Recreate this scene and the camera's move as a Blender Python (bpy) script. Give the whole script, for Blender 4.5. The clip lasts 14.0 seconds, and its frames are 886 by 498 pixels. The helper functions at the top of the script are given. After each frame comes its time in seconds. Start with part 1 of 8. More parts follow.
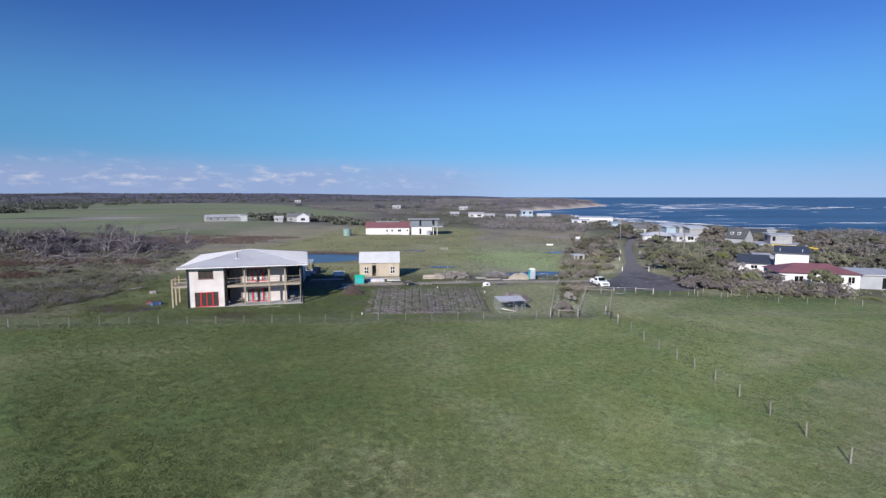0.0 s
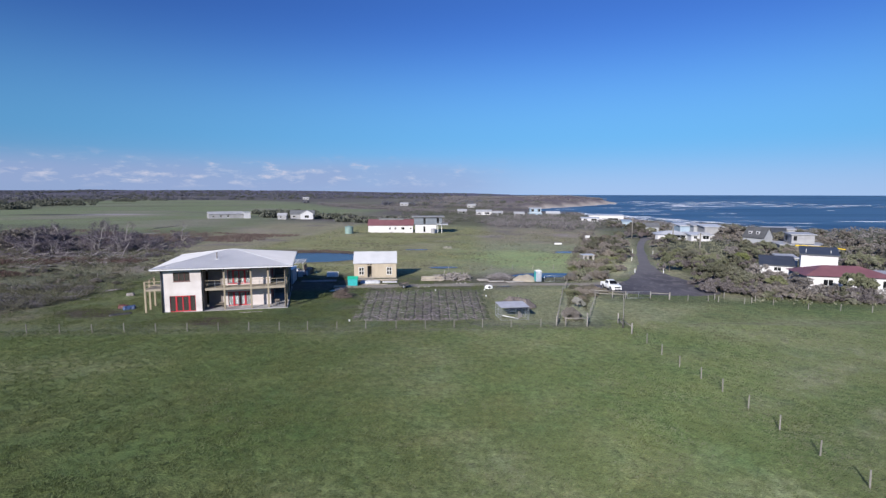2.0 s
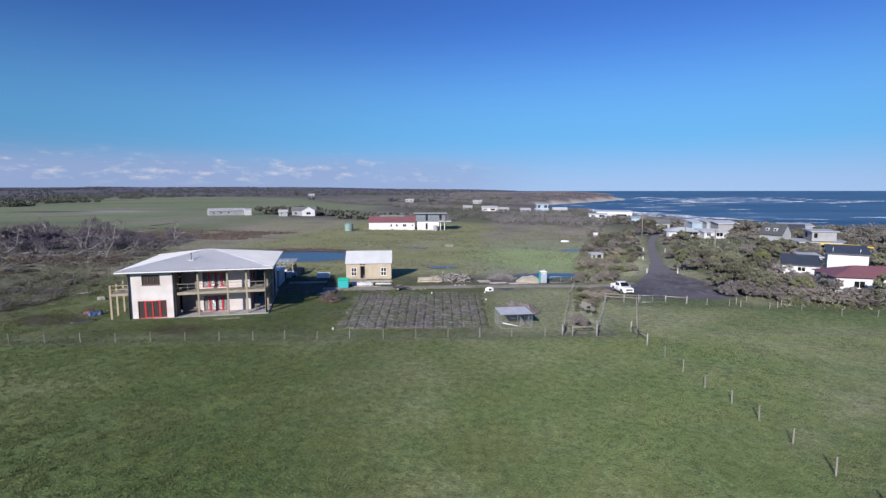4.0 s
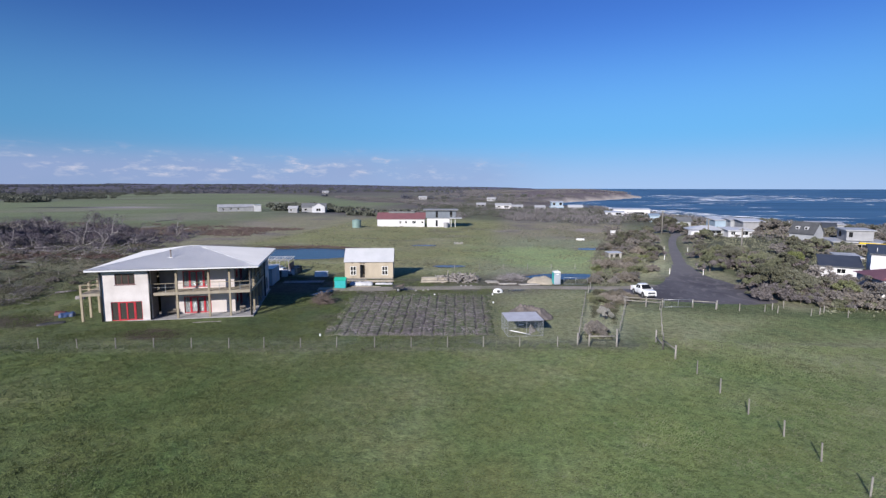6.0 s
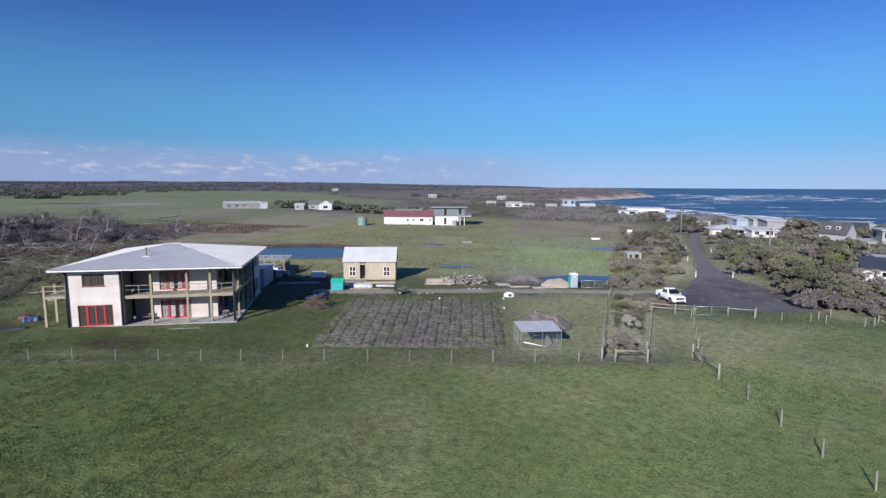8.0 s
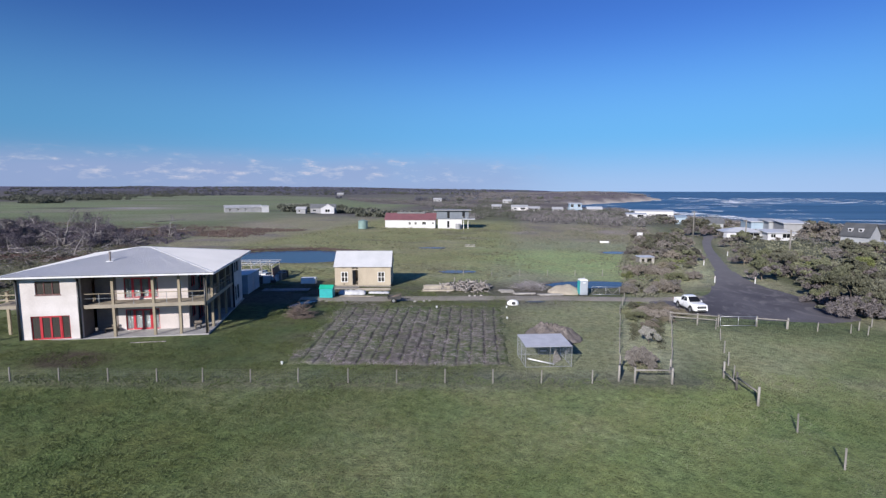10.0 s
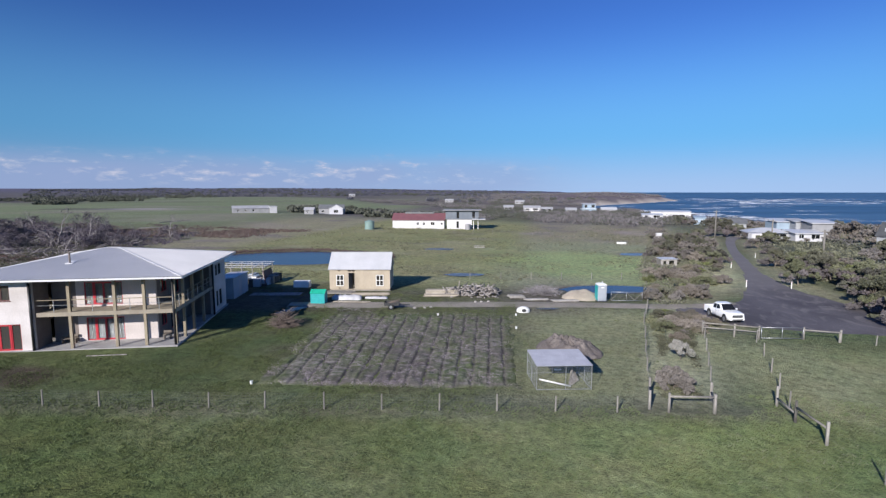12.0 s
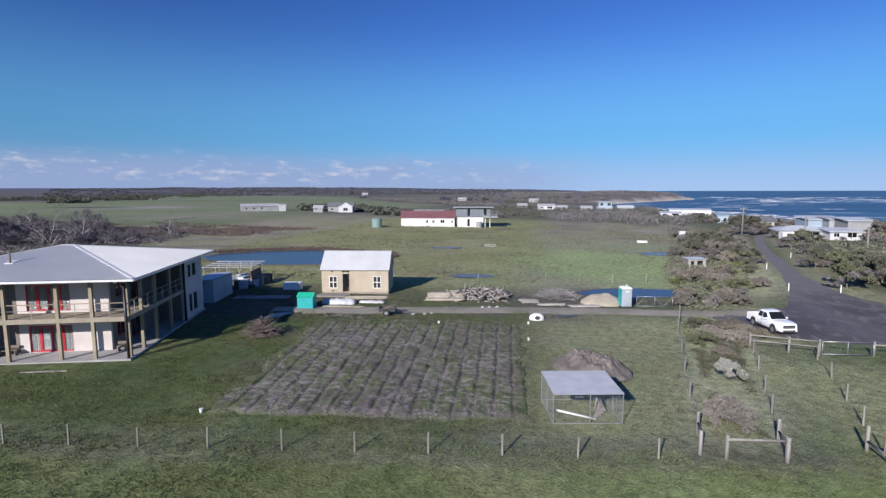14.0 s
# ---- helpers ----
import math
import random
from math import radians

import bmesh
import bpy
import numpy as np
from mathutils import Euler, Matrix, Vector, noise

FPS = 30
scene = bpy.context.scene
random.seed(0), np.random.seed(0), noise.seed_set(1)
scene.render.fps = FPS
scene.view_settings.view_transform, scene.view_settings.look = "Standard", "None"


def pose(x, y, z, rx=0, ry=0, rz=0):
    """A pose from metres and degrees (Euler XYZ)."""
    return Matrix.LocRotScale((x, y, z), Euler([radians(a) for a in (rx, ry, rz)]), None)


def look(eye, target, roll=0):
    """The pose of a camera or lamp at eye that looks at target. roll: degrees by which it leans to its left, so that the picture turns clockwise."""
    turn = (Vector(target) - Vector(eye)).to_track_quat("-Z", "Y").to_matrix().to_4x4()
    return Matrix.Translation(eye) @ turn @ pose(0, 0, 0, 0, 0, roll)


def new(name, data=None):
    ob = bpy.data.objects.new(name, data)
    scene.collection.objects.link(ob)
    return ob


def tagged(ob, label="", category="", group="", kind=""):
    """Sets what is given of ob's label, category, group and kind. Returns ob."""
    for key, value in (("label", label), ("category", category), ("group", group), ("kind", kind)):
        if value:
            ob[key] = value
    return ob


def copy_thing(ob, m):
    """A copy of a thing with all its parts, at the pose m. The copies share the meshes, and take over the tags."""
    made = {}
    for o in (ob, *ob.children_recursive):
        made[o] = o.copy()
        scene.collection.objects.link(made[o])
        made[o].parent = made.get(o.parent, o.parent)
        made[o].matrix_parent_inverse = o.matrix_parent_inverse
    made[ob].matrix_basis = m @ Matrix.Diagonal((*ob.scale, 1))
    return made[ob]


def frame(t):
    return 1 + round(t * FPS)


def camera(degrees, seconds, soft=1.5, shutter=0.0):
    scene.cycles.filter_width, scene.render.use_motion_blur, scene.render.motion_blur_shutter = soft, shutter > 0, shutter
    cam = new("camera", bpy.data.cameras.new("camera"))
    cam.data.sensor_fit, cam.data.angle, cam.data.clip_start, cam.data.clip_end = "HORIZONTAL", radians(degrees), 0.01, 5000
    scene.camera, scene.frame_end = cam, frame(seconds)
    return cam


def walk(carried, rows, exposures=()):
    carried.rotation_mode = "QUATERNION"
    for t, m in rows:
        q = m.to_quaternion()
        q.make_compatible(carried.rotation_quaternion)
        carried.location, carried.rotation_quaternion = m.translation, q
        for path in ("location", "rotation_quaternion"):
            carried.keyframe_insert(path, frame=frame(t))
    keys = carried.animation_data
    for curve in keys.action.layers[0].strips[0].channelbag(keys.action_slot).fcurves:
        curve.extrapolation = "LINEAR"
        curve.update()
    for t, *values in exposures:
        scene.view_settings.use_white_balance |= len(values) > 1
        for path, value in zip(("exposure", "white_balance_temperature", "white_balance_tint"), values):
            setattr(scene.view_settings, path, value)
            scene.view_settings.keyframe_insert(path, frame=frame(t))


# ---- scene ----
cam = camera(83.1, 14.0, 1.35)
PATH = [
    (0, (-3.824, -3.927, 16.814), (-3.982, -1.944, 16.604), -0.0),
    (0.5, (-3.405, -2.348, 16.67), (-3.575, -0.366, 16.459), 0.1),
    (1, (-3.07, -0.713, 16.622), (-3.256, 1.267, 16.408), 0.1),
    (1.5, (-2.838, 0.867, 16.672), (-3.028, 2.846, 16.453), 0.0),
    (2, (-2.612, 2.635, 16.593), (-2.805, 4.613, 16.373), 0.1),
    (2.5, (-2.456, 4.235, 16.573), (-2.654, 6.213, 16.349), 0.2),
    (3, (-2.284, 5.902, 16.58), (-2.488, 7.879, 16.351), 0.1),
    (5.5, (-0.933, 13.956, 15.831), (-1.193, 15.924, 15.59), 0.1),
    (6, (-0.918, 15.571, 15.684), (-1.194, 17.537, 15.44), 0.1),
    (6.5, (-0.934, 17.193, 15.469), (-1.215, 19.158, 15.225), 0.0),
    (7, (-1.078, 18.97, 15.303), (-1.364, 20.934, 15.055), 0.1),
    (7.5, (-1.193, 20.542, 15.122), (-1.494, 22.503, 14.874), 0.2),
    (8, (-1.323, 22.066, 15.006), (-1.638, 24.026, 14.756), 0.3),
    (10.5, (-1.152, 29.25, 14.066), (-1.494, 31.207, 13.836), 0.1),
    (11, (-1.136, 30.816, 13.885), (-1.485, 32.773, 13.656), 0.1),
    (11.5, (-1.143, 32.266, 13.7), (-1.51, 34.219, 13.472), 0.0),
    (12, (-1.118, 33.885, 13.525), (-1.505, 35.834, 13.297), -0.0),
    (12.5, (-1.097, 35.442, 13.393), (-1.503, 37.387, 13.165), 0.0),
    (13, (-1.106, 37.18, 13.262), (-1.527, 39.122, 13.031), -0.0),
    (13.5, (-1.184, 38.88, 12.999), (-1.615, 40.82, 12.768), -0.0),
    (14, (-1.328, 40.748, 12.697), (-1.768, 42.685, 12.465), -0.1),
]
walk(cam, [(t, look(eye, target, roll)) for t, eye, target, roll in PATH])

# ---- sky and sun ----
SUN_AZ, SUN_EL = radians(198), radians(24.5)      # clockwise from +y, above the horizon
world = bpy.data.worlds.new("sky")
scene.world = world
world.use_nodes = True
wn = world.node_tree
sky = wn.nodes.new("ShaderNodeTexSky")
sky.sky_type = "NISHITA"
sky.sun_disc = False
sky.sun_elevation, sky.sun_rotation = SUN_EL, SUN_AZ
sky.altitude, sky.air_density, sky.dust_density, sky.ozone_density = 6000, 1.5, 0.0, 10.0
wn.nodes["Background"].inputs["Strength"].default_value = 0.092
soft = wn.nodes.new("ShaderNodeGamma")
soft.inputs["Gamma"].default_value = 0.7
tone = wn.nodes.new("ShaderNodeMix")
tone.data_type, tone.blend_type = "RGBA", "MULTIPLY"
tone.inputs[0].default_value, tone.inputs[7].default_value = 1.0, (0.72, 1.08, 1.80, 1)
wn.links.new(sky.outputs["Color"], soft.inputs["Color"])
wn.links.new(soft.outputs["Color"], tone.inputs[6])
ray = wn.nodes.new("ShaderNodeTexCoord")
up = wn.nodes.new("ShaderNodeSeparateXYZ")
wn.links.new(ray.outputs["Generated"], up.inputs["Vector"])


def layer(below, low, high, most, colour):
    """A layer of air that whitens the sky from the height low (all of it) to high (none)."""
    thin, air = wn.nodes.new("ShaderNodeMapRange"), wn.nodes.new("ShaderNodeMix")
    thin.interpolation_type = "SMOOTHERSTEP"
    for key, value in zip(("From Min", "From Max", "To Min", "To Max"), (low, high, most, 0.0)):
        thin.inputs[key].default_value = value
    air.data_type = "RGBA"
    air.inputs[7].default_value = (*colour, 1)
    wn.links.new(up.outputs["Z"], thin.inputs["Value"])
    wn.links.new(thin.outputs["Result"], air.inputs[0])
    wn.links.new(below, air.inputs[6])
    return air.outputs[2]


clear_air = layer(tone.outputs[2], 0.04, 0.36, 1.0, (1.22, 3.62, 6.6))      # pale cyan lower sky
sea_air = layer(clear_air, -0.02, 0.12, 0.94, (2.85, 4.0, 6.1))      # lavender sea haze
# molecular scattering: brighter straight away from the sun, deepest at right angles to it
toward, squared, phase, lit = (wn.nodes.new(k) for k in ("ShaderNodeVectorMath", "ShaderNodeMath", "ShaderNodeMath", "ShaderNodeMix"))
toward.operation, squared.operation, phase.operation = "DOT_PRODUCT", "POWER", "MULTIPLY_ADD"
toward.inputs[1].default_value = (math.sin(SUN_AZ) * math.cos(SUN_EL), math.cos(SUN_AZ) * math.cos(SUN_EL), math.sin(SUN_EL))
wn.links.new(ray.outputs["Generated"], toward.inputs[0])
wn.links.new(toward.outputs["Value"], squared.inputs[0])
squared.inputs[1].default_value, phase.inputs[1].default_value, phase.inputs[2].default_value = 2.0, 0.56, 0.70
wn.links.new(squared.outputs["Value"], phase.inputs[0])
lit.data_type, lit.blend_type = "RGBA", "MULTIPLY"
lit.inputs[0].default_value = 1.0
wn.links.new(sea_air, lit.inputs[6])
wn.links.new(phase.outputs["Value"], lit.inputs[7])
wn.links.new(lit.outputs[2], wn.nodes["Background"].inputs["Color"])
sun = new("sun", bpy.data.lights.new("sun", "SUN"))
sun.data.energy, sun.data.angle, sun.data.color = 5.0, radians(0.5), (1.0, 0.95, 0.90)
sun.matrix_world = look((0, 0, 60), (math.sin(SUN_AZ + math.pi) * math.cos(SUN_EL), math.cos(SUN_AZ + math.pi) * math.cos(SUN_EL), 60 - math.sin(SUN_EL)))
scene.view_settings.exposure = 0.40

# ---- materials ----
def nodes_of(m):
    m.use_nodes = True
    t = m.node_tree
    return t, t.nodes["Principled BSDF"]


def mat(name, c, c2=None, s1=1.2, s2=18.0, grain=0.25, rough=0.8, bump=0.25, metal=0.0, rnd=0.0, stretch=(1, 1, 1), spec=0.5, dist=0.03):
    """A surface that goes from c to c2 in large soft stains and varies by grain in small ones."""
    m = bpy.data.materials.new(name)
    t, b = nodes_of(m)
    c2 = c2 or tuple(v * 0.72 for v in c)
    tc, mp = t.nodes.new("ShaderNodeTexCoord"), t.nodes.new("ShaderNodeMapping")
    mp.inputs["Scale"].default_value = stretch
    t.links.new(tc.outputs["Object"], mp.inputs["Vector"])
    big, fine = t.nodes.new("ShaderNodeTexNoise"), t.nodes.new("ShaderNodeTexNoise")
    big.inputs["Scale"].default_value, big.inputs["Detail"].default_value = s1, 5
    fine.inputs["Scale"].default_value, fine.inputs["Detail"].default_value = s2, 6
    for n in (big, fine):
        t.links.new(mp.outputs["Vector"], n.inputs["Vector"])
    ramp = t.nodes.new("ShaderNodeMapRange")
    ramp.inputs["From Min"].default_value, ramp.inputs["From Max"].default_value = 0.35, 0.68
    t.links.new(big.outputs["Fac"], ramp.inputs["Value"])
    mix = t.nodes.new("ShaderNodeMix")
    mix.data_type = "RGBA"
    mix.inputs[6].default_value, mix.inputs[7].default_value = (*c, 1), (*c2, 1)
    t.links.new(ramp.outputs["Result"], mix.inputs[0])
    val = t.nodes.new("ShaderNodeMapRange")
    val.inputs["From Min"].default_value, val.inputs["From Max"].default_value = 0.25, 0.75
    val.inputs["To Min"].default_value, val.inputs["To Max"].default_value = 1 - grain, 1 + grain
    t.links.new(fine.outputs["Fac"], val.inputs["Value"])
    hsv = t.nodes.new("ShaderNodeHueSaturation")
    t.links.new(mix.outputs[2], hsv.inputs["Color"])
    if rnd:
        info, r, mul = t.nodes.new("ShaderNodeObjectInfo"), t.nodes.new("ShaderNodeMapRange"), t.nodes.new("ShaderNodeMath")
        r.inputs["To Min"].default_value, r.inputs["To Max"].default_value = 1 - rnd, 1 + rnd
        mul.operation = "MULTIPLY"
        t.links.new(info.outputs["Random"], r.inputs["Value"])
        t.links.new(r.outputs["Result"], mul.inputs[0])
        t.links.new(val.outputs["Result"], mul.inputs[1])
        t.links.new(mul.outputs["Value"], hsv.inputs["Value"])
    else:
        t.links.new(val.outputs["Result"], hsv.inputs["Value"])
    t.links.new(hsv.outputs["Color"], b.inputs["Base Color"])
    b.inputs["Roughness"].default_value, b.inputs["Metallic"].default_value = rough, metal
    b.inputs["Specular IOR Level"].default_value = spec
    if bump:
        bp = t.nodes.new("ShaderNodeBump")
        bp.inputs["Strength"].default_value, bp.inputs["Distance"].default_value = bump, dist
        t.links.new(fine.outputs["Fac"], bp.inputs["Height"])
        t.links.new(bp.outputs["Normal"], b.inputs["Normal"])
    return m


def cover_mat(name, s1, s2, grain, bump, dist, rough=0.9, attr="cover", spec=0.2, tint=None):
    """Colour from the mesh's own cover attribute, broken up by clumps and grain."""
    m = bpy.data.materials.new(name)
    t, b = nodes_of(m)
    at, tc = t.nodes.new("ShaderNodeAttribute"), t.nodes.new("ShaderNodeTexCoord")
    at.attribute_name = attr
    big, fine, patch = (t.nodes.new("ShaderNodeTexNoise") for _ in range(3))
    lean = t.nodes.new("ShaderNodeMapping")
    lean.inputs["Rotation"].default_value, lean.inputs["Scale"].default_value = (0, 0, radians(-40)), (0.75, 1.25, 1)
    t.links.new(tc.outputs["Object"], lean.inputs["Vector"])
    for n, s, d in ((big, s1, 6), (fine, s2, 8), (patch, s1 * 0.14, 5)):
        n.inputs["Scale"].default_value, n.inputs["Detail"].default_value = s, d
        n.inputs["Roughness"].default_value = 0.65
        t.links.new(lean.outputs["Vector"] if n is fine else tc.outputs["Object"], n.inputs["Vector"])
    add = t.nodes.new("ShaderNodeMath")
    add.operation = "ADD"
    t.links.new(big.outputs["Fac"], add.inputs[0])
    t.links.new(fine.outputs["Fac"], add.inputs[1])
    r = t.nodes.new("ShaderNodeMapRange")
    r.inputs["From Min"].default_value, r.inputs["From Max"].default_value = 0.7, 1.3
    r.inputs["To Min"].default_value, r.inputs["To Max"].default_value = 1 - grain, 1 + grain
    t.links.new(add.outputs["Value"], r.inputs["Value"])
    hue = t.nodes.new("ShaderNodeMapRange")
    hue.inputs["From Min"].default_value, hue.inputs["From Max"].default_value = 0.3, 0.7
    hue.inputs["To Min"].default_value, hue.inputs["To Max"].default_value = 0.475, 0.525
    t.links.new(patch.outputs["Fac"], hue.inputs["Value"])
    hsv = t.nodes.new("ShaderNodeHueSaturation")
    t.links.new(at.outputs["Color"], hsv.inputs["Color"])
    t.links.new(r.outputs["Result"], hsv.inputs["Value"])
    t.links.new(hue.outputs["Result"], hsv.inputs["Hue"])
    t.links.new(hsv.outputs["Color"], b.inputs["Base Color"])
    b.inputs["Roughness"].default_value, b.inputs["Specular IOR Level"].default_value = rough, spec
    bp = t.nodes.new("ShaderNodeBump")
    bp.inputs["Strength"].default_value, bp.inputs["Distance"].default_value = bump, dist
    t.links.new(add.outputs["Value"], bp.inputs["Height"])
    t.links.new(bp.outputs["Normal"], b.inputs["Normal"])
    return m


def leaf_mat(name, c, c2, rough=0.6, vary=0.0):
    """Leaves: each small island its own tone, and with vary each plant its own hue and depth."""
    c, c2 = ((q[0] * (1.05 if vary else 1.02), q[1] * 0.965, q[2] * 1.15) for q in (c, c2))
    m = bpy.data.materials.new(name)
    t, b = nodes_of(m)
    g, mix = t.nodes.new("ShaderNodeNewGeometry"), t.nodes.new("ShaderNodeMix")
    mix.data_type = "RGBA"
    mix.inputs[6].default_value, mix.inputs[7].default_value = (*c, 1), (*c2, 1)
    tc, nz = t.nodes.new("ShaderNodeTexCoord"), t.nodes.new("ShaderNodeTexNoise")
    nz.inputs["Scale"].default_value = 0.45
    t.links.new(tc.outputs["Object"], nz.inputs["Vector"])
    av = t.nodes.new("ShaderNodeMath")
    av.operation = "MULTIPLY_ADD"
    av.inputs[1].default_value = 0.45
    sub = t.nodes.new("ShaderNodeMath")
    sub.operation = "SUBTRACT"
    sub.inputs[1].default_value = 0.22
    t.links.new(nz.outputs["Fac"], sub.inputs[0])
    t.links.new(g.outputs["Random Per Island"], av.inputs[0])
    t.links.new(sub.outputs["Value"], av.inputs[2])
    t.links.new(av.outputs["Value"], mix.inputs[0])
    t.links.new(mix.outputs[2], b.inputs["Base Color"])
    if vary:
        info, hsv = t.nodes.new("ShaderNodeObjectInfo"), t.nodes.new("ShaderNodeHueSaturation")
        other = t.nodes.new("ShaderNodeMath")
        other.operation = "PINGPONG"
        other.inputs[1].default_value = 0.173
        t.links.new(info.outputs["Random"], other.inputs[0])
        for sock, src, top, lo, hi in (("Hue", info.outputs["Random"], 1.0, 0.5 - 0.014 * vary, 0.5 + 0.016 * vary), ("Value", other.outputs["Value"], 0.173, 1 - 0.34 * vary, 1 + 0.42 * vary), ("Saturation", info.outputs["Random"], 1.0, 0.62, 1.12)):
            r = t.nodes.new("ShaderNodeMapRange")
            r.inputs["From Max"].default_value, r.inputs["To Min"].default_value, r.inputs["To Max"].default_value = top, lo, hi
            t.links.new(src, r.inputs["Value"])
            t.links.new(r.outputs["Result"], hsv.inputs[sock])
        t.links.new(mix.outputs[2], hsv.inputs["Color"])
        t.links.new(hsv.outputs["Color"], b.inputs["Base Color"])
    b.inputs["Roughness"].default_value, b.inputs["Specular IOR Level"].default_value = rough, 0.3
    return m


def glass_mat(name, c=(0.02, 0.025, 0.03)):
    m = bpy.data.materials.new(name)
    t, b = nodes_of(m)
    b.inputs["Base Color"].default_value = (*c, 1)
    b.inputs["Roughness"].default_value, b.inputs["IOR"].default_value = 0.06, 1.5
    return m


def water_mat(name, c, scale, bump, rough=0.08, stretch=(1, 1, 1), c2=None):
    m = mat(name, c, c2 or tuple(v * 0.7 for v in c), s1=scale * 0.12, s2=scale, grain=0.12, rough=rough, bump=bump, stretch=stretch, dist=0.05)
    t, b = nodes_of(m)
    b.inputs["IOR"].default_value = 1.33
    return m


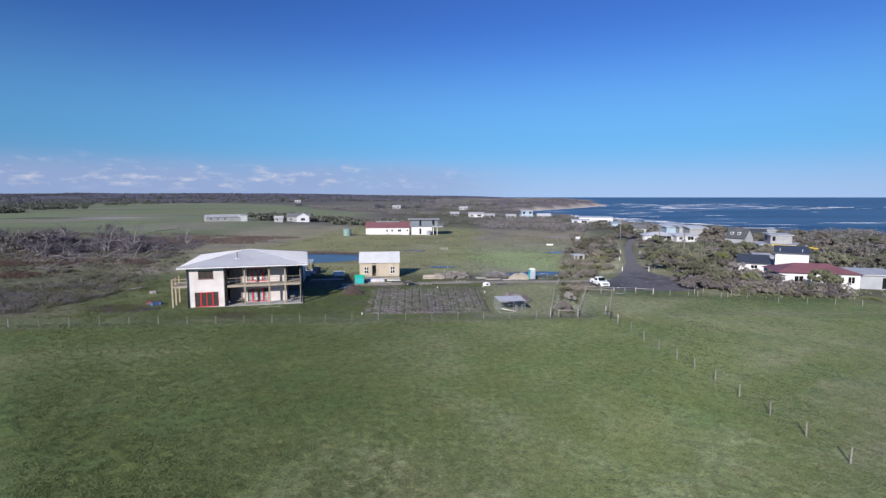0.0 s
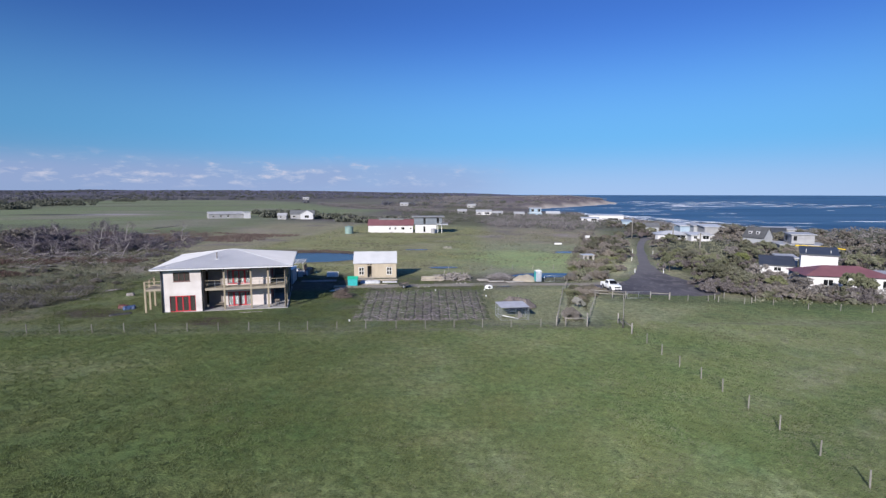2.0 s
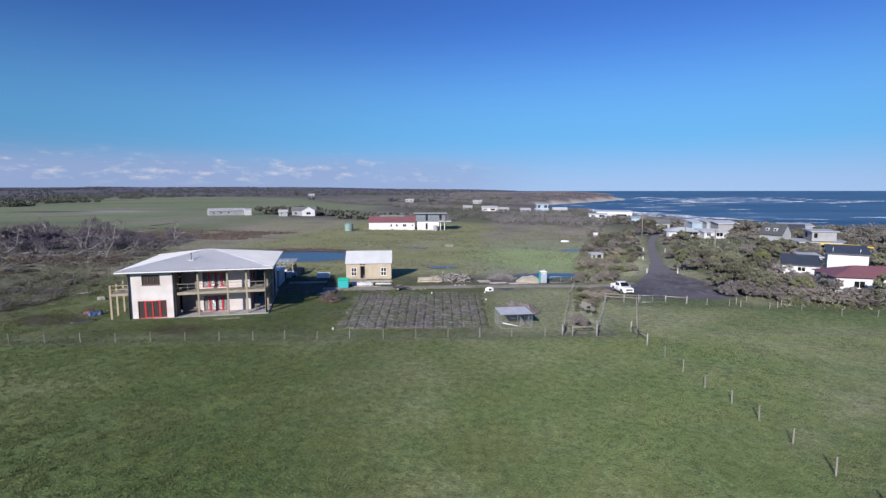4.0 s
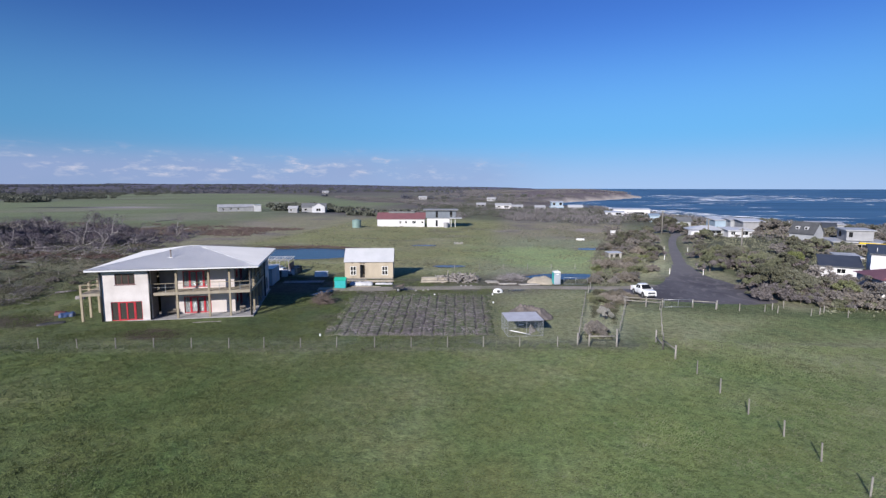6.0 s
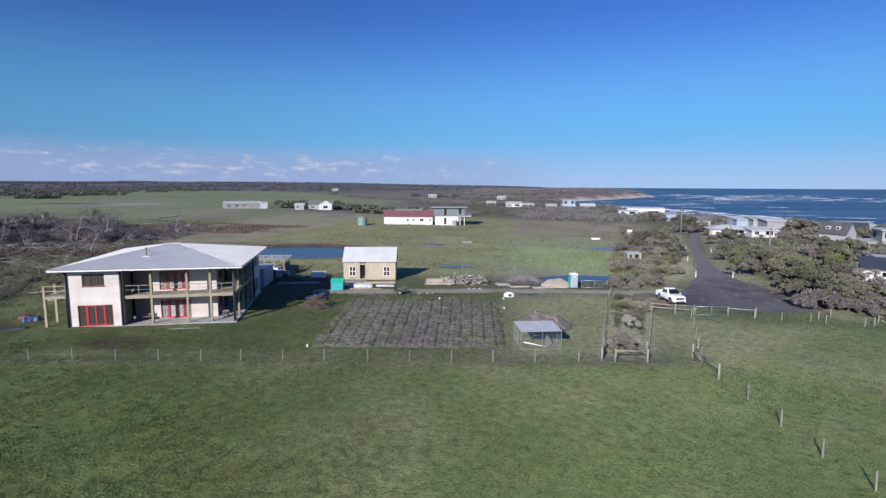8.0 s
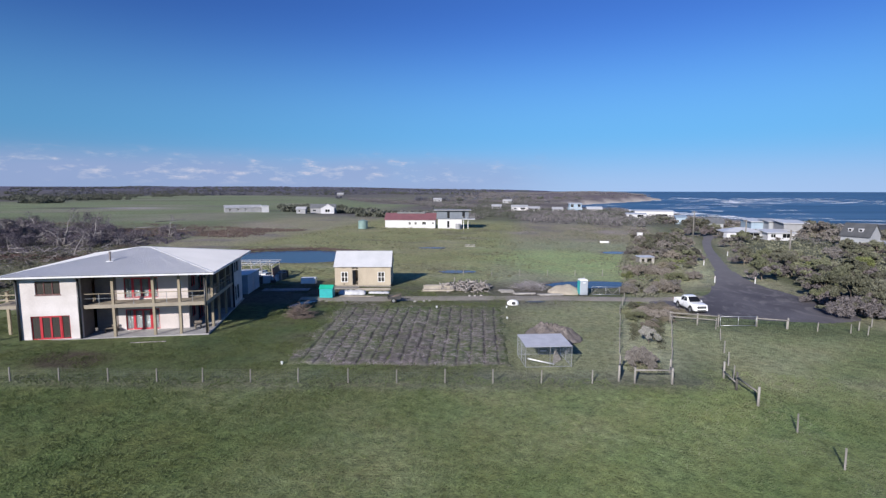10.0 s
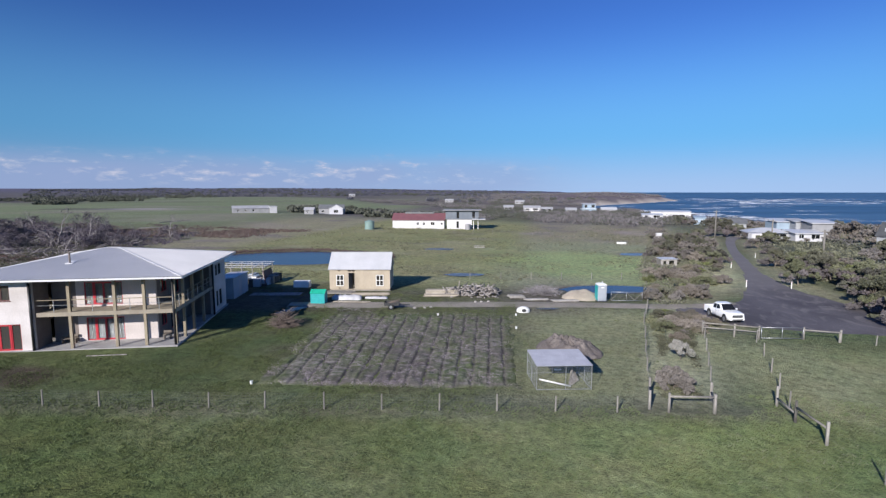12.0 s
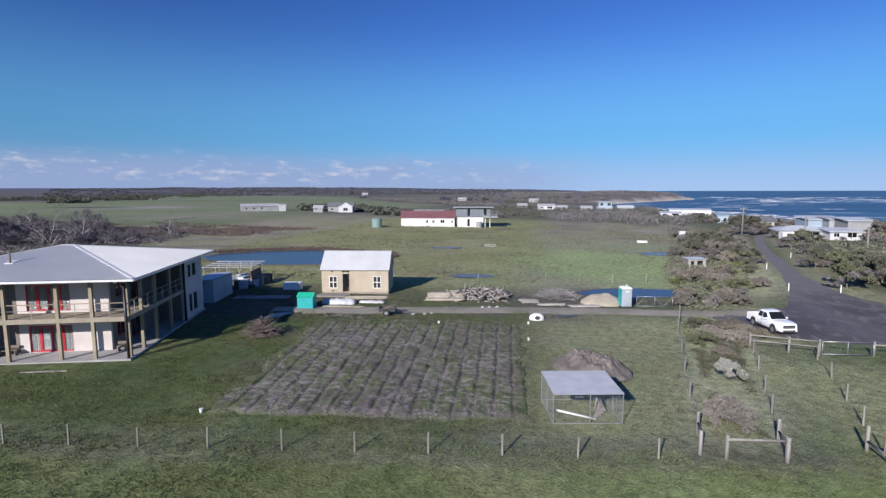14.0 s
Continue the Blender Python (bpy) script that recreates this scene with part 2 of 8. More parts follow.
M = dict(
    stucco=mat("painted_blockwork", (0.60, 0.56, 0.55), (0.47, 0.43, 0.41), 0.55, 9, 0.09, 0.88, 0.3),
    # veranda shade put into the render colour; also used for soffit and flue
    stucco_dark_shade=mat("shade_grey_render", (0.20, 0.17, 0.155), (0.145, 0.122, 0.112), 0.8, 9, 0.10, 0.9, 0.3),
    roof=mat("zinc_roofing", (0.62, 0.61, 0.61), (0.55, 0.545, 0.545), 0.25, 6, 0.03, 0.5, 0.0, 0.08, spec=0.5),
    cap=mat("ridge_capping", (0.68, 0.68, 0.69), (0.60, 0.60, 0.61), 0.5, 8, 0.04, 0.45, 0.05, 0.1),
    post=mat("treated_pine", (0.30, 0.255, 0.18), (0.21, 0.175, 0.125), 1.5, 22, 0.18, 0.8, 0.3, stretch=(3, 3, 0.6), rnd=0.12),
    deck=mat("deck_timber", (0.32, 0.28, 0.215), (0.24, 0.205, 0.16), 1.2, 20, 0.15, 0.8, 0.3),
    red=mat("red_joinery", (0.44, 0.022, 0.035), (0.34, 0.016, 0.028), 1.5, 20, 0.10, 0.45, 0.1),
    glass=glass_mat("window_glass"),
    curtain=mat("pale_curtain", (0.36, 0.36, 0.37), (0.25, 0.25, 0.26), 2, 12, 0.15, 0.9, 0.3, stretch=(6, 6, 0.3)),
    black=mat("black_downpipe", (0.018, 0.018, 0.02), (0.03, 0.03, 0.032), 2, 20, 0.2, 0.4, 0.1),
    slab=mat("concrete_slab", (0.36, 0.35, 0.345), (0.27, 0.26, 0.255), 0.9, 14, 0.15, 0.9, 0.3),
    steel=mat("galvanised_steel", (0.44, 0.45, 0.46), (0.34, 0.35, 0.36), 3, 30, 0.1, 0.4, 0.1, 0.7),
    ply=mat("raw_plywood", (0.47, 0.40, 0.305), (0.385, 0.325, 0.245), 0.9, 10, 0.10, 0.8, 0.15, stretch=(1, 1, 0.4), rnd=0.07),
    white=mat("white_paint", (0.78, 0.78, 0.76), (0.66, 0.66, 0.64), 1.2, 16, 0.06, 0.5, 0.1),
    whitewall=mat("white_wall_paint", (0.59, 0.58, 0.585), (0.51, 0.50, 0.505), 0.4, 6, 0.05, 0.7, 0.1),
    whiteroof=mat("white_sheet_roof", (0.57, 0.57, 0.58), (0.50, 0.505, 0.515), 0.5, 7, 0.05, 0.4, 0.05, 0.1),
    timber=mat("grey_timber", (0.25, 0.235, 0.212), (0.175, 0.162, 0.145), 1.5, 18, 0.25, 0.85, 0.4, stretch=(3, 3, 0.7), rnd=0.18),
    pale=mat("sawn_timber", (0.43, 0.38, 0.31), (0.32, 0.28, 0.225), 1.4, 15, 0.18, 0.8, 0.3, rnd=0.2),
    log=mat("weathered_log", (0.31, 0.285, 0.27), (0.18, 0.16, 0.15), 2, 14, 0.3, 0.9, 0.5, rnd=0.3),
    bark=mat("grey_bark", (0.20, 0.17, 0.14), (0.12, 0.10, 0.08), 2, 14, 0.3, 0.9, 0.5),
    dead=mat("bleached_dead_wood", (0.29, 0.268, 0.268), (0.14, 0.126, 0.126), 0.5, 9, 0.3, 0.9, 0.4, rnd=0.25),
    teal=mat("teal_plastic", (0.02, 0.36, 0.36), (0.02, 0.30, 0.31), 2, 20, 0.06, 0.45, 0.05),
    teal_lid=mat("green_plastic_lid", (0.02, 0.42, 0.27), (0.02, 0.36, 0.24), 2, 20, 0.06, 0.4, 0.05),
    tarp=mat("white_tarpaulin", (0.56, 0.56, 0.57), (0.38, 0.38, 0.40), 1.5, 6, 0.15, 0.5, 0.6),
    bluetarp=mat("blue_tarpaulin", (0.045, 0.085, 0.20), (0.02, 0.034, 0.075), 2, 8, 0.2, 0.5, 0.5),
    grey_panel=mat("grey_plastic_panel", (0.34, 0.37, 0.41), (0.28, 0.31, 0.35), 1, 14, 0.05, 0.5, 0.05),
    bluegrey=mat("blue_grey_cladding", (0.30, 0.38, 0.46), (0.24, 0.31, 0.38), 0.6, 10, 0.06, 0.6, 0.1),
    greyclad=mat("grey_cladding", (0.34, 0.35, 0.37), (0.28, 0.29, 0.31), 0.6, 10, 0.08, 0.7, 0.1),
    palegrey=mat("pale_grey_cladding", (0.52, 0.52, 0.54), (0.45, 0.45, 0.47), 0.5, 10, 0.06, 0.7, 0.1),
    darkroof=mat("charcoal_roof", (0.045, 0.05, 0.06), (0.06, 0.065, 0.075), 0.5, 9, 0.15, 0.5, 0.1),
    greyroof=mat("grey_tile_roof", (0.16, 0.165, 0.17), (0.11, 0.115, 0.12), 0.7, 8, 0.15, 0.7, 0.2),
    maroon=mat("maroon_sheet_roof", (0.205, 0.090, 0.098), (0.165, 0.072, 0.080), 0.5, 8, 0.10, 0.55, 0.1),
    yellow=mat("yellow_boom_paint", (0.70, 0.48, 0.03), (0.60, 0.40, 0.03), 1, 10, 0.06, 0.5, 0.1),
    tank=mat("green_tank_plastic", (0.19, 0.28, 0.26), (0.15, 0.225, 0.21), 0.8, 9, 0.08, 0.6, 0.1),
    asphalt=mat("worn_asphalt", (0.060, 0.054, 0.063), (0.118, 0.108, 0.118), 0.16, 9, 0.30, 0.85, 0.3, dist=0.02),
    gravel=mat("gravel_track", (0.30, 0.265, 0.225), (0.20, 0.185, 0.145), 0.35, 12, 0.30, 0.95, 0.5, dist=0.04),
    sand=mat("builders_sand", (0.36, 0.315, 0.255), (0.285, 0.25, 0.20), 0.9, 14, 0.15, 0.95, 0.4),
    soil=mat("dug_earth", (0.185, 0.160, 0.146), (0.120, 0.102, 0.093), 1.1, 10, 0.3, 0.95, 0.7, dist=0.06),
    rubble=mat("rubble", (0.40, 0.38, 0.35), (0.28, 0.26, 0.24), 2, 12, 0.2, 0.9, 0.5, rnd=0.2),
    pond=water_mat("pond_water", (0.040, 0.032, 0.045), 1.2, 0.05, 0.22),
    puddle=water_mat("shallow_muddy_water", (0.125, 0.122, 0.118), 1.2, 0.05, 0.26),
    wire=mat("dull_fence_wire", (0.17, 0.17, 0.17), (0.12, 0.12, 0.12), 3, 20, 0.1, 0.6, 0.0, 0.2),
    slate=mat("dark_slate_roof", (0.085, 0.087, 0.092), (0.062, 0.064, 0.068), 0.7, 8, 0.15, 0.7, 0.2),
    # same painted blockwork, with some of the recess shade put into its colour
    stucco_recess_shade=mat("recess_shade_blockwork", (0.57, 0.515, 0.495), (0.47, 0.42, 0.40), 0.55, 9, 0.10, 0.9, 0.3),
    slateblue=mat("dark_blue_grey_cladding", (0.150, 0.172, 0.205), (0.12, 0.138, 0.165), 0.6, 10, 0.06, 0.6, 0.1),
    # pane colour darkened to stand for the unlit room behind it
    dark_room_pane=glass_mat("dark_room_glass", (0.10, 0.095, 0.09)),
    midgrey=mat("mid_grey_cladding", (0.30, 0.30, 0.31), (0.24, 0.24, 0.25), 0.6, 8, 0.08, 0.7, 0.1),
    agedroof=mat("aged_pale_roof", (0.44, 0.44, 0.45), (0.36, 0.36, 0.37), 0.4, 6, 0.08, 0.5, 0.1, 0.1),
    redbrown=mat("red_brown_joinery", (0.105, 0.034, 0.030), (0.08, 0.028, 0.025), 1.5, 18, 0.1, 0.6, 0.1),
    sea=water_mat("sea_water", (0.062, 0.128, 0.212), 0.10, 0.5, 0.45, (0.22, 1.0, 1), c2=(0.016, 0.052, 0.106)),
    foam=mat("surf_foam", (0.90, 0.91, 0.92), (0.80, 0.82, 0.85), 0.05, 0.6, 0.1, 0.8, 0.2),
    carwhite=mat("white_car_paint", (0.80, 0.80, 0.80), (0.76, 0.76, 0.76), 1, 10, 0.02, 0.22, 0.0),
    carglass=glass_mat("tinted_car_glass", (0.012, 0.013, 0.015)),
    rubber=mat("tyre_rubber", (0.02, 0.02, 0.021), (0.03, 0.03, 0.03), 3, 30, 0.15, 0.85, 0.2),
    dark=mat("dark_plastic", (0.03, 0.03, 0.032), (0.045, 0.045, 0.045), 2, 20, 0.1, 0.6, 0.1),
    lamp=mat("lamp_lens", (0.65, 0.66, 0.68), (0.5, 0.5, 0.52), 3, 20, 0.05, 0.1, 0.0),
    mesh=mat("galvanised_netting", (0.50, 0.52, 0.54), (0.40, 0.42, 0.44), 3, 20, 0.1, 0.5, 0.0, 0.4),
    netroof=mat("pale_roof_sheet", (0.50, 0.50, 0.54), (0.41, 0.41, 0.45), 1.2, 12, 0.1, 0.6, 0.1),
    leaf_olive=leaf_mat("olive_leaves", (0.066, 0.079, 0.040), (0.194, 0.210, 0.114), vary=1.0),
    leaf_green=leaf_mat("green_leaves", (0.070, 0.094, 0.034), (0.182, 0.205, 0.076), vary=0.6),
    leaf_dark=leaf_mat("dark_leaves", (0.053, 0.062, 0.036), (0.174, 0.178, 0.112), vary=1.0),
    leaf_brown=leaf_mat("dry_heath", (0.084, 0.083, 0.052), (0.205, 0.195, 0.132), vary=0.8),
    leaf_grey=leaf_mat("silver_grey_leaves", (0.108, 0.105, 0.076), (0.275, 0.265, 0.205), vary=0.7),
    leaf_under=leaf_mat("bare_grey_twigs", (0.076, 0.071, 0.060), (0.205, 0.190, 0.164), 0.9, 0.6),
    leaf_heath=leaf_mat("mottled_heath", (0.046, 0.053, 0.026), (0.140, 0.142, 0.080), 0.85),
    leaf_rust=leaf_mat("dark_rust_bracken", (0.052, 0.034, 0.026), (0.140, 0.092, 0.070), 0.9),
    leaf_tussock=leaf_mat("tussock_blades", (0.070, 0.078, 0.036), (0.185, 0.190, 0.100), 0.85),
    leaf_bracken=leaf_mat("rusty_bracken", (0.080, 0.060, 0.045), (0.175, 0.135, 0.100)),
    blade=leaf_mat("grass_blades", (0.080, 0.122, 0.034), (0.190, 0.240, 0.096), 0.8),
    leaf_dome=leaf_mat("dry_heath_twigs", (0.090, 0.086, 0.057), (0.290, 0.275, 0.205), 0.85, 0.6),
    leaf_pale=leaf_mat("pale_flowering_leaves", (0.110, 0.130, 0.075), (0.430, 0.430, 0.360), 0.8),
    blade_side=leaf_mat("side_grass_blades", (0.105, 0.148, 0.048), (0.205, 0.245, 0.108), 0.8),
    blade_dry=leaf_mat("dry_grass_blades", (0.150, 0.178, 0.082), (0.250, 0.262, 0.145), 0.8),
    blade_yard=leaf_mat("yard_grass_blades", (0.062, 0.096, 0.027), (0.152, 0.186, 0.064), 0.8),
    straw=leaf_mat("bleached_straw", (0.19, 0.168, 0.155), (0.36, 0.325, 0.305), 0.9),
    twigs=leaf_mat("dead_twigs", (0.058, 0.051, 0.053), (0.158, 0.144, 0.148), 0.9),
    leaf_grey_low=leaf_mat("low_grey_heath", (0.072, 0.070, 0.062), (0.180, 0.173, 0.158), 0.9),
    woods=leaf_mat("far_woods", (0.088, 0.088, 0.074), (0.215, 0.212, 0.182), 0.9),
    # blue-grey because distance haze is put into the leaf colour
    woods_hazed=leaf_mat("hazed_hill_woods", (0.062, 0.068, 0.070), (0.130, 0.140, 0.144), 0.9),
    woodsgreen=leaf_mat("far_green_woods", (0.050, 0.060, 0.040), (0.118, 0.130, 0.086), 0.9),
    brushstick=mat("cut_branches", (0.19, 0.150, 0.128), (0.09, 0.070, 0.060), 2, 12, 0.3, 0.9, 0.3),
)

# pale swirling tyre wear on the asphalt
t, b = nodes_of(M["asphalt"])
tc, mp, nz, gate, lift = (t.nodes.new(k) for k in ("ShaderNodeTexCoord", "ShaderNodeMapping", "ShaderNodeTexNoise", "ShaderNodeMapRange", "ShaderNodeMix"))
mp.inputs["Scale"].default_value = (0.30, 0.16, 0.2)
t.links.new(tc.outputs["Object"], mp.inputs["Vector"])
nz.inputs["Scale"].default_value, nz.inputs["Detail"].default_value, nz.inputs["Distortion"].default_value = 1.0, 6, 2.6
t.links.new(mp.outputs["Vector"], nz.inputs["Vector"])
gate.inputs["From Min"].default_value, gate.inputs["From Max"].default_value, gate.inputs["To Max"].default_value = 0.52, 0.68, 0.75
t.links.new(nz.outputs["Fac"], gate.inputs["Value"])
lift.data_type = "RGBA"
lift.inputs[7].default_value = (0.175, 0.162, 0.160, 1)
t.links.new(b.inputs["Base Color"].links[0].from_socket, lift.inputs[6])
t.links.new(gate.outputs["Result"], lift.inputs[0])
along, seal, old = (t.nodes.new(n) for n in ("ShaderNodeSeparateXYZ", "ShaderNodeMapRange", "ShaderNodeMix"))
t.links.new(tc.outputs["Object"], along.inputs["Vector"])
t.links.new(along.outputs["Y"], seal.inputs["Value"])
seal.inputs["From Min"].default_value, seal.inputs["From Max"].default_value, seal.inputs["To Max"].default_value = 104, 122, 0.6
old.data_type = "RGBA"
old.inputs[7].default_value = (0.185, 0.172, 0.170, 1)
t.links.new(seal.outputs["Result"], old.inputs[0])
t.links.new(lift.outputs[2], old.inputs[6])
t.links.new(old.outputs[2], b.inputs["Base Color"])

# ---- builders ----
def thing(name, m=None, label="", category="", group="", kind=""):
    ob = new(name)
    ob.empty_display_size = 0.5
    ob.matrix_world = m or Matrix()
    return tagged(ob, label, category, group, kind)


def finish(bm, name, material, smooth=False):
    me = bpy.data.meshes.new(name)
    bmesh.ops.recalc_face_normals(bm, faces=bm.faces[:])
    bm.to_mesh(me)
    bm.free()
    me.materials.append(M[material])
    if smooth:
        me.polygons.foreach_set("use_smooth", [True] * len(me.polygons))
    return me


def part(name, bm, material, parent, label="", smooth=False, bevel=0.0):
    ob = new(name, finish(bm, name, material, smooth))
    ob.parent = parent
    if label:
        ob["label"] = label
    if bevel:
        b = ob.modifiers.new("edge", "BEVEL")
        b.width, b.segments, b.limit_method = bevel, 1, "ANGLE"
    return ob


def solid(name, bm, material, label, category, m=None, group="", kind="", smooth=False, bevel=0.0):
    ob = new(name, finish(bm, name, material, smooth))
    if m is not None:
        ob.matrix_world = m
    if bevel:
        b = ob.modifiers.new("edge", "BEVEL")
        b.width, b.segments, b.limit_method = bevel, 1, "ANGLE"
    return tagged(ob, label, category, group, kind)


def sheet(name, verts, faces, material, label, category, kind="stuff", parent=None, smooth=False):
    me = bpy.data.meshes.new(name)
    me.from_pydata(verts, [], faces)
    me.materials.append(M[material])
    if smooth:
        me.polygons.foreach_set("use_smooth", [True] * len(me.polygons))
    ob = new(name, me)
    if parent:
        ob.parent = parent
        if label:
            ob["label"] = label
        return ob
    return tagged(ob, label, category, "", kind)


def box(bm, x0, x1, y0, y1, z0, z1):
    v = [bm.verts.new((x, y, z)) for z in (z0, z1) for x, y in ((x0, y0), (x1, y0), (x1, y1), (x0, y1))]
    for f in ((3, 2, 1, 0), (4, 5, 6, 7), (0, 1, 5, 4), (1, 2, 6, 5), (2, 3, 7, 6), (3, 0, 4, 7)):
        bm.faces.new([v[i] for i in f])
    return bm


def cube(*a):
    return box(bmesh.new(), *a)


def tube(bm, p, q, r0, r1=None, n=6, caps=True):
    p, q = Vector(p), Vector(q)
    r1 = r0 if r1 is None else r1
    d = (q - p).normalized()
    a = d.cross((0, 0, 1) if abs(d.z) < 0.9 else (1, 0, 0)).normalized()
    b = d.cross(a)
    rings = []
    for c, r in ((p, r0), (q, r1)):
        rings.append([bm.verts.new(c + (a * math.cos(2 * math.pi * i / n) + b * math.sin(2 * math.pi * i / n)) * r) for i in range(n)])
    for i in range(n):
        bm.faces.new((rings[0][i], rings[0][(i + 1) % n], rings[1][(i + 1) % n], rings[1][i]))
    if caps:
        bm.faces.new(rings[0][::-1])
        bm.faces.new(rings[1])
    return bm


def beam(bm, p, q, w, h):
    """A board from p to q, w wide and h high."""
    p, q = Vector(p), Vector(q)
    d = (q - p).normalized()
    side = d.cross((0, 0, 1))
    side = (side.normalized() if side.length > 1e-4 else Vector((1, 0, 0))) * w / 2
    up = side.cross(d).normalized() * h / 2
    v = [bm.verts.new(c + s * side + u * up) for c in (p, q) for s, u in ((-1, -1), (1, -1), (1, 1), (-1, 1))]
    for f in ((3, 2, 1, 0), (4, 5, 6, 7), (0, 1, 5, 4), (1, 2, 6, 5), (2, 3, 7, 6), (3, 0, 4, 7)):
        bm.faces.new([v[i] for i in f])
    return bm


def wall_with(bm, length, height, thick, holes, z0=0.0):
    """A wall along +x from 0, its outer face at y=0, going back to y=thick, with rectangular openings (x0, x1, z0, z1)."""
    xs = sorted({0.0, length, *[h[0] for h in holes], *[h[1] for h in holes]})
    zs = sorted({z0, height, *[h[2] for h in holes], *[h[3] for h in holes]})
    for x0, x1 in zip(xs, xs[1:]):
        run = None
        for z1, z2 in zip(zs, zs[1:]):
            cx, cz = (x0 + x1) / 2, (z1 + z2) / 2
            if any(h[0] < cx < h[1] and h[2] < cz < h[3] for h in holes):
                if run:
                    box(bm, x0, x1, 0, thick, *run)
                run = None
            else:
                run = (run[0], z2) if run else (z1, z2)
        if run:
            box(bm, x0, x1, 0, thick, *run)
    bmesh.ops.remove_doubles(bm, verts=bm.verts[:], dist=0.0005)
    return bm


def lump(bm, c, r, squash=0.7, rough=0.25, sub=2, seed=0.0):
    ret = bmesh.ops.create_icosphere(bm, subdivisions=sub, radius=1.0)
    for v in ret["verts"]:
        n = noise.noise(v.co * 1.7 + Vector((seed, seed * 0.7, 3.1))) + 0.5 * noise.noise(v.co * 4.1 + Vector((seed, 1, seed)))
        k = 1 + rough * n
        v.co = Vector((c[0] + v.co.x * r * k, c[1] + v.co.y * r * k, c[2] + v.co.z * r * squash * k))
    return bm

# ---- ground, water, roads ----
COAST_Y = (-600, 0, 100, 270, 400, 650, 850, 950, 1050, 1250, 1450, 1600, 1660, 1720, 1900, 2400, 5200)
COAST_X = (900, 430, 345, 250, 195, 115, 68, 90, 150, 250, 335, 392, 405, 385, 300, 240, -200)
SEA_Z = -11.0
PONDS = (  # centre, half axes, turn, water level
    (-49.5, 125.0, 16.0, 10.0, 8, 0.50),
    (8.2, 106.3, 6.8, 2.6, 12, -0.12),
    (20.3, 150.0, 4.6, 2.4, 10, -0.26),
    (-13.4, 113.3, 3.0, 1.5, 10, 0.13),
    (-24.6, 147.0, 3.2, 1.5, 10, 0.26),
    (-0.2, 92.2, 1.3, 0.35, 14, -0.005),
    (-28.6, 84.6, 0.7, 2.2, -22, 0.30),
)


def smooth(a, b, x):
    t = np.clip((x - a) / (b - a), 0, 1)
    return t * t * (3 - 2 * t)


def wob(x, y, s, seed=0.0):
    """Cheap smooth variation between about -1 and 1."""
    return (np.sin(x / s + seed + 1.7 * np.sin(y / s * 0.61 + seed * 1.3)) * np.cos(y / s * 0.83 - seed + 1.3 * np.sin(x / s * 0.47))
            + 0.5 * np.sin(x / s * 2.3 - seed * 2 + np.cos(y / s * 1.9)) * np.cos(y / s * 2.7 + seed)) / 1.4


def pond_d(x, y, p):
    a = radians(p[4])
    u, v = (x - p[0]) * math.cos(a) + (y - p[1]) * math.sin(a), -(x - p[0]) * math.sin(a) + (y - p[1]) * math.cos(a)
    return np.sqrt((u / p[2]) ** 2 + (v / p[3]) ** 2) * (1 + 0.07 * wob(x, y, max(1.2, p[3] * 0.35), p[0]))


def height(x, y):
    x, y = np.asarray(x, float), np.asarray(y, float)
    far = np.hypot(x, y - 60)
    z = -0.0115 * np.clip(x, -220, 260)
    z = z + 0.05 * wob(x, y, 7.0, 2.0) * smooth(5, 30, np.abs(x)) * 0.6 + 0.9 * wob(x, y, 90.0, 1.0) * smooth(200, 500, far)
    hills = smooth(900, 4200, y + 0.25 * np.abs(x)) * (19 + 15 * smooth(-300, -1800, x) + 5 * wob(x, y, 420.0, 4.0))
    head = 10 * np.exp(-(((x - 190) / 190) ** 2 + ((y - 1480) / 330) ** 2))
    z = z + hills + head * smooth(0, 150, np.interp(y, COAST_Y, COAST_X) - x)
    z = z - 5.0 * smooth(235, 400, y + 0.3 * np.minimum(x, 0)) * smooth(1500, 700, y) * smooth(-420, -150, x)
    inland = np.interp(y, COAST_Y, COAST_X) - x
    drop = smooth(60, -5, inland)
    z = z * (1 - drop) + (SEA_Z - 1.0 - 4 * smooth(0, -60, inland)) * drop
    for p in PONDS:
        d = pond_d(x, y, p)
        w = smooth(1.35, 1.02, d)
        z = z * (1 - w) + (p[5] + 0.05 + np.where(d < 1.04, -0.30 * smooth(1.04, 0.86, d), 0)) * w
    return z


def gz(x, y):
    return float(height(x, y))


def steps(fine0, fine1, step, lo, hi, grow=1.10, most=160):
    out = list(np.arange(fine0, fine1 + step / 2, step))
    s, a = step, fine1
    while a < hi:
        s = min(s * grow, most)
        a += s
        out.append(min(a, hi))
    s, a = step, fine0
    while a > lo:
        s = min(s * grow, most)
        a -= s
        out.insert(0, max(a, lo))
    return np.array(out)


def grid_faces(nx, ny):
    i = np.arange((nx - 1) * (ny - 1))
    a = i // (nx - 1) * nx + i % (nx - 1)
    return np.stack([a, a + 1, a + nx + 1, a + nx], 1)


FENCE = lambda x: 65.0 + 0.197 * (x - 3.7)      # the front boundary


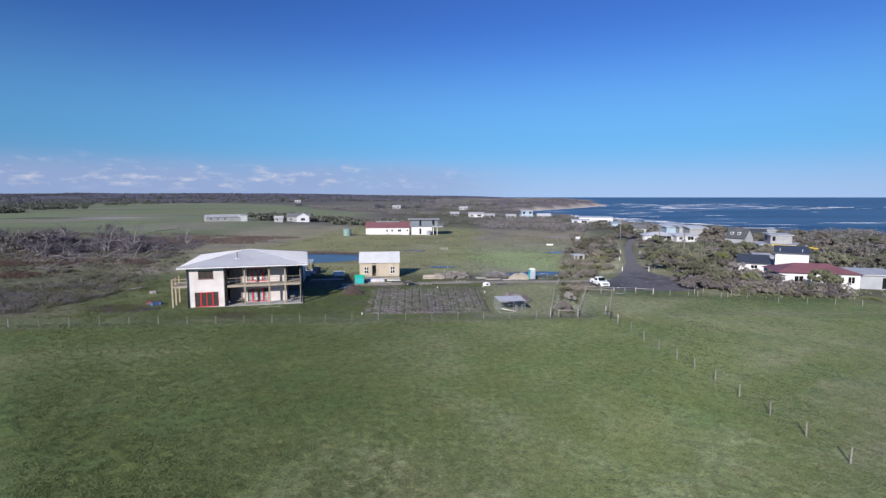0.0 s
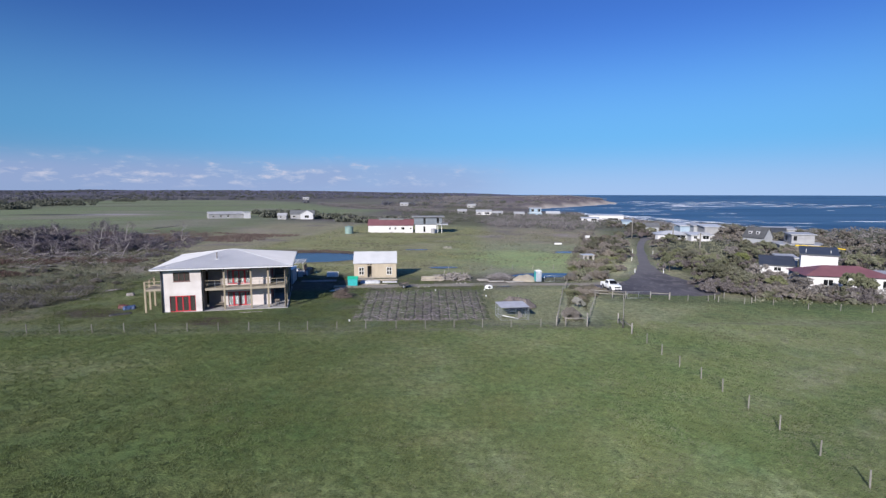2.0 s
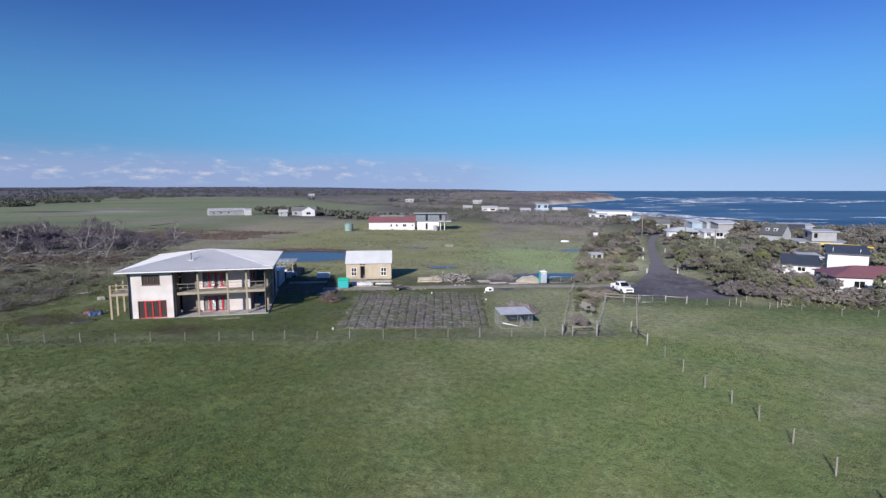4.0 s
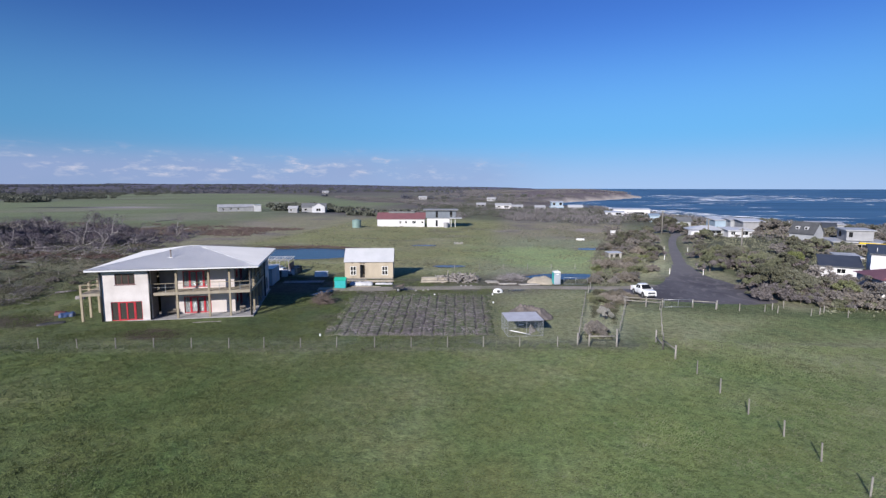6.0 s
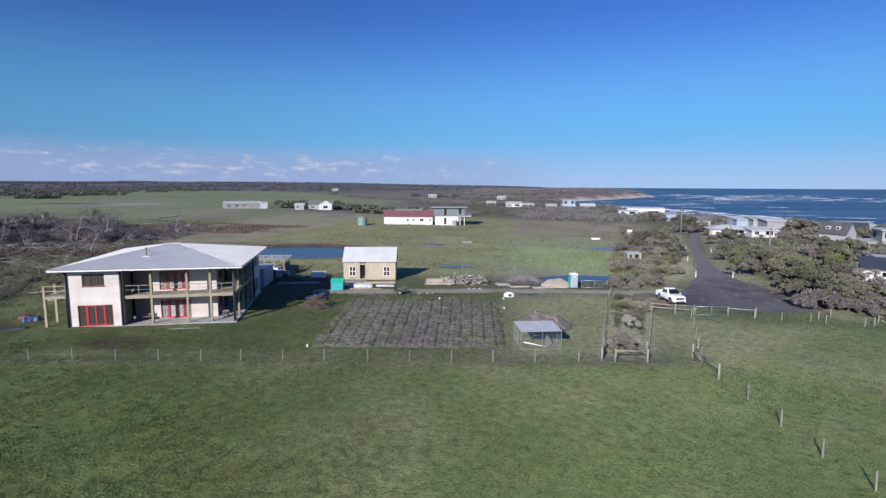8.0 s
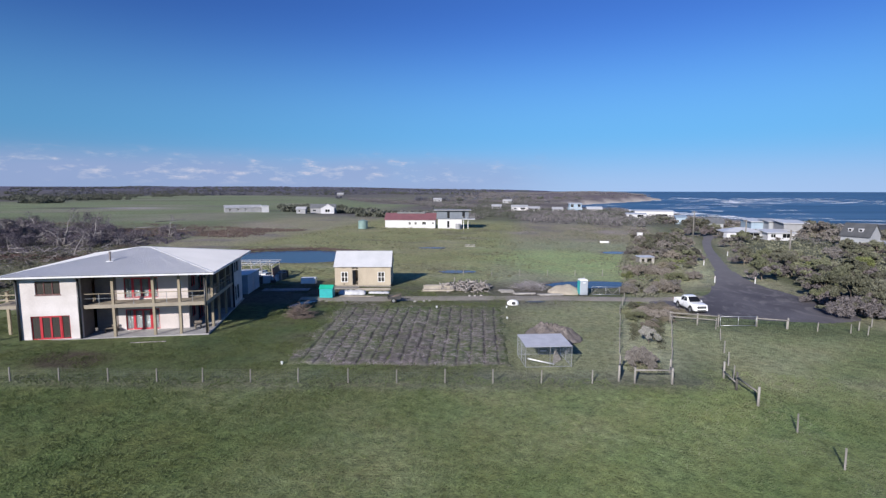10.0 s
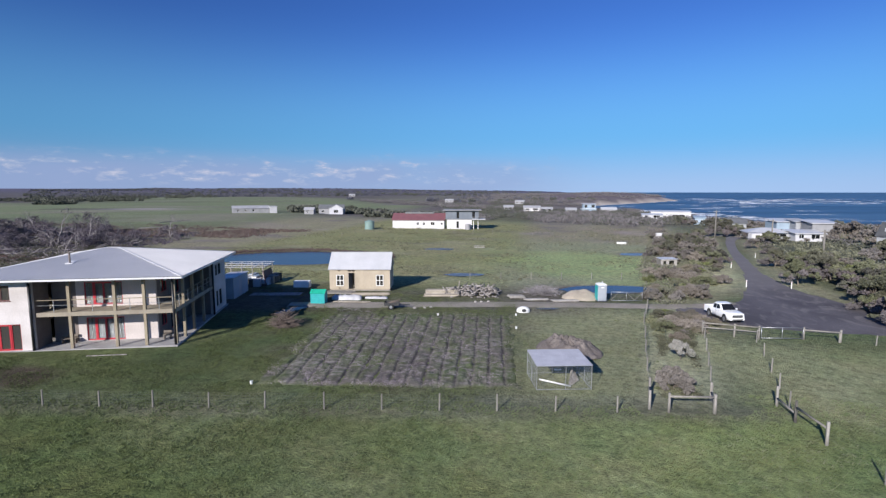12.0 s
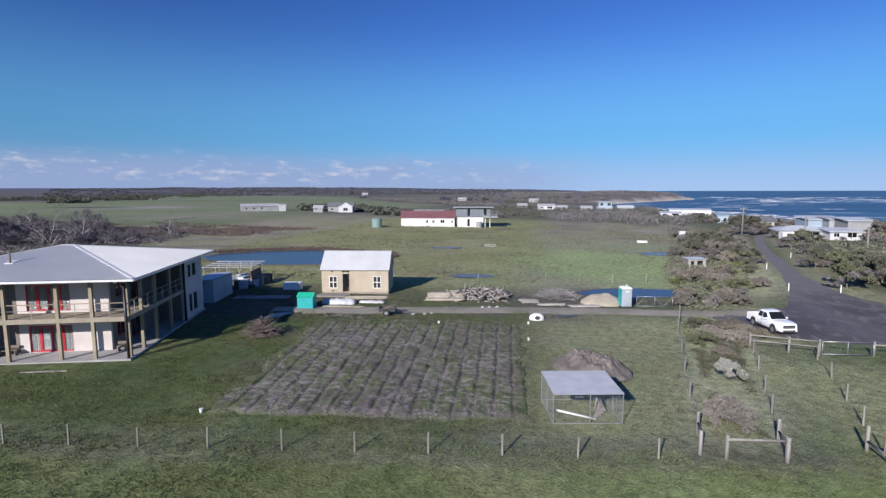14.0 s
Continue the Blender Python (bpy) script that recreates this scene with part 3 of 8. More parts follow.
def cover(x, y):
    """The ground's colour: pasture, yard, wet paddock, heath, far fields, beach; sun glow, lens falloff and haze
    painted in.
    """
    n1, n2, n3 = wob(x, y, 3.1, 0.3), wob(x, y, 11.0, 1.1), wob(x, y, 31.0, 2.2)
    def col(*c):
        return np.array(c)[None, :] * np.ones((len(x), 1))
    def lay(c, new_c, w):
        return c * (1 - w[:, None]) + np.asarray(new_c) * w[:, None]
    c = col(0.112, 0.150, 0.042)
    c = lay(c, (0.155, 0.178, 0.072), smooth(-0.1, 0.9, n2 + 0.4 * n1))
    c = lay(c, (0.078, 0.125, 0.026), smooth(0.1, 0.9, -n2 + 0.3 * n3) * 0.8)
    c = lay(c, (0.200, 0.205, 0.110), smooth(-12, 25, x + 6 * n2) * smooth(0.0, 0.8, n1 + 0.5 * n2 + 0.2) * smooth(62, 50, y) * 0.42)
    c = lay(c, (0.135, 0.145, 0.065), smooth(1.5, 0.0, np.abs(y - FENCE(x)) + 0.4 * n1) * 0.7)
    # behind the front boundary: the yard
    yard = smooth(-0.5, 1.0, y - FENCE(x)) * smooth(11.5, 10.0, x - 0.2 * (y - 67)) * smooth(-75, -66, x)
    c = lay(c, (0.090, 0.112, 0.036), yard * 0.75)
    c = lay(c, (0.066, 0.090, 0.028), yard * smooth(-8, -22, x) * smooth(-58, -44, x) * 0.7)
    c = lay(c, (0.120, 0.138, 0.052), yard * smooth(-44, -56, x) * 0.7)
    c = lay(c, (0.080, 0.072, 0.045), yard * smooth(0.5, 1.0, n1 + 0.5 * n2) * 0.5)
    c = lay(c, (0.128, 0.150, 0.052), yard * smooth(0.1, 0.8, wob(x, y, 4.3, 8.0)) * smooth(-4, -16, x) * 0.6)
    c = lay(c, (0.065, 0.050, 0.035), smooth(2.6, 1.4, np.hypot((x + 38) / 1.7, y - 61.5) + 0.4 * n1))
    c = lay(c, (0.060, 0.045, 0.035), smooth(3.2, 1.6, np.hypot((x + 56) / 1.9, y - 63.0) + 0.5 * n1) * 0.8)
    c = lay(c, (0.188, 0.224, 0.076), smooth(-6, 2, x) * smooth(14, 10, x - 0.2 * (y - 67)) * smooth(0, 2, y - FENCE(x)) * smooth(97, 90, y) * (0.82 + 0.15 * n1))
    c = lay(c, (0.190, 0.222, 0.088), smooth(5.2, 6.2, x - 0.2 * (y - 67)) * smooth(10.5, 9.6, x - 0.23 * (y - 66)) * smooth(0, 2, y - FENCE(x)) * smooth(104, 92, y) * 0.8)
    c = lay(c, (0.118, 0.140, 0.060), smooth(3.0, 1.6, y - FENCE(x) + 0.5 * n1) * smooth(-0.3, 0.2, y - FENCE(x)) * smooth(13, 9, x) * 0.8)
    # muddy work yard behind the house and along the track
    mud = smooth(84, 88, y - 0.2 * x - 3.5) * smooth(108, 99, y - 0.2 * x) * smooth(-48, -40, x) * smooth(8, 0, x)
    c = lay(c, (0.075, 0.062, 0.048), mud * 0.85 * smooth(-18, -26, x))
    c = lay(c, (0.100, 0.092, 0.060), mud * 0.6 * smooth(-26, -18, x))
    # the wet paddock
    pad = smooth(100, 110, y - 0.15 * x) * smooth(290, 240, y) * smooth(-110, -80, x + 0.2 * (y - 120)) * smooth(40, 26, x - 0.1 * (y - 100))
    c = lay(c, (0.134, 0.134, 0.058), pad * 0.9)
    c = lay(c, (0.150, 0.138, 0.080), pad * smooth(0.0, 0.8, n2 + 0.5 * n3) * 0.65)
    c = lay(c, (0.090, 0.082, 0.058), pad * smooth(0.3, 0.8, wob(x, y * 2.2, 9.0, 6.0)) * 0.75)
    c = lay(c, (0.170, 0.158, 0.125), pad * smooth(0.5, 0.95, wob(x, y * 2.0, 6.0, 3.0)) * 0.45)
    c = lay(c, (0.128, 0.160, 0.062), pad * smooth(-22, 2, x + 5 * n2) * smooth(185, 165, y) * 0.75)
    c = lay(c, (0.145, 0.205, 0.052), pad * smooth(1.3, 0.5, np.hypot((x - 10) / 17, (y - 130) / 20) + 0.35 * n2 + 0.15 * n1) * 0.85)
    # heath and far woodland
    left = smooth(-60, -72, x + 0.35 * (y - 70) + 3 * n2) * smooth(52, 58, y) * smooth(235, 190, y - 0.12 * x)
    c = lay(c, (0.112, 0.124, 0.050), left * 0.8)
    c = lay(c, (0.085, 0.055, 0.035), left * smooth(-0.2, 0.5, n2 + 0.4 * n1 - 0.2) * smooth(75, 95, y) * 0.40)
    c = lay(c, (0.150, 0.125, 0.100), left * smooth(10, 4, np.hypot((x + 68) / 1.6, (y - 62) / 0.8)) * 0.6)
    field_end = np.interp(x / np.maximum(y, 1), (-1.3, -1.05, -0.95, -0.78, -0.45, -0.3), (420, 450, 640, 1000, 950, 620))
    field = smooth(180, 225, y - 0.1 * x) * smooth(-105, -150, x) * smooth(1.06, 0.94, y / field_end + 0.03 * n2)
    c = lay(c, (0.132, 0.180, 0.056), field)
    c = lay(c, (0.176, 0.186, 0.090), field * smooth(0.0, 0.9, n3))
    c = lay(c, (0.100, 0.128, 0.048), field * smooth(0.2, 0.9, wob(x, y, 60.0, 7.0)))
    c = lay(c, (0.33, 0.31, 0.25), field * smooth(1.2, 0.7, np.hypot((x + 262 - 0.6 * (y - 315)) / 46, (y - 312) / 10) + 0.35 * n2) * 0.75)
    c = lay(c, (0.046, 0.048, 0.036), field * smooth(1.2, 0.7, np.hypot((x + 290) / 26, (y - 308) / 11) + 0.35 * n2))
    far = smooth(225, 300, y) * (1 - field)
    c = lay(c, (0.092, 0.087, 0.059), far * 0.9)
    c = lay(c, (0.112, 0.118, 0.058), far * smooth(430, 330, y) * smooth(-90, -60, x) * 0.8)
    c = lay(c, (0.126, 0.142, 0.062), far * smooth(0.25, 0.6, wob(x, y, 140.0, 5.0)) * 0.85)
    c = lay(c, (0.150, 0.130, 0.105), far * smooth(0.45, 0.8, wob(x, y, 75.0, 9.0)) * 0.7)
    c = lay(c, (0.064, 0.066, 0.046), far * smooth(-150, -450, x) * 0.7)
    # far hills shift to blue-grey: distance haze painted into the ground colour
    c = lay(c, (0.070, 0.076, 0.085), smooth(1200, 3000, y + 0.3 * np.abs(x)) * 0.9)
    town = smooth(34, 44, x - 0.1 * (y - 100)) * smooth(84, 92, y)
    c = lay(c, (0.095, 0.110, 0.042), town * smooth(400, 200, y))
    verge = smooth(1.0, 0.2, np.abs(np.abs(x - np.interp(y, (84, 100, 115, 130, 165, 200), (27, 28, 31, 35, 44.5, 54))) - np.interp(y, (84, 96, 110, 120, 200), (10, 11, 7, 5, 4))) / 4)
    c = lay(c, (0.205, 0.225, 0.085), verge * smooth(84, 88, y) * smooth(210, 190, y) * 0.8)
    inland = np.interp(y, COAST_Y, COAST_X) - x
    c = lay(c, (0.105, 0.094, 0.070), smooth(1000, 1200, y) * smooth(-200, 60, x) * smooth(2100, 1900, y) * 0.9)
    c = lay(c, (0.40, 0.385, 0.21), smooth(38, 16, inland + 6 * n2) * smooth(500, 800, y))
    c = lay(c, (0.20, 0.17, 0.12), smooth(30, 8, inland) * smooth(800, 500, y))
    for p in PONDS:
        d = pond_d(x, y, p)
        c = lay(c, (0.085, 0.075, 0.050), smooth(1.35, 1.05, d) * 0.8)
    lum = c.mean(1, keepdims=True)
    c = c + 0.18 * (lum - c)
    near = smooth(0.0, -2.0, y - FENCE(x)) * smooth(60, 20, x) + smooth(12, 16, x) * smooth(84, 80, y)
    # brightness by place; paints in the glow opposite the sun and corner falloff
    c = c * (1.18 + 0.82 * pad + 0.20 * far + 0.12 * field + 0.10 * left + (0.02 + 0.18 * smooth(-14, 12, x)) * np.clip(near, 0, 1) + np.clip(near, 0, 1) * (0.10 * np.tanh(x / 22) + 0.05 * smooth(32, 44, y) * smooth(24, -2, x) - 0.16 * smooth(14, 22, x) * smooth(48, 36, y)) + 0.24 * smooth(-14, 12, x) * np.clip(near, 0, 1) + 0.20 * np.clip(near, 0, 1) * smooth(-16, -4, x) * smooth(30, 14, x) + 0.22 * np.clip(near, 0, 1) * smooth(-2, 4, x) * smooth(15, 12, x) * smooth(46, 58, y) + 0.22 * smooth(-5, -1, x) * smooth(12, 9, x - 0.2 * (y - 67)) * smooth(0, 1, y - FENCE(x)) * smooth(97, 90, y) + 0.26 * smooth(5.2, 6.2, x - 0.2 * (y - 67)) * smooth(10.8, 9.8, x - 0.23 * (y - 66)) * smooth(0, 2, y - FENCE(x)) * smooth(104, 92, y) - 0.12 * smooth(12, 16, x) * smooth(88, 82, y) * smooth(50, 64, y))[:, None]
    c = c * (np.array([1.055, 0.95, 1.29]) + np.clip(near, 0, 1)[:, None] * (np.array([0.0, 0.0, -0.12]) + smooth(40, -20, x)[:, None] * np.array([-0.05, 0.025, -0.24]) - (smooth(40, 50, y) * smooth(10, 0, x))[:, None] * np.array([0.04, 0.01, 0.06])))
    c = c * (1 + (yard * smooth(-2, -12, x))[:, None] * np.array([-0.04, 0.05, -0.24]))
    # pasture lighter, then darker along y: lens falloff put into the colour
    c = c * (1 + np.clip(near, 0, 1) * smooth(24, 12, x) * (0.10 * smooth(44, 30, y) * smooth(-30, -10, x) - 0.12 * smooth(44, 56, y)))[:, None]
    c = c * (1 + pad[:, None] * np.array([-0.01, 0.0, -0.06]))
    return np.clip(c * (1 + 0.10 * n1[:, None]), 0.01, 1)


def lay_attr(me, cols):
    a = me.attributes.new("cover", "FLOAT_COLOR", "POINT")
    a.data.foreach_set("color", np.concatenate([cols, np.ones((len(cols), 1))], 1).ravel())


M["ground"] = cover_mat("pasture_and_heath", 1.5, 7.0, 0.62, 1.0, 0.17)
M["bed"] = cover_mat("planted_bed", 1.4, 8.0, 0.45, 0.8, 0.10)

gx, gy = steps(-80, 48, 1.0, -4600, 3600), steps(20, 140, 1.0, -160, 4900)
XX, YY = np.meshgrid(gx, gy)
me = bpy.data.meshes.new("ground")
zz = height(XX.ravel(), YY.ravel())
me.from_pydata(np.stack([XX.ravel(), YY.ravel(), zz], 1).tolist(), [], grid_faces(len(gx), len(gy)).tolist())
me.polygons.foreach_set("use_smooth", [True] * len(me.polygons))
me.materials.append(M["ground"])
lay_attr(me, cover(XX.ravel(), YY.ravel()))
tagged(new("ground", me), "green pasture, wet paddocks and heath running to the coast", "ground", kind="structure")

# sea, with lines of surf
sx, sy = steps(40, 700, 12, -400, 4900, 1.12, 300), steps(-500, 1200, 20, -1500, 4930, 1.1, 300)
SX, SY = np.meshgrid(sx, sy)
far_out = np.hypot(SX.ravel(), SY.ravel())      # the last kilometres lift to where the true horizon lies
sheet("sea", np.stack([SX.ravel(), SY.ravel(), SEA_Z + 17.0 * smooth(2300, 4900, far_out)], 1).tolist(), grid_faces(len(sx), len(sy)).tolist(), "sea",
      "deep blue wind-ruffled sea reaching the horizon", "sea", "structure")
rng = random.Random(5)
fv, ff = [], []


def surf(cx, cy, length, width, turn):
    """A broken crest: a ragged low ridge of foam."""
    n, b = max(6, int(length / 6)), len(fv)
    ca, sa = math.cos(turn), math.sin(turn)
    ph = rng.uniform(0, 9)
    for i in range(n + 1):
        t = i / n
        e = math.sin(math.pi * t) ** 0.6 * (0.55 + 0.45 * math.sin(i * 1.7 + ph) * math.sin(i * 0.6 + ph))
        u, w = (t - 0.5) * length, max(0.05, width * e)
        bend = 0.04 * length * math.sin(3 * t + ph)
        for k, h in ((-0.5, 0.02), (0, 0.9), (0.5, 0.02)):
            v = k * w + bend
            fv.append((cx + u * ca - v * sa, cy + u * sa + v * ca, SEA_Z + 0.05 + h * min(1.0, w / 6)))
    for i in range(n):
        for k in (0, 1):
            a = b + i * 3 + k
            ff.append((a, a + 3, a + 4, a + 1))


for _ in range(86):      # the reef off the headland
    y = rng.uniform(1150, 1900)
    surf(rng.gauss(560 + 0.20 * (y - 1100), 190), y, rng.uniform(14, 72), rng.uniform(2, 7.5), rng.gauss(0.05, 0.12))
for _ in range(34):       # rows of breakers in the bay
    y = rng.uniform(430, 1100)
    x0 = float(np.interp(y, COAST_Y, COAST_X))
    surf(x0 + rng.uniform(25, 330), y, rng.uniform(14, 60), rng.uniform(1.0, 3.2), rng.gauss(0.0, 0.12))
for _ in range(60):
    y = rng.uniform(250, 760)
    surf(float(np.interp(y, COAST_Y, COAST_X)) + rng.uniform(8, 60), y, rng.uniform(12, 50), rng.uniform(2, 8), rng.gauss(-0.9, 0.25))
for _ in range(26):
    surf(rng.uniform(500, 1700), rng.uniform(500, 1900), rng.uniform(8, 28), rng.uniform(1.5, 4.5), rng.gauss(0, 0.1))
sheet("surf", fv, ff, "foam", "white broken surf over the reef and bay", "surf", "stuff", smooth=True)

# ponds and puddles: level water in the hollows
for n, p in enumerate(PONDS):
    bm = bmesh.new()
    rim = []
    a0 = radians(p[4])
    for i in range(64):
        t = 2 * math.pi * i / 64
        u, v = 1.10 * p[2] * math.cos(t), 1.10 * p[3] * math.sin(t)
        rim.append(bm.verts.new((p[0] + u * math.cos(a0) - v * math.sin(a0), p[1] + u * math.sin(a0) + v * math.cos(a0), p[5])))
    bm.faces.new(rim)
    solid("pond" if p[2] > 4 else "puddle", bm, "pond" if p[2] > 4.7 else "puddle", "still blue farm pond in wet pasture" if p[2] > 4 else "shallow rain puddle on wet ground", "pond" if p[2] > 4 else "puddle", kind="structure")


def ribbon(name, line, widths, lift, material, label, category, across=8, ragged=0.0, crown=0.0):
    """A strip draped on the ground along a line of (x, y)."""
    pts = [Vector(p) for p in line]
    dense, wd = [], []
    for a, b, w0, w1 in zip(pts, pts[1:], widths, widths[1:]):
        k = max(1, int((b - a).length / 1.5))
        for i in range(k):
            dense.append(a.lerp(b, i / k)), wd.append(w0 + (w1 - w0) * i / k)
    dense.append(pts[-1]), wd.append(widths[-1])
    verts, n = [], len(dense)
    for i, c in enumerate(dense):
        d = (dense[min(i + 1, n - 1)] - dense[max(i - 1, 0)]).normalized()
        s = Vector((d.y, -d.x))
        for j in range(across + 1):
            k = j / across - 0.5
            e = ragged * noise.noise((c.x * 0.6, c.y * 0.6, k * 4)) if j in (0, across) else 0
            q = c + s * (k * wd[i] + math.copysign(e, k) if k else 0)
            edge = 1 - (2 * k) ** 4
            verts.append((q.x, q.y, gz(q.x, q.y) - 0.02 + (lift + 0.02) * edge + crown * (1 - 4 * k * k)))
    return sheet(name, verts, grid_faces(across + 1, n).tolist(), material, label, category, "structure", smooth=True)


ribbon("driveway", [(-30, 86.6), (-20, 89.3), (-8, 92.6), (4, 95.2), (12, 96.4), (18, 97.6), (23, 99.5)], (3.2, 3.1, 3.0, 2.9, 2.8, 3.2, 4.5), 0.045, "gravel", "rutted gravel farm track", "track", 8, 0.5)


def patch(name, outline, lift, material, label, category, step=1.6):
    """A paved area with a wavering edge, draped on the ground."""
    bm = bmesh.new()
    pts = []
    n = len(outline)
    for i in range(n):
        p0, p1, p2, p3 = (Vector(outline[(i + k) % n]) for k in (-1, 0, 1, 2))
        for k in range(6):
            t = k / 6
            pts.append(0.5 * ((2 * p1) + (p2 - p0) * t + (2 * p0 - 5 * p1 + 4 * p2 - p3) * t * t + (3 * p1 - p0 - 3 * p2 + p3) * t ** 3))
    vs = [bm.verts.new((p.x, p.y, 0)) for p in pts]
    bm.faces.new(vs)
    bmesh.ops.triangulate(bm, faces=bm.faces[:])
    for _ in range(3):
        long = [e for e in bm.edges if e.calc_length() > step * 1.5]
        if long:
            bmesh.ops.subdivide_edges(bm, edges=long, cuts=1)
            bmesh.ops.triangulate(bm, faces=bm.faces[:])
    edge = {v for e in bm.edges if e.is_boundary for v in e.verts}
    for v in bm.verts:
        v.co.z = gz(v.co.x, v.co.y) + (lift if v not in edge else -0.03)
    return solid(name, bm, material, label, category, kind="structure", smooth=True)


patch("road", [(14.5, 96.3), (19, 99.2), (23.5, 103.2), (26.4, 110), (28.6, 115.5), (32, 126), (37, 145), (43, 167), (50, 190), (56, 206), (61, 206), (54, 190), (46.5, 167), (41.5, 147),
               (38, 133), (36, 123), (35.2, 114), (36, 107.5), (37.6, 99), (37.2, 92), (33.5, 88.8), (28, 87.6), (22, 88.2), (17.5, 89.6), (14.6, 93)],
      0.05, "asphalt", "worn dark asphalt lane ending in a turning circle", "road")
ribbon("cross_lane", [(30, 206), (58, 209), (90, 212)], (4, 4.5, 4), 0.05, "gravel", "pale gravel lane crossing behind the road end", "track", 6, 0.4)

# planted beds: earth ridges with grass growing through
A, B, C, D = Vector((-20.5, 64.0)), Vector((-2.2, 67.3)), Vector((-4.1, 88.4)), Vector((-23.9, 84.0))
nu, nv = 340, 110
bv, cols = [], []
for j in range(nv + 1):
    for i in range(nu + 1):
        s, t = i / nu, j / nv
        q = A.lerp(B, s).lerp(D.lerp(C, s), t)
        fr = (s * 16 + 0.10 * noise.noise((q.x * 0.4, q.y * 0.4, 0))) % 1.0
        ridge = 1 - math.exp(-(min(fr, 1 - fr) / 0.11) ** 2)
        nn = noise.noise((q.x * 0.9, q.y * 0.9, 2)) + 0.6 * noise.noise((q.x * 2.3, q.y * 2.3, 7))
        edge = min(s, 1 - s, t, 1 - t)
        rag = min(26 * t, 13 * min(s, 1 - s, 1 - t)) + 0.9 * noise.noise((q.x * 0.7, q.y * 0.7, 21)) - 0.25
        z = gz(q.x, q.y) + (0.02 + 0.075 * ridge + 0.085 * nn) * min(1, edge * 30) - (0.07 if rag < 0.0 else 0)
        bv.append((q.x, q.y, z))
        soil, grass, straw = Vector((0.135, 0.118, 0.108)), Vector((0.105, 0.125, 0.056)), Vector((0.30, 0.265, 0.25))
        tall = noise.noise((q.x * 0.22, q.y * 0.22, 31)) * 1.5 + 0.5 + 0.5 * t
        c = soil.lerp(grass, min(1, max(0, ridge * (0.15 + 0.55 * tall) + 0.6 * nn)))
        strewn = noise.noise((q.x * 0.9, q.y * 3.4, 11)) + 0.5 * noise.noise((q.x * 2.5, q.y * 7.0, 15)) + 0.35 * noise.noise((q.x * 0.2, q.y * 0.2, 17))
        c = c.lerp(straw, max(0, min(1, (strewn - 0.10) * 2.2)) * (0.85 - 0.45 * t))
        # dark furrow soil, with the shade of the furrow painted in as well
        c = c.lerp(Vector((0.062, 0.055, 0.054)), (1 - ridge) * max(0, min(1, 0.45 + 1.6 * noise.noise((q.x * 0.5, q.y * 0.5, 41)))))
        c = c.lerp(Vector((0.215, 0.185, 0.175)), max(0, min(1, 1.3 - 22 * t + noise.noise((q.x * 1.3, q.y * 3.0, 51)))) * 0.5)
        c = c.lerp(Vector((0.090, 0.112, 0.042)), max(0, min(1, 0.7 - rag)))
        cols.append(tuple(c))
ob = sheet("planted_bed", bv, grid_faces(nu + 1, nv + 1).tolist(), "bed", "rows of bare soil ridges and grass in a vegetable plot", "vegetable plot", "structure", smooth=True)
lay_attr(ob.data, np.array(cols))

# ---- the two-storey house ----
gl = M["glass"]
nodes_of(gl)[1].inputs["Transmission Weight"].default_value = 0.9
nodes_of(M["dark_room_pane"])[1].inputs["Transmission Weight"].default_value = 0.6
nodes_of(gl)[1].inputs["Base Color"].default_value = (0.72, 0.76, 0.78, 1)


def opening(kind, parent, m, w, h, frame_mat, cols=2, rows=1, label="", bars=0.06, depth=0.09, curtain=False, sill=None):
    """A framed, glazed opening: x along the wall, y into it, z up; its panes are parts of it."""
    f = bars
    xs = [f * 0.5] + [w * i / cols for i in range(1, cols)] + [w - f * 0.5]
    zs = [f * 0.5] + [h * j / rows for j in range(1, rows)] + [h - f * 0.5]
    bm = wall_with(bmesh.new(), w, h, depth, [(a + f / 2, b - f / 2, c + f / 2, d - f / 2) for a, b in zip(xs, xs[1:]) for c, d in zip(zs, zs[1:])])
    ob = part(kind, bm, frame_mat, parent, label)
    ob.matrix_local = m
    for i in range(cols):
        p = part("pane", cube(w * i / cols + f / 2, w * (i + 1) / cols - f / 2, depth * 0.5, depth * 0.5 + 0.012, f * 0.6, h - f * 0.6), "glass" if curtain else "dark_room_pane", ob)
        p.visible_shadow = False
    if curtain:
        c = bmesh.new()
        k = 24
        for s0, s1 in ((0.10, 0.42), (0.56, 0.90)):
            row = [(w * (s0 + (s1 - s0) * i / k), depth + 0.05 + 0.03 * math.sin(i * 1.9)) for i in range(k + 1)]
            top, low = [c.verts.new((x, y, h - 0.1)) for x, y in row], [c.verts.new((x, y, 0.08)) for x, y in row]
            for i in range(k):
                c.faces.new((low[i], low[i + 1], top[i + 1], top[i]))
        part("curtain", c, "curtain", ob, "pale drawn curtain")
    if sill:
        part("sill", cube(-0.08, w + 0.08, -0.10, 0.05, -0.07, -0.002), sill, ob)
    return ob


def turned(x, y, z, deg):
    return pose(x, y, z, 0, 0, deg)


HOUSE = pose(-30.45, 69.92, 0.40, 0, 0, 19.92)
house = thing("house", HOUSE, "two-storey white blockwork house with zinc hip roof and timber balconies", "house")
TH = 0.25


def house_wall(m, length, holes, material="stucco", label="", z0=0.1, z1=5.98):
    ob = part("wall", wall_with(bmesh.new(), length, z1, TH, holes, z0), material, house, label)
    ob.matrix_local = m


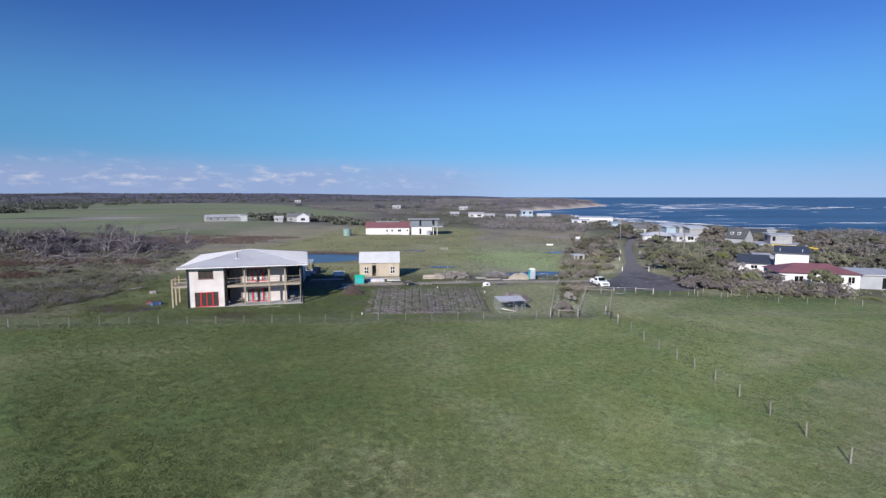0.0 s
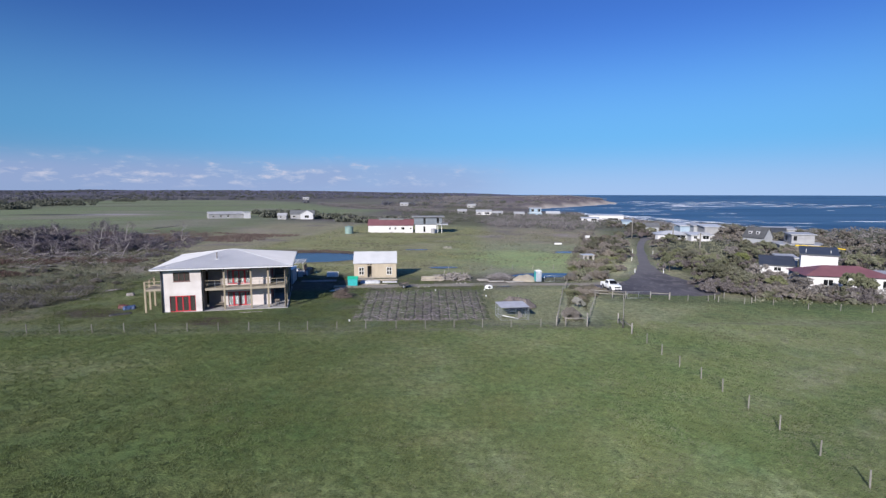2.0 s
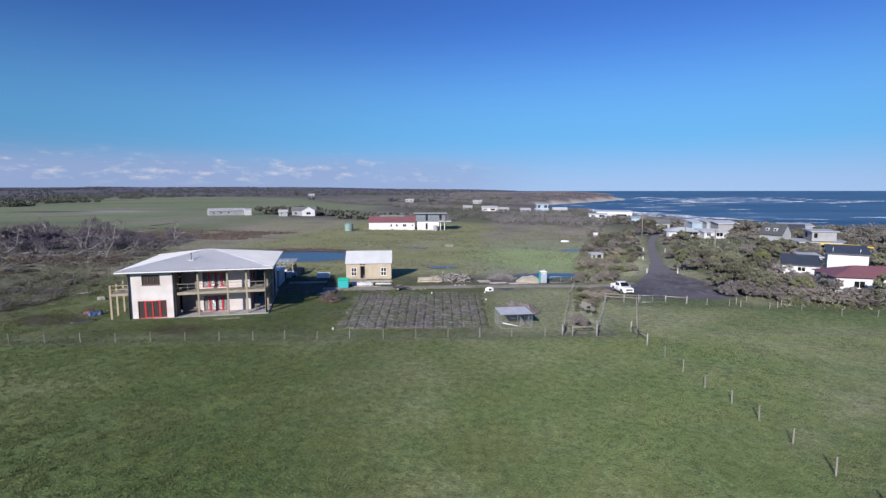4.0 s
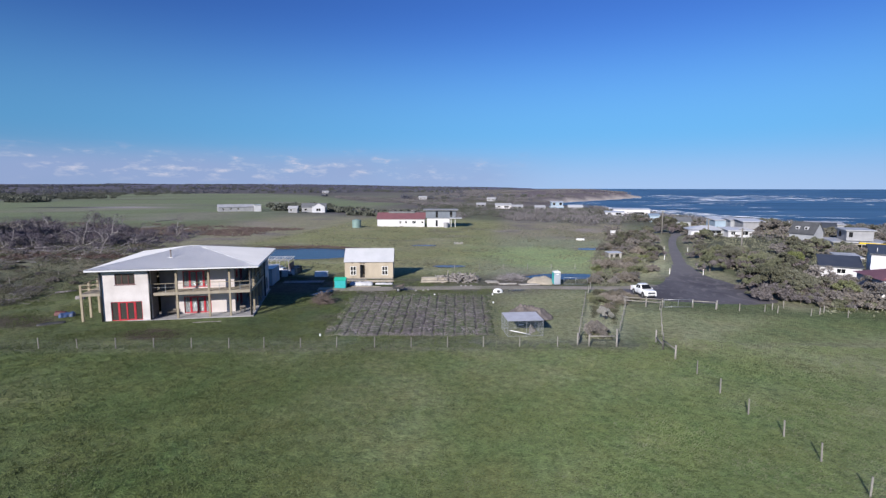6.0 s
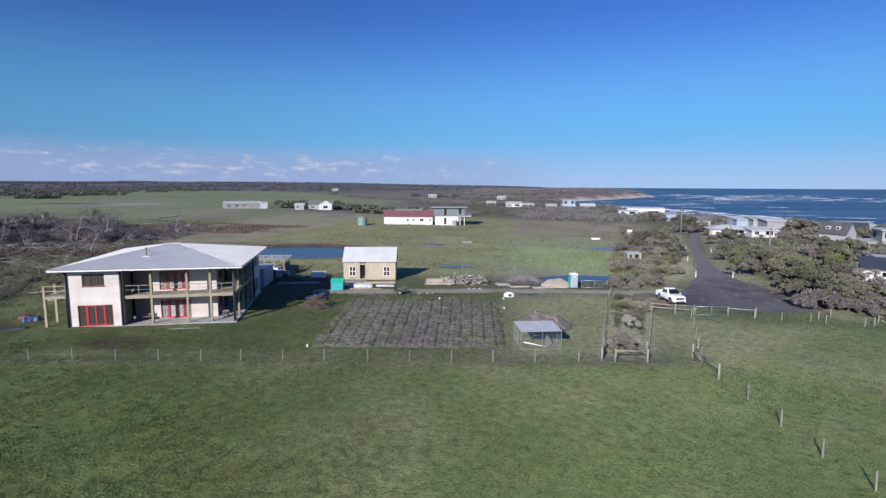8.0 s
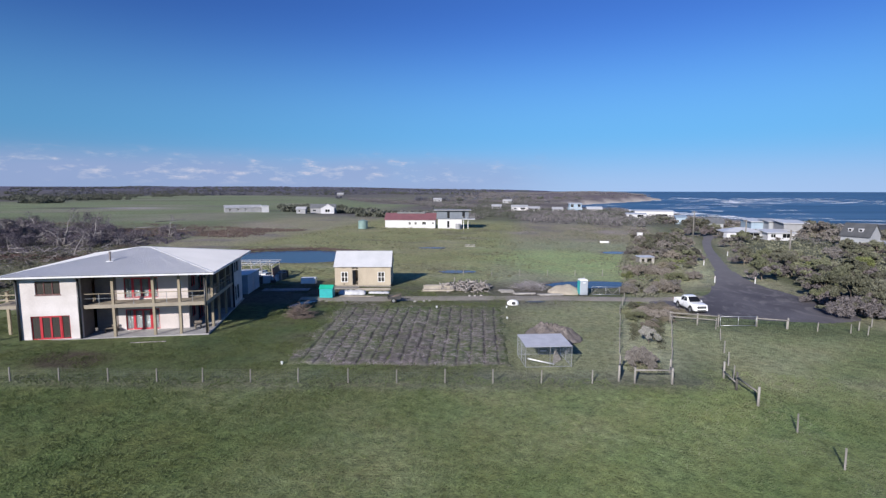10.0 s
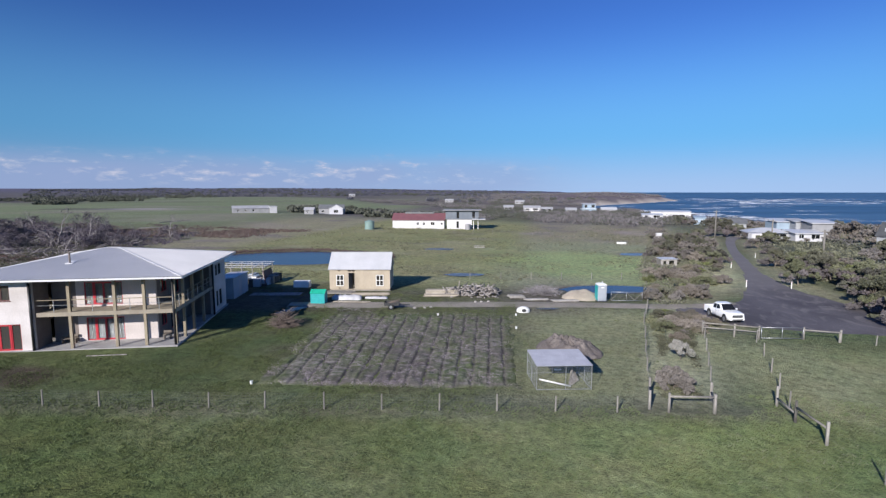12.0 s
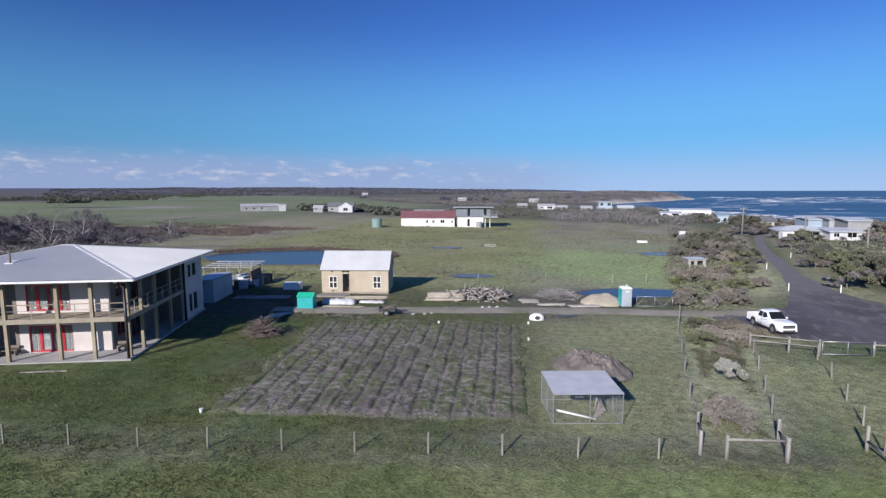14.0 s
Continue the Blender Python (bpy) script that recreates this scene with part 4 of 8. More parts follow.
house_wall(turned(-17.05, 0.9, 0, 0), 5.15, [(1.5, 3.55, 4.28, 5.55), (0.92, 4.15, 0.12, 2.32)])
# the dark veranda walls carry the shade there in their colour
house_wall(turned(-11.9, 1.15, 0, 90), 1.95, [], "stucco_dark_shade", z1=5.97)
house_wall(turned(-11.65, 3.1, 0, 0), 1.9, [], "stucco_dark_shade", "grey render, darkened for the veranda shade", z1=5.96)
house_wall(turned(-9.75, 3.1, 0, 0), 6.45, [(0.65, 3.72, 0.12, 2.18), (0.65, 3.72, 3.28, 5.32)], "stucco_recess_shade", z1=5.96)
house_wall(turned(-3.3, 3.35, 0, 90), 8.25, [(0.7, 1.9, 0.9, 2.1), (2.8, 4.6, 0.12, 2.15), (0.8, 2.2, 4.0, 5.2), (3.2, 5.2, 3.28, 5.3)], "stucco_dark_shade", "grey render, darkened for the veranda shade", z1=5.97)
house_wall(turned(-3.3, 11.6, 0, 0), 2.0, [], "stucco_dark_shade", z1=5.96)
house_wall(turned(-1.05, 11.6, 0, 90), 5.0, [(1.28, 2.02, 4.0, 5.22), (2.35, 3.32, 4.0, 5.22), (1.3, 2.04, 0.6, 2.32), (2.38, 3.38, 0.6, 2.32)])
house_wall(turned(-1.3, 16.6, 0, 180), 15.5, [], z1=5.96)
house_wall(turned(-17.05, 16.35, 0, -90), 15.2, [(5.0, 6.4, 4.2, 5.5), (11.6, 13.4, 3.3, 5.3)], z1=5.97)
part("slab", cube(-17.25, -0.85, 0.62, 16.8, -0.5, 0.1), "slab", house, "pale concrete floor slab and veranda", bevel=0.02)
part("upper_floor", cube(-16.8, -3.31, 3.36, 16.3, 2.9, 3.15), "deck", house)
part("balcony_floor", cube(-11.64, -1.02, 0.95, 3.09, 3.02, 3.16), "deck", house, "grey-brown balcony decking")
part("balcony_floor", cube(-3.04, -1.02, 3.10, 11.59, 3.02, 3.16), "deck", house)
for a in ((-11.66, -0.98, 0.90, 0.945), (-1.02, -0.97, 0.95, 11.59)):
    part("fascia_beam", cube(*a, 2.86, 3.2), "deck", house, "sawn timber balcony fascia")
for i in range(14):
    part("joist", cube(-11.5 + i * 0.62, -11.45 + i * 0.62, 0.95, 3.09, 2.82, 3.015), "post", house)
# full-height posts
pm = finish(cube(-0.11, 0.11, -0.11, 0.11, 0.1, 5.98), "post", "post")
for x, y in ((-9.2, 1.02), (-5.72, 1.02), (-3.42, 1.02), (-1.14, 1.30), (-1.12, 3.35), (-1.12, 5.75), (-1.12, 8.65), (-16.95 - 2.15, 1.05), (-19.1, 3.0), (-19.1, 5.2)):
    p = new("post", pm)
    p.parent, p.location = house, (x, y, 0)
    if x < -18:
        p.scale.z = 4.4 / 5.98
# balcony rails
for a, b in (((-11.6, 1.02), (-1.2, 1.02)), ((-1.12, 1.2), (-1.12, 11.5))):
    for z in (4.22, 3.78):
        part("rail", beam(bmesh.new(), (*a, z), (*b, z), 0.05, 0.06 if z > 4 else 0.025), "post" if z > 4 else "steel", house)
for x in (-10.4, -7.46, -4.57, -2.28):
    part("baluster", cube(x - 0.02, x + 0.02, 1.0, 1.04, 3.17, 4.2), "steel", house)
for y in (2.3, 4.5, 7.2, 10.1):
    part("baluster", cube(-1.14, -1.10, y - 0.02, y + 0.02, 3.17, 4.2), "steel", house)
# side deck on timber posts
part("deck_floor", cube(-19.2, -17.06, 0.95, 5.4, 3.06, 3.34), "deck", house, "raised timber side deck")
for z in (4.36, 3.86):
    part("rail", beam(bmesh.new(), (-19.1, 1.0, z), (-17.1, 1.0, z), 0.05, 0.09), "post", house)
    part("rail", beam(bmesh.new(), (-19.1, 1.0, z), (-19.1, 5.4, z), 0.05, 0.09), "post", house)
part("paving", cube(-19.3, -17.26, 0.6, 5.6, -0.3, 0.06), "slab", house)
part("doorstep", cube(-15.9, -12.6, 0.0, 0.6, -0.2, 0.05), "slab", house)

# openings
def door_set(x, y, z, w, h, curtain):
    """Red double doors between two red-framed sidelights."""
    side = w * 0.235
    opening("sidelight", house, turned(x, y, z, 0), side, h, "red", 1, 1, "red-framed sidelight", 0.07, curtain=curtain)
    opening("glazed_door", house, turned(x + side + 0.004, y - 0.02, z, 0), w - 2 * side - 0.008, h, "red", 2, 1, "red-framed glass doors", 0.14, curtain=curtain)
    opening("sidelight", house, turned(x + w - side, y, z, 0), side, h, "red", 1, 1, "red-framed sidelight", 0.07, curtain=curtain)


opening("window", house, turned(-15.55, 0.97, 4.28, 0), 2.05, 1.27, "redbrown", 3, 1, "red-brown three-light window", 0.075, sill="redbrown")
door_set(-16.13, 0.98, 0.12, 3.23, 2.2, False)
for z in (0.12, 3.28):
    door_set(-9.1, 3.18, z, 3.07, 2.04, True)
for y, w, z, h in ((4.05, 1.2, 0.9, 1.2), (4.15, 1.4, 4.0, 1.2)):
    opening("window", house, turned(-3.34, y, z, 90), w, h, "red", 2, 1)
for y, w, z, h in ((6.15, 1.8, 0.12, 2.03), (6.55, 2.0, 3.28, 2.02)):
    opening("glazed_door", house, turned(-3.34, y, z, 90), w, h, "red", 2, 1)
for y, w, z, h in ((12.88, 0.74, 4.0, 1.22), (13.95, 0.97, 4.0, 1.22), (12.9, 0.74, 0.6, 1.72), (13.98, 1.0, 0.6, 1.72)):
    opening("window", house, turned(-1.11, y, z, 90), w, h, "dark", 2, 2)
opening("window", house, turned(-17.0, 11.35, 4.2, -90), 1.4, 1.3, "red", 2, 1)
opening("glazed_door", house, turned(-17.0, 4.75, 3.3, -90), 1.8, 2.0, "red", 2, 1)

# roof: four sheets on a shallow hip, capped
RW, RD, EZ, AZ = 18.14, 17.4, 6.13, 7.74
ridge = ((-RW / 2 - 0.5, RD / 2), (-RW / 2 + 0.5, RD / 2))
corner = ((-RW, 0), (0, 0), (0, RD), (-RW, RD))


def roof_face(pts):
    bm = bmesh.new()
    top = [bm.verts.new(p) for p in pts]
    low = [bm.verts.new((p[0], p[1], p[2] - 0.06)) for p in pts]
    bm.faces.new(top), bm.faces.new(low[::-1])
    for i in range(len(pts)):
        j = (i + 1) % len(pts)
        bm.faces.new((top[i], low[i], low[j], top[j]))
    return bm


def corrugated(pts, pitch=0.1, rise=0.012, seg=6):
    """A corrugated sheet hung between an eave (first two points) and the points above it; the flutes run up the slope."""
    a, b = Vector(pts[0]), Vector(pts[1])
    up = [Vector(p) for p in pts[2:]]
    d = (b - a).normalized()
    L = (b - a).length
    n = int(L / pitch) * seg
    nrm = d.cross(up[0] - b).normalized()
    if nrm.z < 0:
        nrm = -nrm
    tops = [(0.0, a)] + sorted([((u - a).dot(d), u) for u in up], key=lambda q: q[0]) + [(L, b)]
    s_top, heads = [q[0] for q in tops], [q[1] for q in tops]
    verts, faces = [], []
    for i in range(n + 1):
        s = L * i / n
        j = 0
        while j < len(tops) - 2 and s > s_top[j + 1]:
            j += 1
        k = 0 if s_top[j + 1] - s_top[j] < 1e-6 else (s - s_top[j]) / (s_top[j + 1] - s_top[j])
        lift = nrm * rise * (1 + math.cos(2 * math.pi * i / seg))
        verts += [a + d * s + lift, heads[j].lerp(heads[j + 1], k) + lift]
        if i:
            faces.append((2 * i - 2, 2 * i, 2 * i + 1, 2 * i - 1))
    m = len(verts)
    verts += [v - nrm * 0.012 for v in verts]
    faces += [(f[3] + m, f[2] + m, f[1] + m, f[0] + m) for f in faces]
    bm = bmesh.new()
    vs = [bm.verts.new(v) for v in verts]
    for f in faces:
        bm.faces.new([vs[q] for q in f])
    return bm


r0, r1 = (*ridge[0], AZ), (*ridge[1], AZ)
c = [(*p, EZ) for p in corner]
for f in ((c[0], c[1], r1, r0), (c[1], c[2], r1), (c[2], c[3], r0, r1), (c[3], c[0], r0)):
    part("roof_sheet", corrugated(f, 0.1, 0.013), "roof", house, "pale zinc roof slope")
for a, b in ((c[0], r0), (c[1], r1), (c[2], r1), (c[3], r0), (r0, r1)):
    part("ridge_cap", beam(bmesh.new(), Vector(a) + Vector((0, 0, 0.035)), Vector(b) + Vector((0, 0, 0.030)), 0.20, 0.035), "cap", house)
for a, b in ((c[0], c[1]), (c[1], c[2]), (c[2], c[3]), (c[3], c[0])):
    part("gutter", beam(bmesh.new(), Vector(a) - Vector((0, 0, 0.10)), Vector(b) - Vector((0, 0, 0.10)), 0.12, 0.15), "cap", house)
part("soffit", cube(-RW + 0.08, -0.08, 0.08, RD - 0.08, 5.985, 6.02), "stucco_dark_shade", house)
for x, y in ((-17.0, 0.76), (-11.98, 0.76), (-1.06, 0.80), (-0.92, 11.5)):
    part("downpipe", tube(tube(bmesh.new(), (x, y, 0.1), (x, y, 5.7), 0.10, n=10), (x, y, 5.7), (x + (0.4 if x > -2 else 0), y - 0.4, 5.99), 0.065, n=10), "black", house, "black downpipe", True)
flue = part("flue", tube(tube(bmesh.new(), (-10.5, 4.0, 6.8), (-10.5, 4.0, 7.72), 0.075, n=14), (-10.5, 4.0, 7.72), (-10.5, 4.0, 7.82), 0.14, 0.08, 14), "stucco_dark_shade", house, "steel stove flue", True)
part("flashing", roof_face([(-10.8, 3.8, 6.89), (-10.2, 3.8, 6.89), (-10.2, 4.6, 7.04), (-10.8, 4.6, 7.04)]), "cap", flue)
# things standing on the veranda
for x, y, w in ((-10.3, 2.6, 1.2), (-2.4, 2.7, 0.7)):
    t = thing("garden_bench", HOUSE @ pose(x, y, 0.1, 0, 0, 6), "dark timber bench on the concrete veranda", "bench")
    part("seat", cube(-w / 2, w / 2, -0.22, 0.22, 0.40, 0.45), "bark", t)
    for sx in (-w / 2 + 0.06, w / 2 - 0.14):
        part("leg", cube(sx, sx + 0.08, -0.2, 0.2, 0, 0.4), "bark", t)
    part("backrest", cube(-w / 2, w / 2, 0.2, 0.25, 0.5, 0.72), "bark", t)
lamp = thing("floodlight", HOUSE @ pose(-1.6, 0.85, 5.7), "white floodlight under the eaves", "lamp")
part("housing", cube(-0.09, 0.09, -0.12, 0.02, 0, 0.16), "white", lamp)
part("bracket", cube(-0.03, 0.03, 0.02, 0.12, 0.12, 0.28), "white", lamp)

# ---- the plywood cabin ----
CAB = pose(-28.9, 95.75, 0.12, 0, 0, 11.0)
cabin = thing("cabin", CAB, "small unfinished plywood cabin with a white sheet roof", "cabin")
CW, CD, CE, CR, CF = 8.1, 4.4, 3.20, 5.08, 0.36
front = [(0.92, 1.93, 0.85, 2.36), (2.55, 3.35, CF + 0.04, 2.25 + CF), (6.24, 7.25, 0.85, 2.36), (2.5, 2.9, 2.42 + CF, 2.72 + CF), (3.0, 3.4, 2.42 + CF, 2.72 + CF),
         (1.22, 1.42, 2.42 + CF, 2.72 + CF), (1.25, 1.45, 0.30 + CF - 0.2, 0.46 + CF - 0.2)]
part("wall", wall_with(bmesh.new(), CW, CE, 0.12, front, CF), "ply", cabin, "raw plywood sheathing")
for x in (1.2, 2.4, 3.6, 4.8, 6.0, 7.2):
    if not 2.5 < x < 3.4:
        part("batten", cube(x - 0.012, x + 0.012, -0.006, 0.0, CF, 1.0 if x in (1.2, 7.2) else CE), "pale", cabin)
part("wall", cube(0, CW, CD - 0.12, CD, CF, CE), "ply", cabin)
for x in (0, CW - 0.12):
    bm = bmesh.new()
    a = [bm.verts.new((x, *p)) for p in ((0.121, CF), (CD - 0.121, CF), (CD - 0.121, CE), (CD / 2, CR - 0.08), (0.121, CE))]
    b = [bm.verts.new((x + 0.12, *p)) for p in ((0.121, CF), (CD - 0.121, CF), (CD - 0.121, CE), (CD / 2, CR - 0.08), (0.121, CE))]
    bm.faces.new(a), bm.faces.new(b[::-1])
    for i in range(5):
        bm.faces.new((a[i], b[i], b[(i + 1) % 5], a[(i + 1) % 5]))
    part("gable_wall", bm, "ply", cabin)
part("floor", cube(0.13, CW - 0.13, 0.13, CD - 0.13, CF - 0.1, CF), "pale", cabin)
for y0, y1 in ((-0.22, CD / 2), (CD + 0.22, CD / 2)):
    z0 = CE - 0.22 * (CR - CE) / (CD / 2)
    k = 1 if y0 < 0 else -1
    a, b = ((-0.15, y0, z0 + 0.06), (CW + 0.15, y0, z0 + 0.06)) if k > 0 else ((CW + 0.15, y0, z0 + 0.06), (-0.15, y0, z0 + 0.06))
    u, v = ((CW + 0.15, y1, CR + 0.06), (-0.15, y1, CR + 0.06)) if k > 0 else ((-0.15, y1, CR + 0.06), (CW + 0.15, y1, CR + 0.06))
    part("roof_sheet", corrugated((a, b, u, v), 0.1, 0.008), "whiteroof", cabin, "white ribbed roof sheet")
part("ridge_cap", cube(-0.15, CW + 0.15, CD / 2 - 0.14, CD / 2 + 0.14, CR + 0.065, CR + 0.095), "whiteroof", cabin)
for x in (0.90, 6.22):
    opening("window", cabin, turned(x, -0.01, 0.83, 0), 1.0, 1.50, "white", 2, 2, "white-framed cottage window", 0.075, 0.1)
bm = bmesh.new()
for a in ((2.49, 2.55, -0.03, 0.1, CF, CF + 2.3), (3.35, 3.41, -0.03, 0.1, CF, CF + 2.3), (2.55, 3.35, -0.03, 0.1, CF + 2.25, CF + 2.31)):
    box(bm, *a)
fr = part("door_frame", bm, "pale", cabin)
d = part("door", cube(0, 0.78, -0.02, 0.02, 0.02, 2.2), "timber", cabin, "brown door standing ajar")
d.matrix_local = pose(2.57, 0.1, CF, 0, 0, 62)
for i in range(7):
    for y in (0.2, CD / 2, CD - 0.3):
        part("stump", cube(0.15 + i * 1.3, 0.35 + i * 1.3, y - 0.1, y + 0.1, -0.15, CF - 0.1), "timber", cabin)
part("bearer", cube(0, CW, 0.05, 0.2, CF - 0.24, CF - 0.1), "timber", cabin)

# ---- fences ----
def on(x, y, dz=0.0):
    return Vector((x, y, gz(x, y) + dz))


def wire_fence(points, h, label, group, wires=5, net=0.0, r=0.052, square=False):
    """Posts at the points, each a part, with strained wires and, where there is any, netting."""
    f = thing("wire_fence", pose(*on(*points[0])), label, "fence", group)
    o = on(*points[0])
    pmesh = finish(cube(-r, r, -r, r, -0.3, h) if square else tube(bmesh.new(), (0, 0, -0.3), (0, 0, h), r * 1.05, r * 0.95, 8), "post", "timber")
    rr = random.Random(len(points))
    for p in points:
        q = new("post", pmesh)
        q.parent = f
        q.location = on(*p) - o
        q.rotation_euler = (rr.gauss(0, 0.02), rr.gauss(0, 0.02), rr.uniform(0, 3))
        q.scale.z = rr.uniform(0.94, 1.05)
    for k in range(wires):
        bm = bmesh.new()
        z = Vector((0, 0, h * (0.12 + 0.80 * k / max(1, wires - 1))))
        for a, b in zip(points, points[1:]):
            tube(bm, on(*a) - o + z, on(*b) - o + z, 0.0028, n=3, caps=False)
        part("wire", bm, "wire", f)
    if net:
        bm = bmesh.new()
        for a, b in zip(points, points[1:]):
            pa, pb = on(*a) - o, on(*b) - o
            n = int((pb - pa).length / net)
            for i in range(1, n):
                q = pa.lerp(pb, i / n)
                tube(bm, q + Vector((0, 0, 0.05)), q + Vector((0, 0, h * 0.9)), 0.002, n=3, caps=False)
        part("netting", bm, "wire", f, "galvanised ring-lock netting")["kind"] = "stuff"
    return f


front_x = [3.7, -0.05, -3.6, -7.1, -10.6, -14.1, -17.7, -21.1, -24.5] + [-27.75 - 3.44 * i for i in range(17)]
wire_fence([(x, FENCE(x)) for x in front_x], 1.05, "grey timber post and netting farm fence along the pasture", "boundary fences", 6, 0.22)
wire_fence([(5.75, 66.0), (6.2, 68.2), (7.0, 73.1), (7.8, 78.0), (8.6, 82.4), (9.5, 87.8), (10.6, 92.5), (11.3, 95.3)], 1.1, "post and wire fence beside the overgrown strip", "boundary fences", 5, 0.3)
wire_fence([(9.6, 66.1), (10.0, 68.1), (11.1, 71.9), (12.0, 75.4), (13.1, 79.6), (14.1, 83.6)], 1.1, "post and wire fence along the grassy lane", "boundary fences", 5, 0.3)
wire_fence([(18.4, 83.2), (17.4, 79.0), (16.3, 74.9), (15.4, 71.4), (14.5, 67.9)], 1.15, "weathered post and wire fence crossing the pasture", "boundary fences", 4)
wire_fence([(14.3, 63.3), (15.0, 59.6), (15.3, 55.5), (15.8, 51.9), (16.6, 48.8), (17.2, 45.9), (17.7, 42.6), (18.1, 39.0), (18.7, 35.5), (19.25, 32.0), (19.75, 28.4), (20.2, 24.8), (20.6, 21.3), (21.1, 17.8)],
           1.15, "line of weathered fence posts across the pasture", "boundary fences", 4)
wire_fence([(23.1, 85.3), (25.9, 84.8), (28.7, 84.5), (31.8, 84.5), (33.2, 84.2), (36.8, 83.5), (41.0, 83.4), (44.6, 80.8), (48.8, 80.4), (52.9, 80.0), (56.8, 79.7), (62, 79.2), (68, 78.8), (75, 78.3), (84, 77.6)],
           1.0, "post and wire fence in front of the coastal scrub", "boundary fences", 4)
for x, y in ((33.4, 86.0), (35.6, 87.7), (38.3, 84.4), (39.5, 85.7)):
    solid("short_post", tube(bmesh.new(), (0, 0, -0.3), (0, 0, 0.95), 0.065, 0.06, 8), "timber", "short grey timber post by the lane end", "post", pose(*on(x, y)), "posts by the lane end")
wire_fence([(-11.8 + 4.6 * i, 109.0 + 1.18 * i) for i in range(6)], 1.1, "post and wire fence along the wet paddock", "boundary fences", 4)
wire_fence([(-66 + 6.2 * i, 194 - 0.45 * i + 0.004 * i * i) for i in range(16)], 1.1, "distant post and wire paddock fence", "boundary fences", 3)
wire_fence([(-99 + 4.6 * i, 150 + 2.1 * i) for i in range(10)], 1.1, "post and wire fence across the far field edge", "boundary fences", 3)
wire_fence([(-78 + 1.4 * i, 73.5 + 7.0 * i) for i in range(7)], 1.1, "old post fence in the heath", "boundary fences", 3)


def rail_fence(points, h, rails, label):
    f = thing("rail_fence", pose(*on(*points[0])), label, "fence", "timber rail fences")
    o = on(*points[0])
    pmesh = finish(tube(bmesh.new(), (0, 0, -0.3), (0, 0, h), 0.09, 0.08, 10), "post", "timber", True)
    for p in points:
        q = new("post", pmesh)
        q.parent, q.location = f, on(*p) - o
    for a, b in zip(points, points[1:]):
        for z in rails:
            pa, pb = on(*a) - o + Vector((0, -0.05, z)), on(*b) - o + Vector((0, -0.05, z))
            part("rail", tube(bmesh.new(), pa, pb, 0.068, 0.060, 8), "timber", f, "", True)
    return f


rail_fence([(14.3, 84.9), (17.0, 84.6), (19.0, 84.3)], 1.3, (1.15, 0.72), "grey round-timber rail fence by the road")
rail_fence([(23.1, 85.1), (26.0, 84.8)], 1.2, (0.95,), "short grey timber rail strainer")
rail_fence([(6.85, 65.7), (9.6, 66.2)], 1.25, (1.05,), "grey timber strainer rail closing the strip")
rail_fence([(13.95, 65.9), (14.3, 63.2)], 1.35, (0.95,), "leaning grey timber strainer rail")
rail_fence([(13.9, 68.2), (13.95, 65.9)], 1.35, (0.55,), "grey timber strainer rail with a low brace")
rail_fence([(5.75, 65.9), (6.2, 68.2)], 1.25, (0.6,), "grey timber corner strainer with a low brace")
rail_fence([(9.6, 66.1), (10.0, 68.2)], 1.25, (0.6,), "grey timber corner strainer with a low brace")


def metal_gate(a, b, h, label, brace=True, net=False):
    pa, pb = on(*a), on(*b)
    g = thing("metal_gate", pose(*pa), label, "gate")
    d = pb - pa
    bm = bmesh.new()
    lo, hi = Vector((0, 0, 0.15)), Vector((0, 0, h))
    for p, q in ((lo, d + lo), (hi, d + hi), (lo, hi), (d + lo, d + hi), (d * 0.5 + lo, d * 0.5 + hi)):
        tube(bm, p, q, 0.03, n=8)
    part("gate_frame", bm, "steel", g, "galvanised tube frame", True)
    if brace:
        bm = bmesh.new()
        tube(bm, lo, d * 0.25 + hi, 0.022, n=6), tube(bm, d * 0.75 + lo, d * 0.5 + hi, 0.022, n=6), tube(bm, d * 0.75 + lo, d + hi, 0.022, n=6)
        part("brace", bm, "timber", g)
    bm = bmesh.new()
    n = int(d.length / 0.15)
    for i in range(1, n):
        tube(bm, d * (i / n) + lo, d * (i / n) + hi, 0.0025, n=3, caps=False)
    for k in range(1, 6):
        tube(bm, lo.lerp(hi, k / 6), d + lo.lerp(hi, k / 6), 0.0025, n=3, caps=False)
    part("mesh_infill", bm, "wire", g)
    return g


metal_gate((19.2, 84.3), (23.0, 85.0), 1.15, "galvanised mesh farm gate, closed", False)
g = metal_gate((7.5, 98.0), (11.3, 98.7), 1.2, "braced galvanised driveway gate standing open")

# ---- bird run ----
RUN = pose(-1.24, 67.45, gz(0.5, 69), 0, 0, 13.4)
run = thing("bird_run", RUN, "wire-netting bird run on a steel frame with a pale sheet roof", "bird run")
W, Dp, h0, h1 = 3.80, 3.15, 1.70, 1.79
frame_pts = [(0, 0, h0), (W, 0, h0), (W, Dp, h1), (0, Dp, h1)]
for x, y, h in ((0, 0, h0), (W / 2 + 0.1, 0, h0), (W, 0, h0), (W, Dp, h1), (0, Dp, h1), (W / 2, Dp, h1), (W, Dp / 2, (h0 + h1) / 2), (0, Dp / 2, (h0 + h1) / 2)):
    part("pole", tube(bmesh.new(), (x, y, -0.2), (x, y, h), 0.025, n=8), "steel", run)
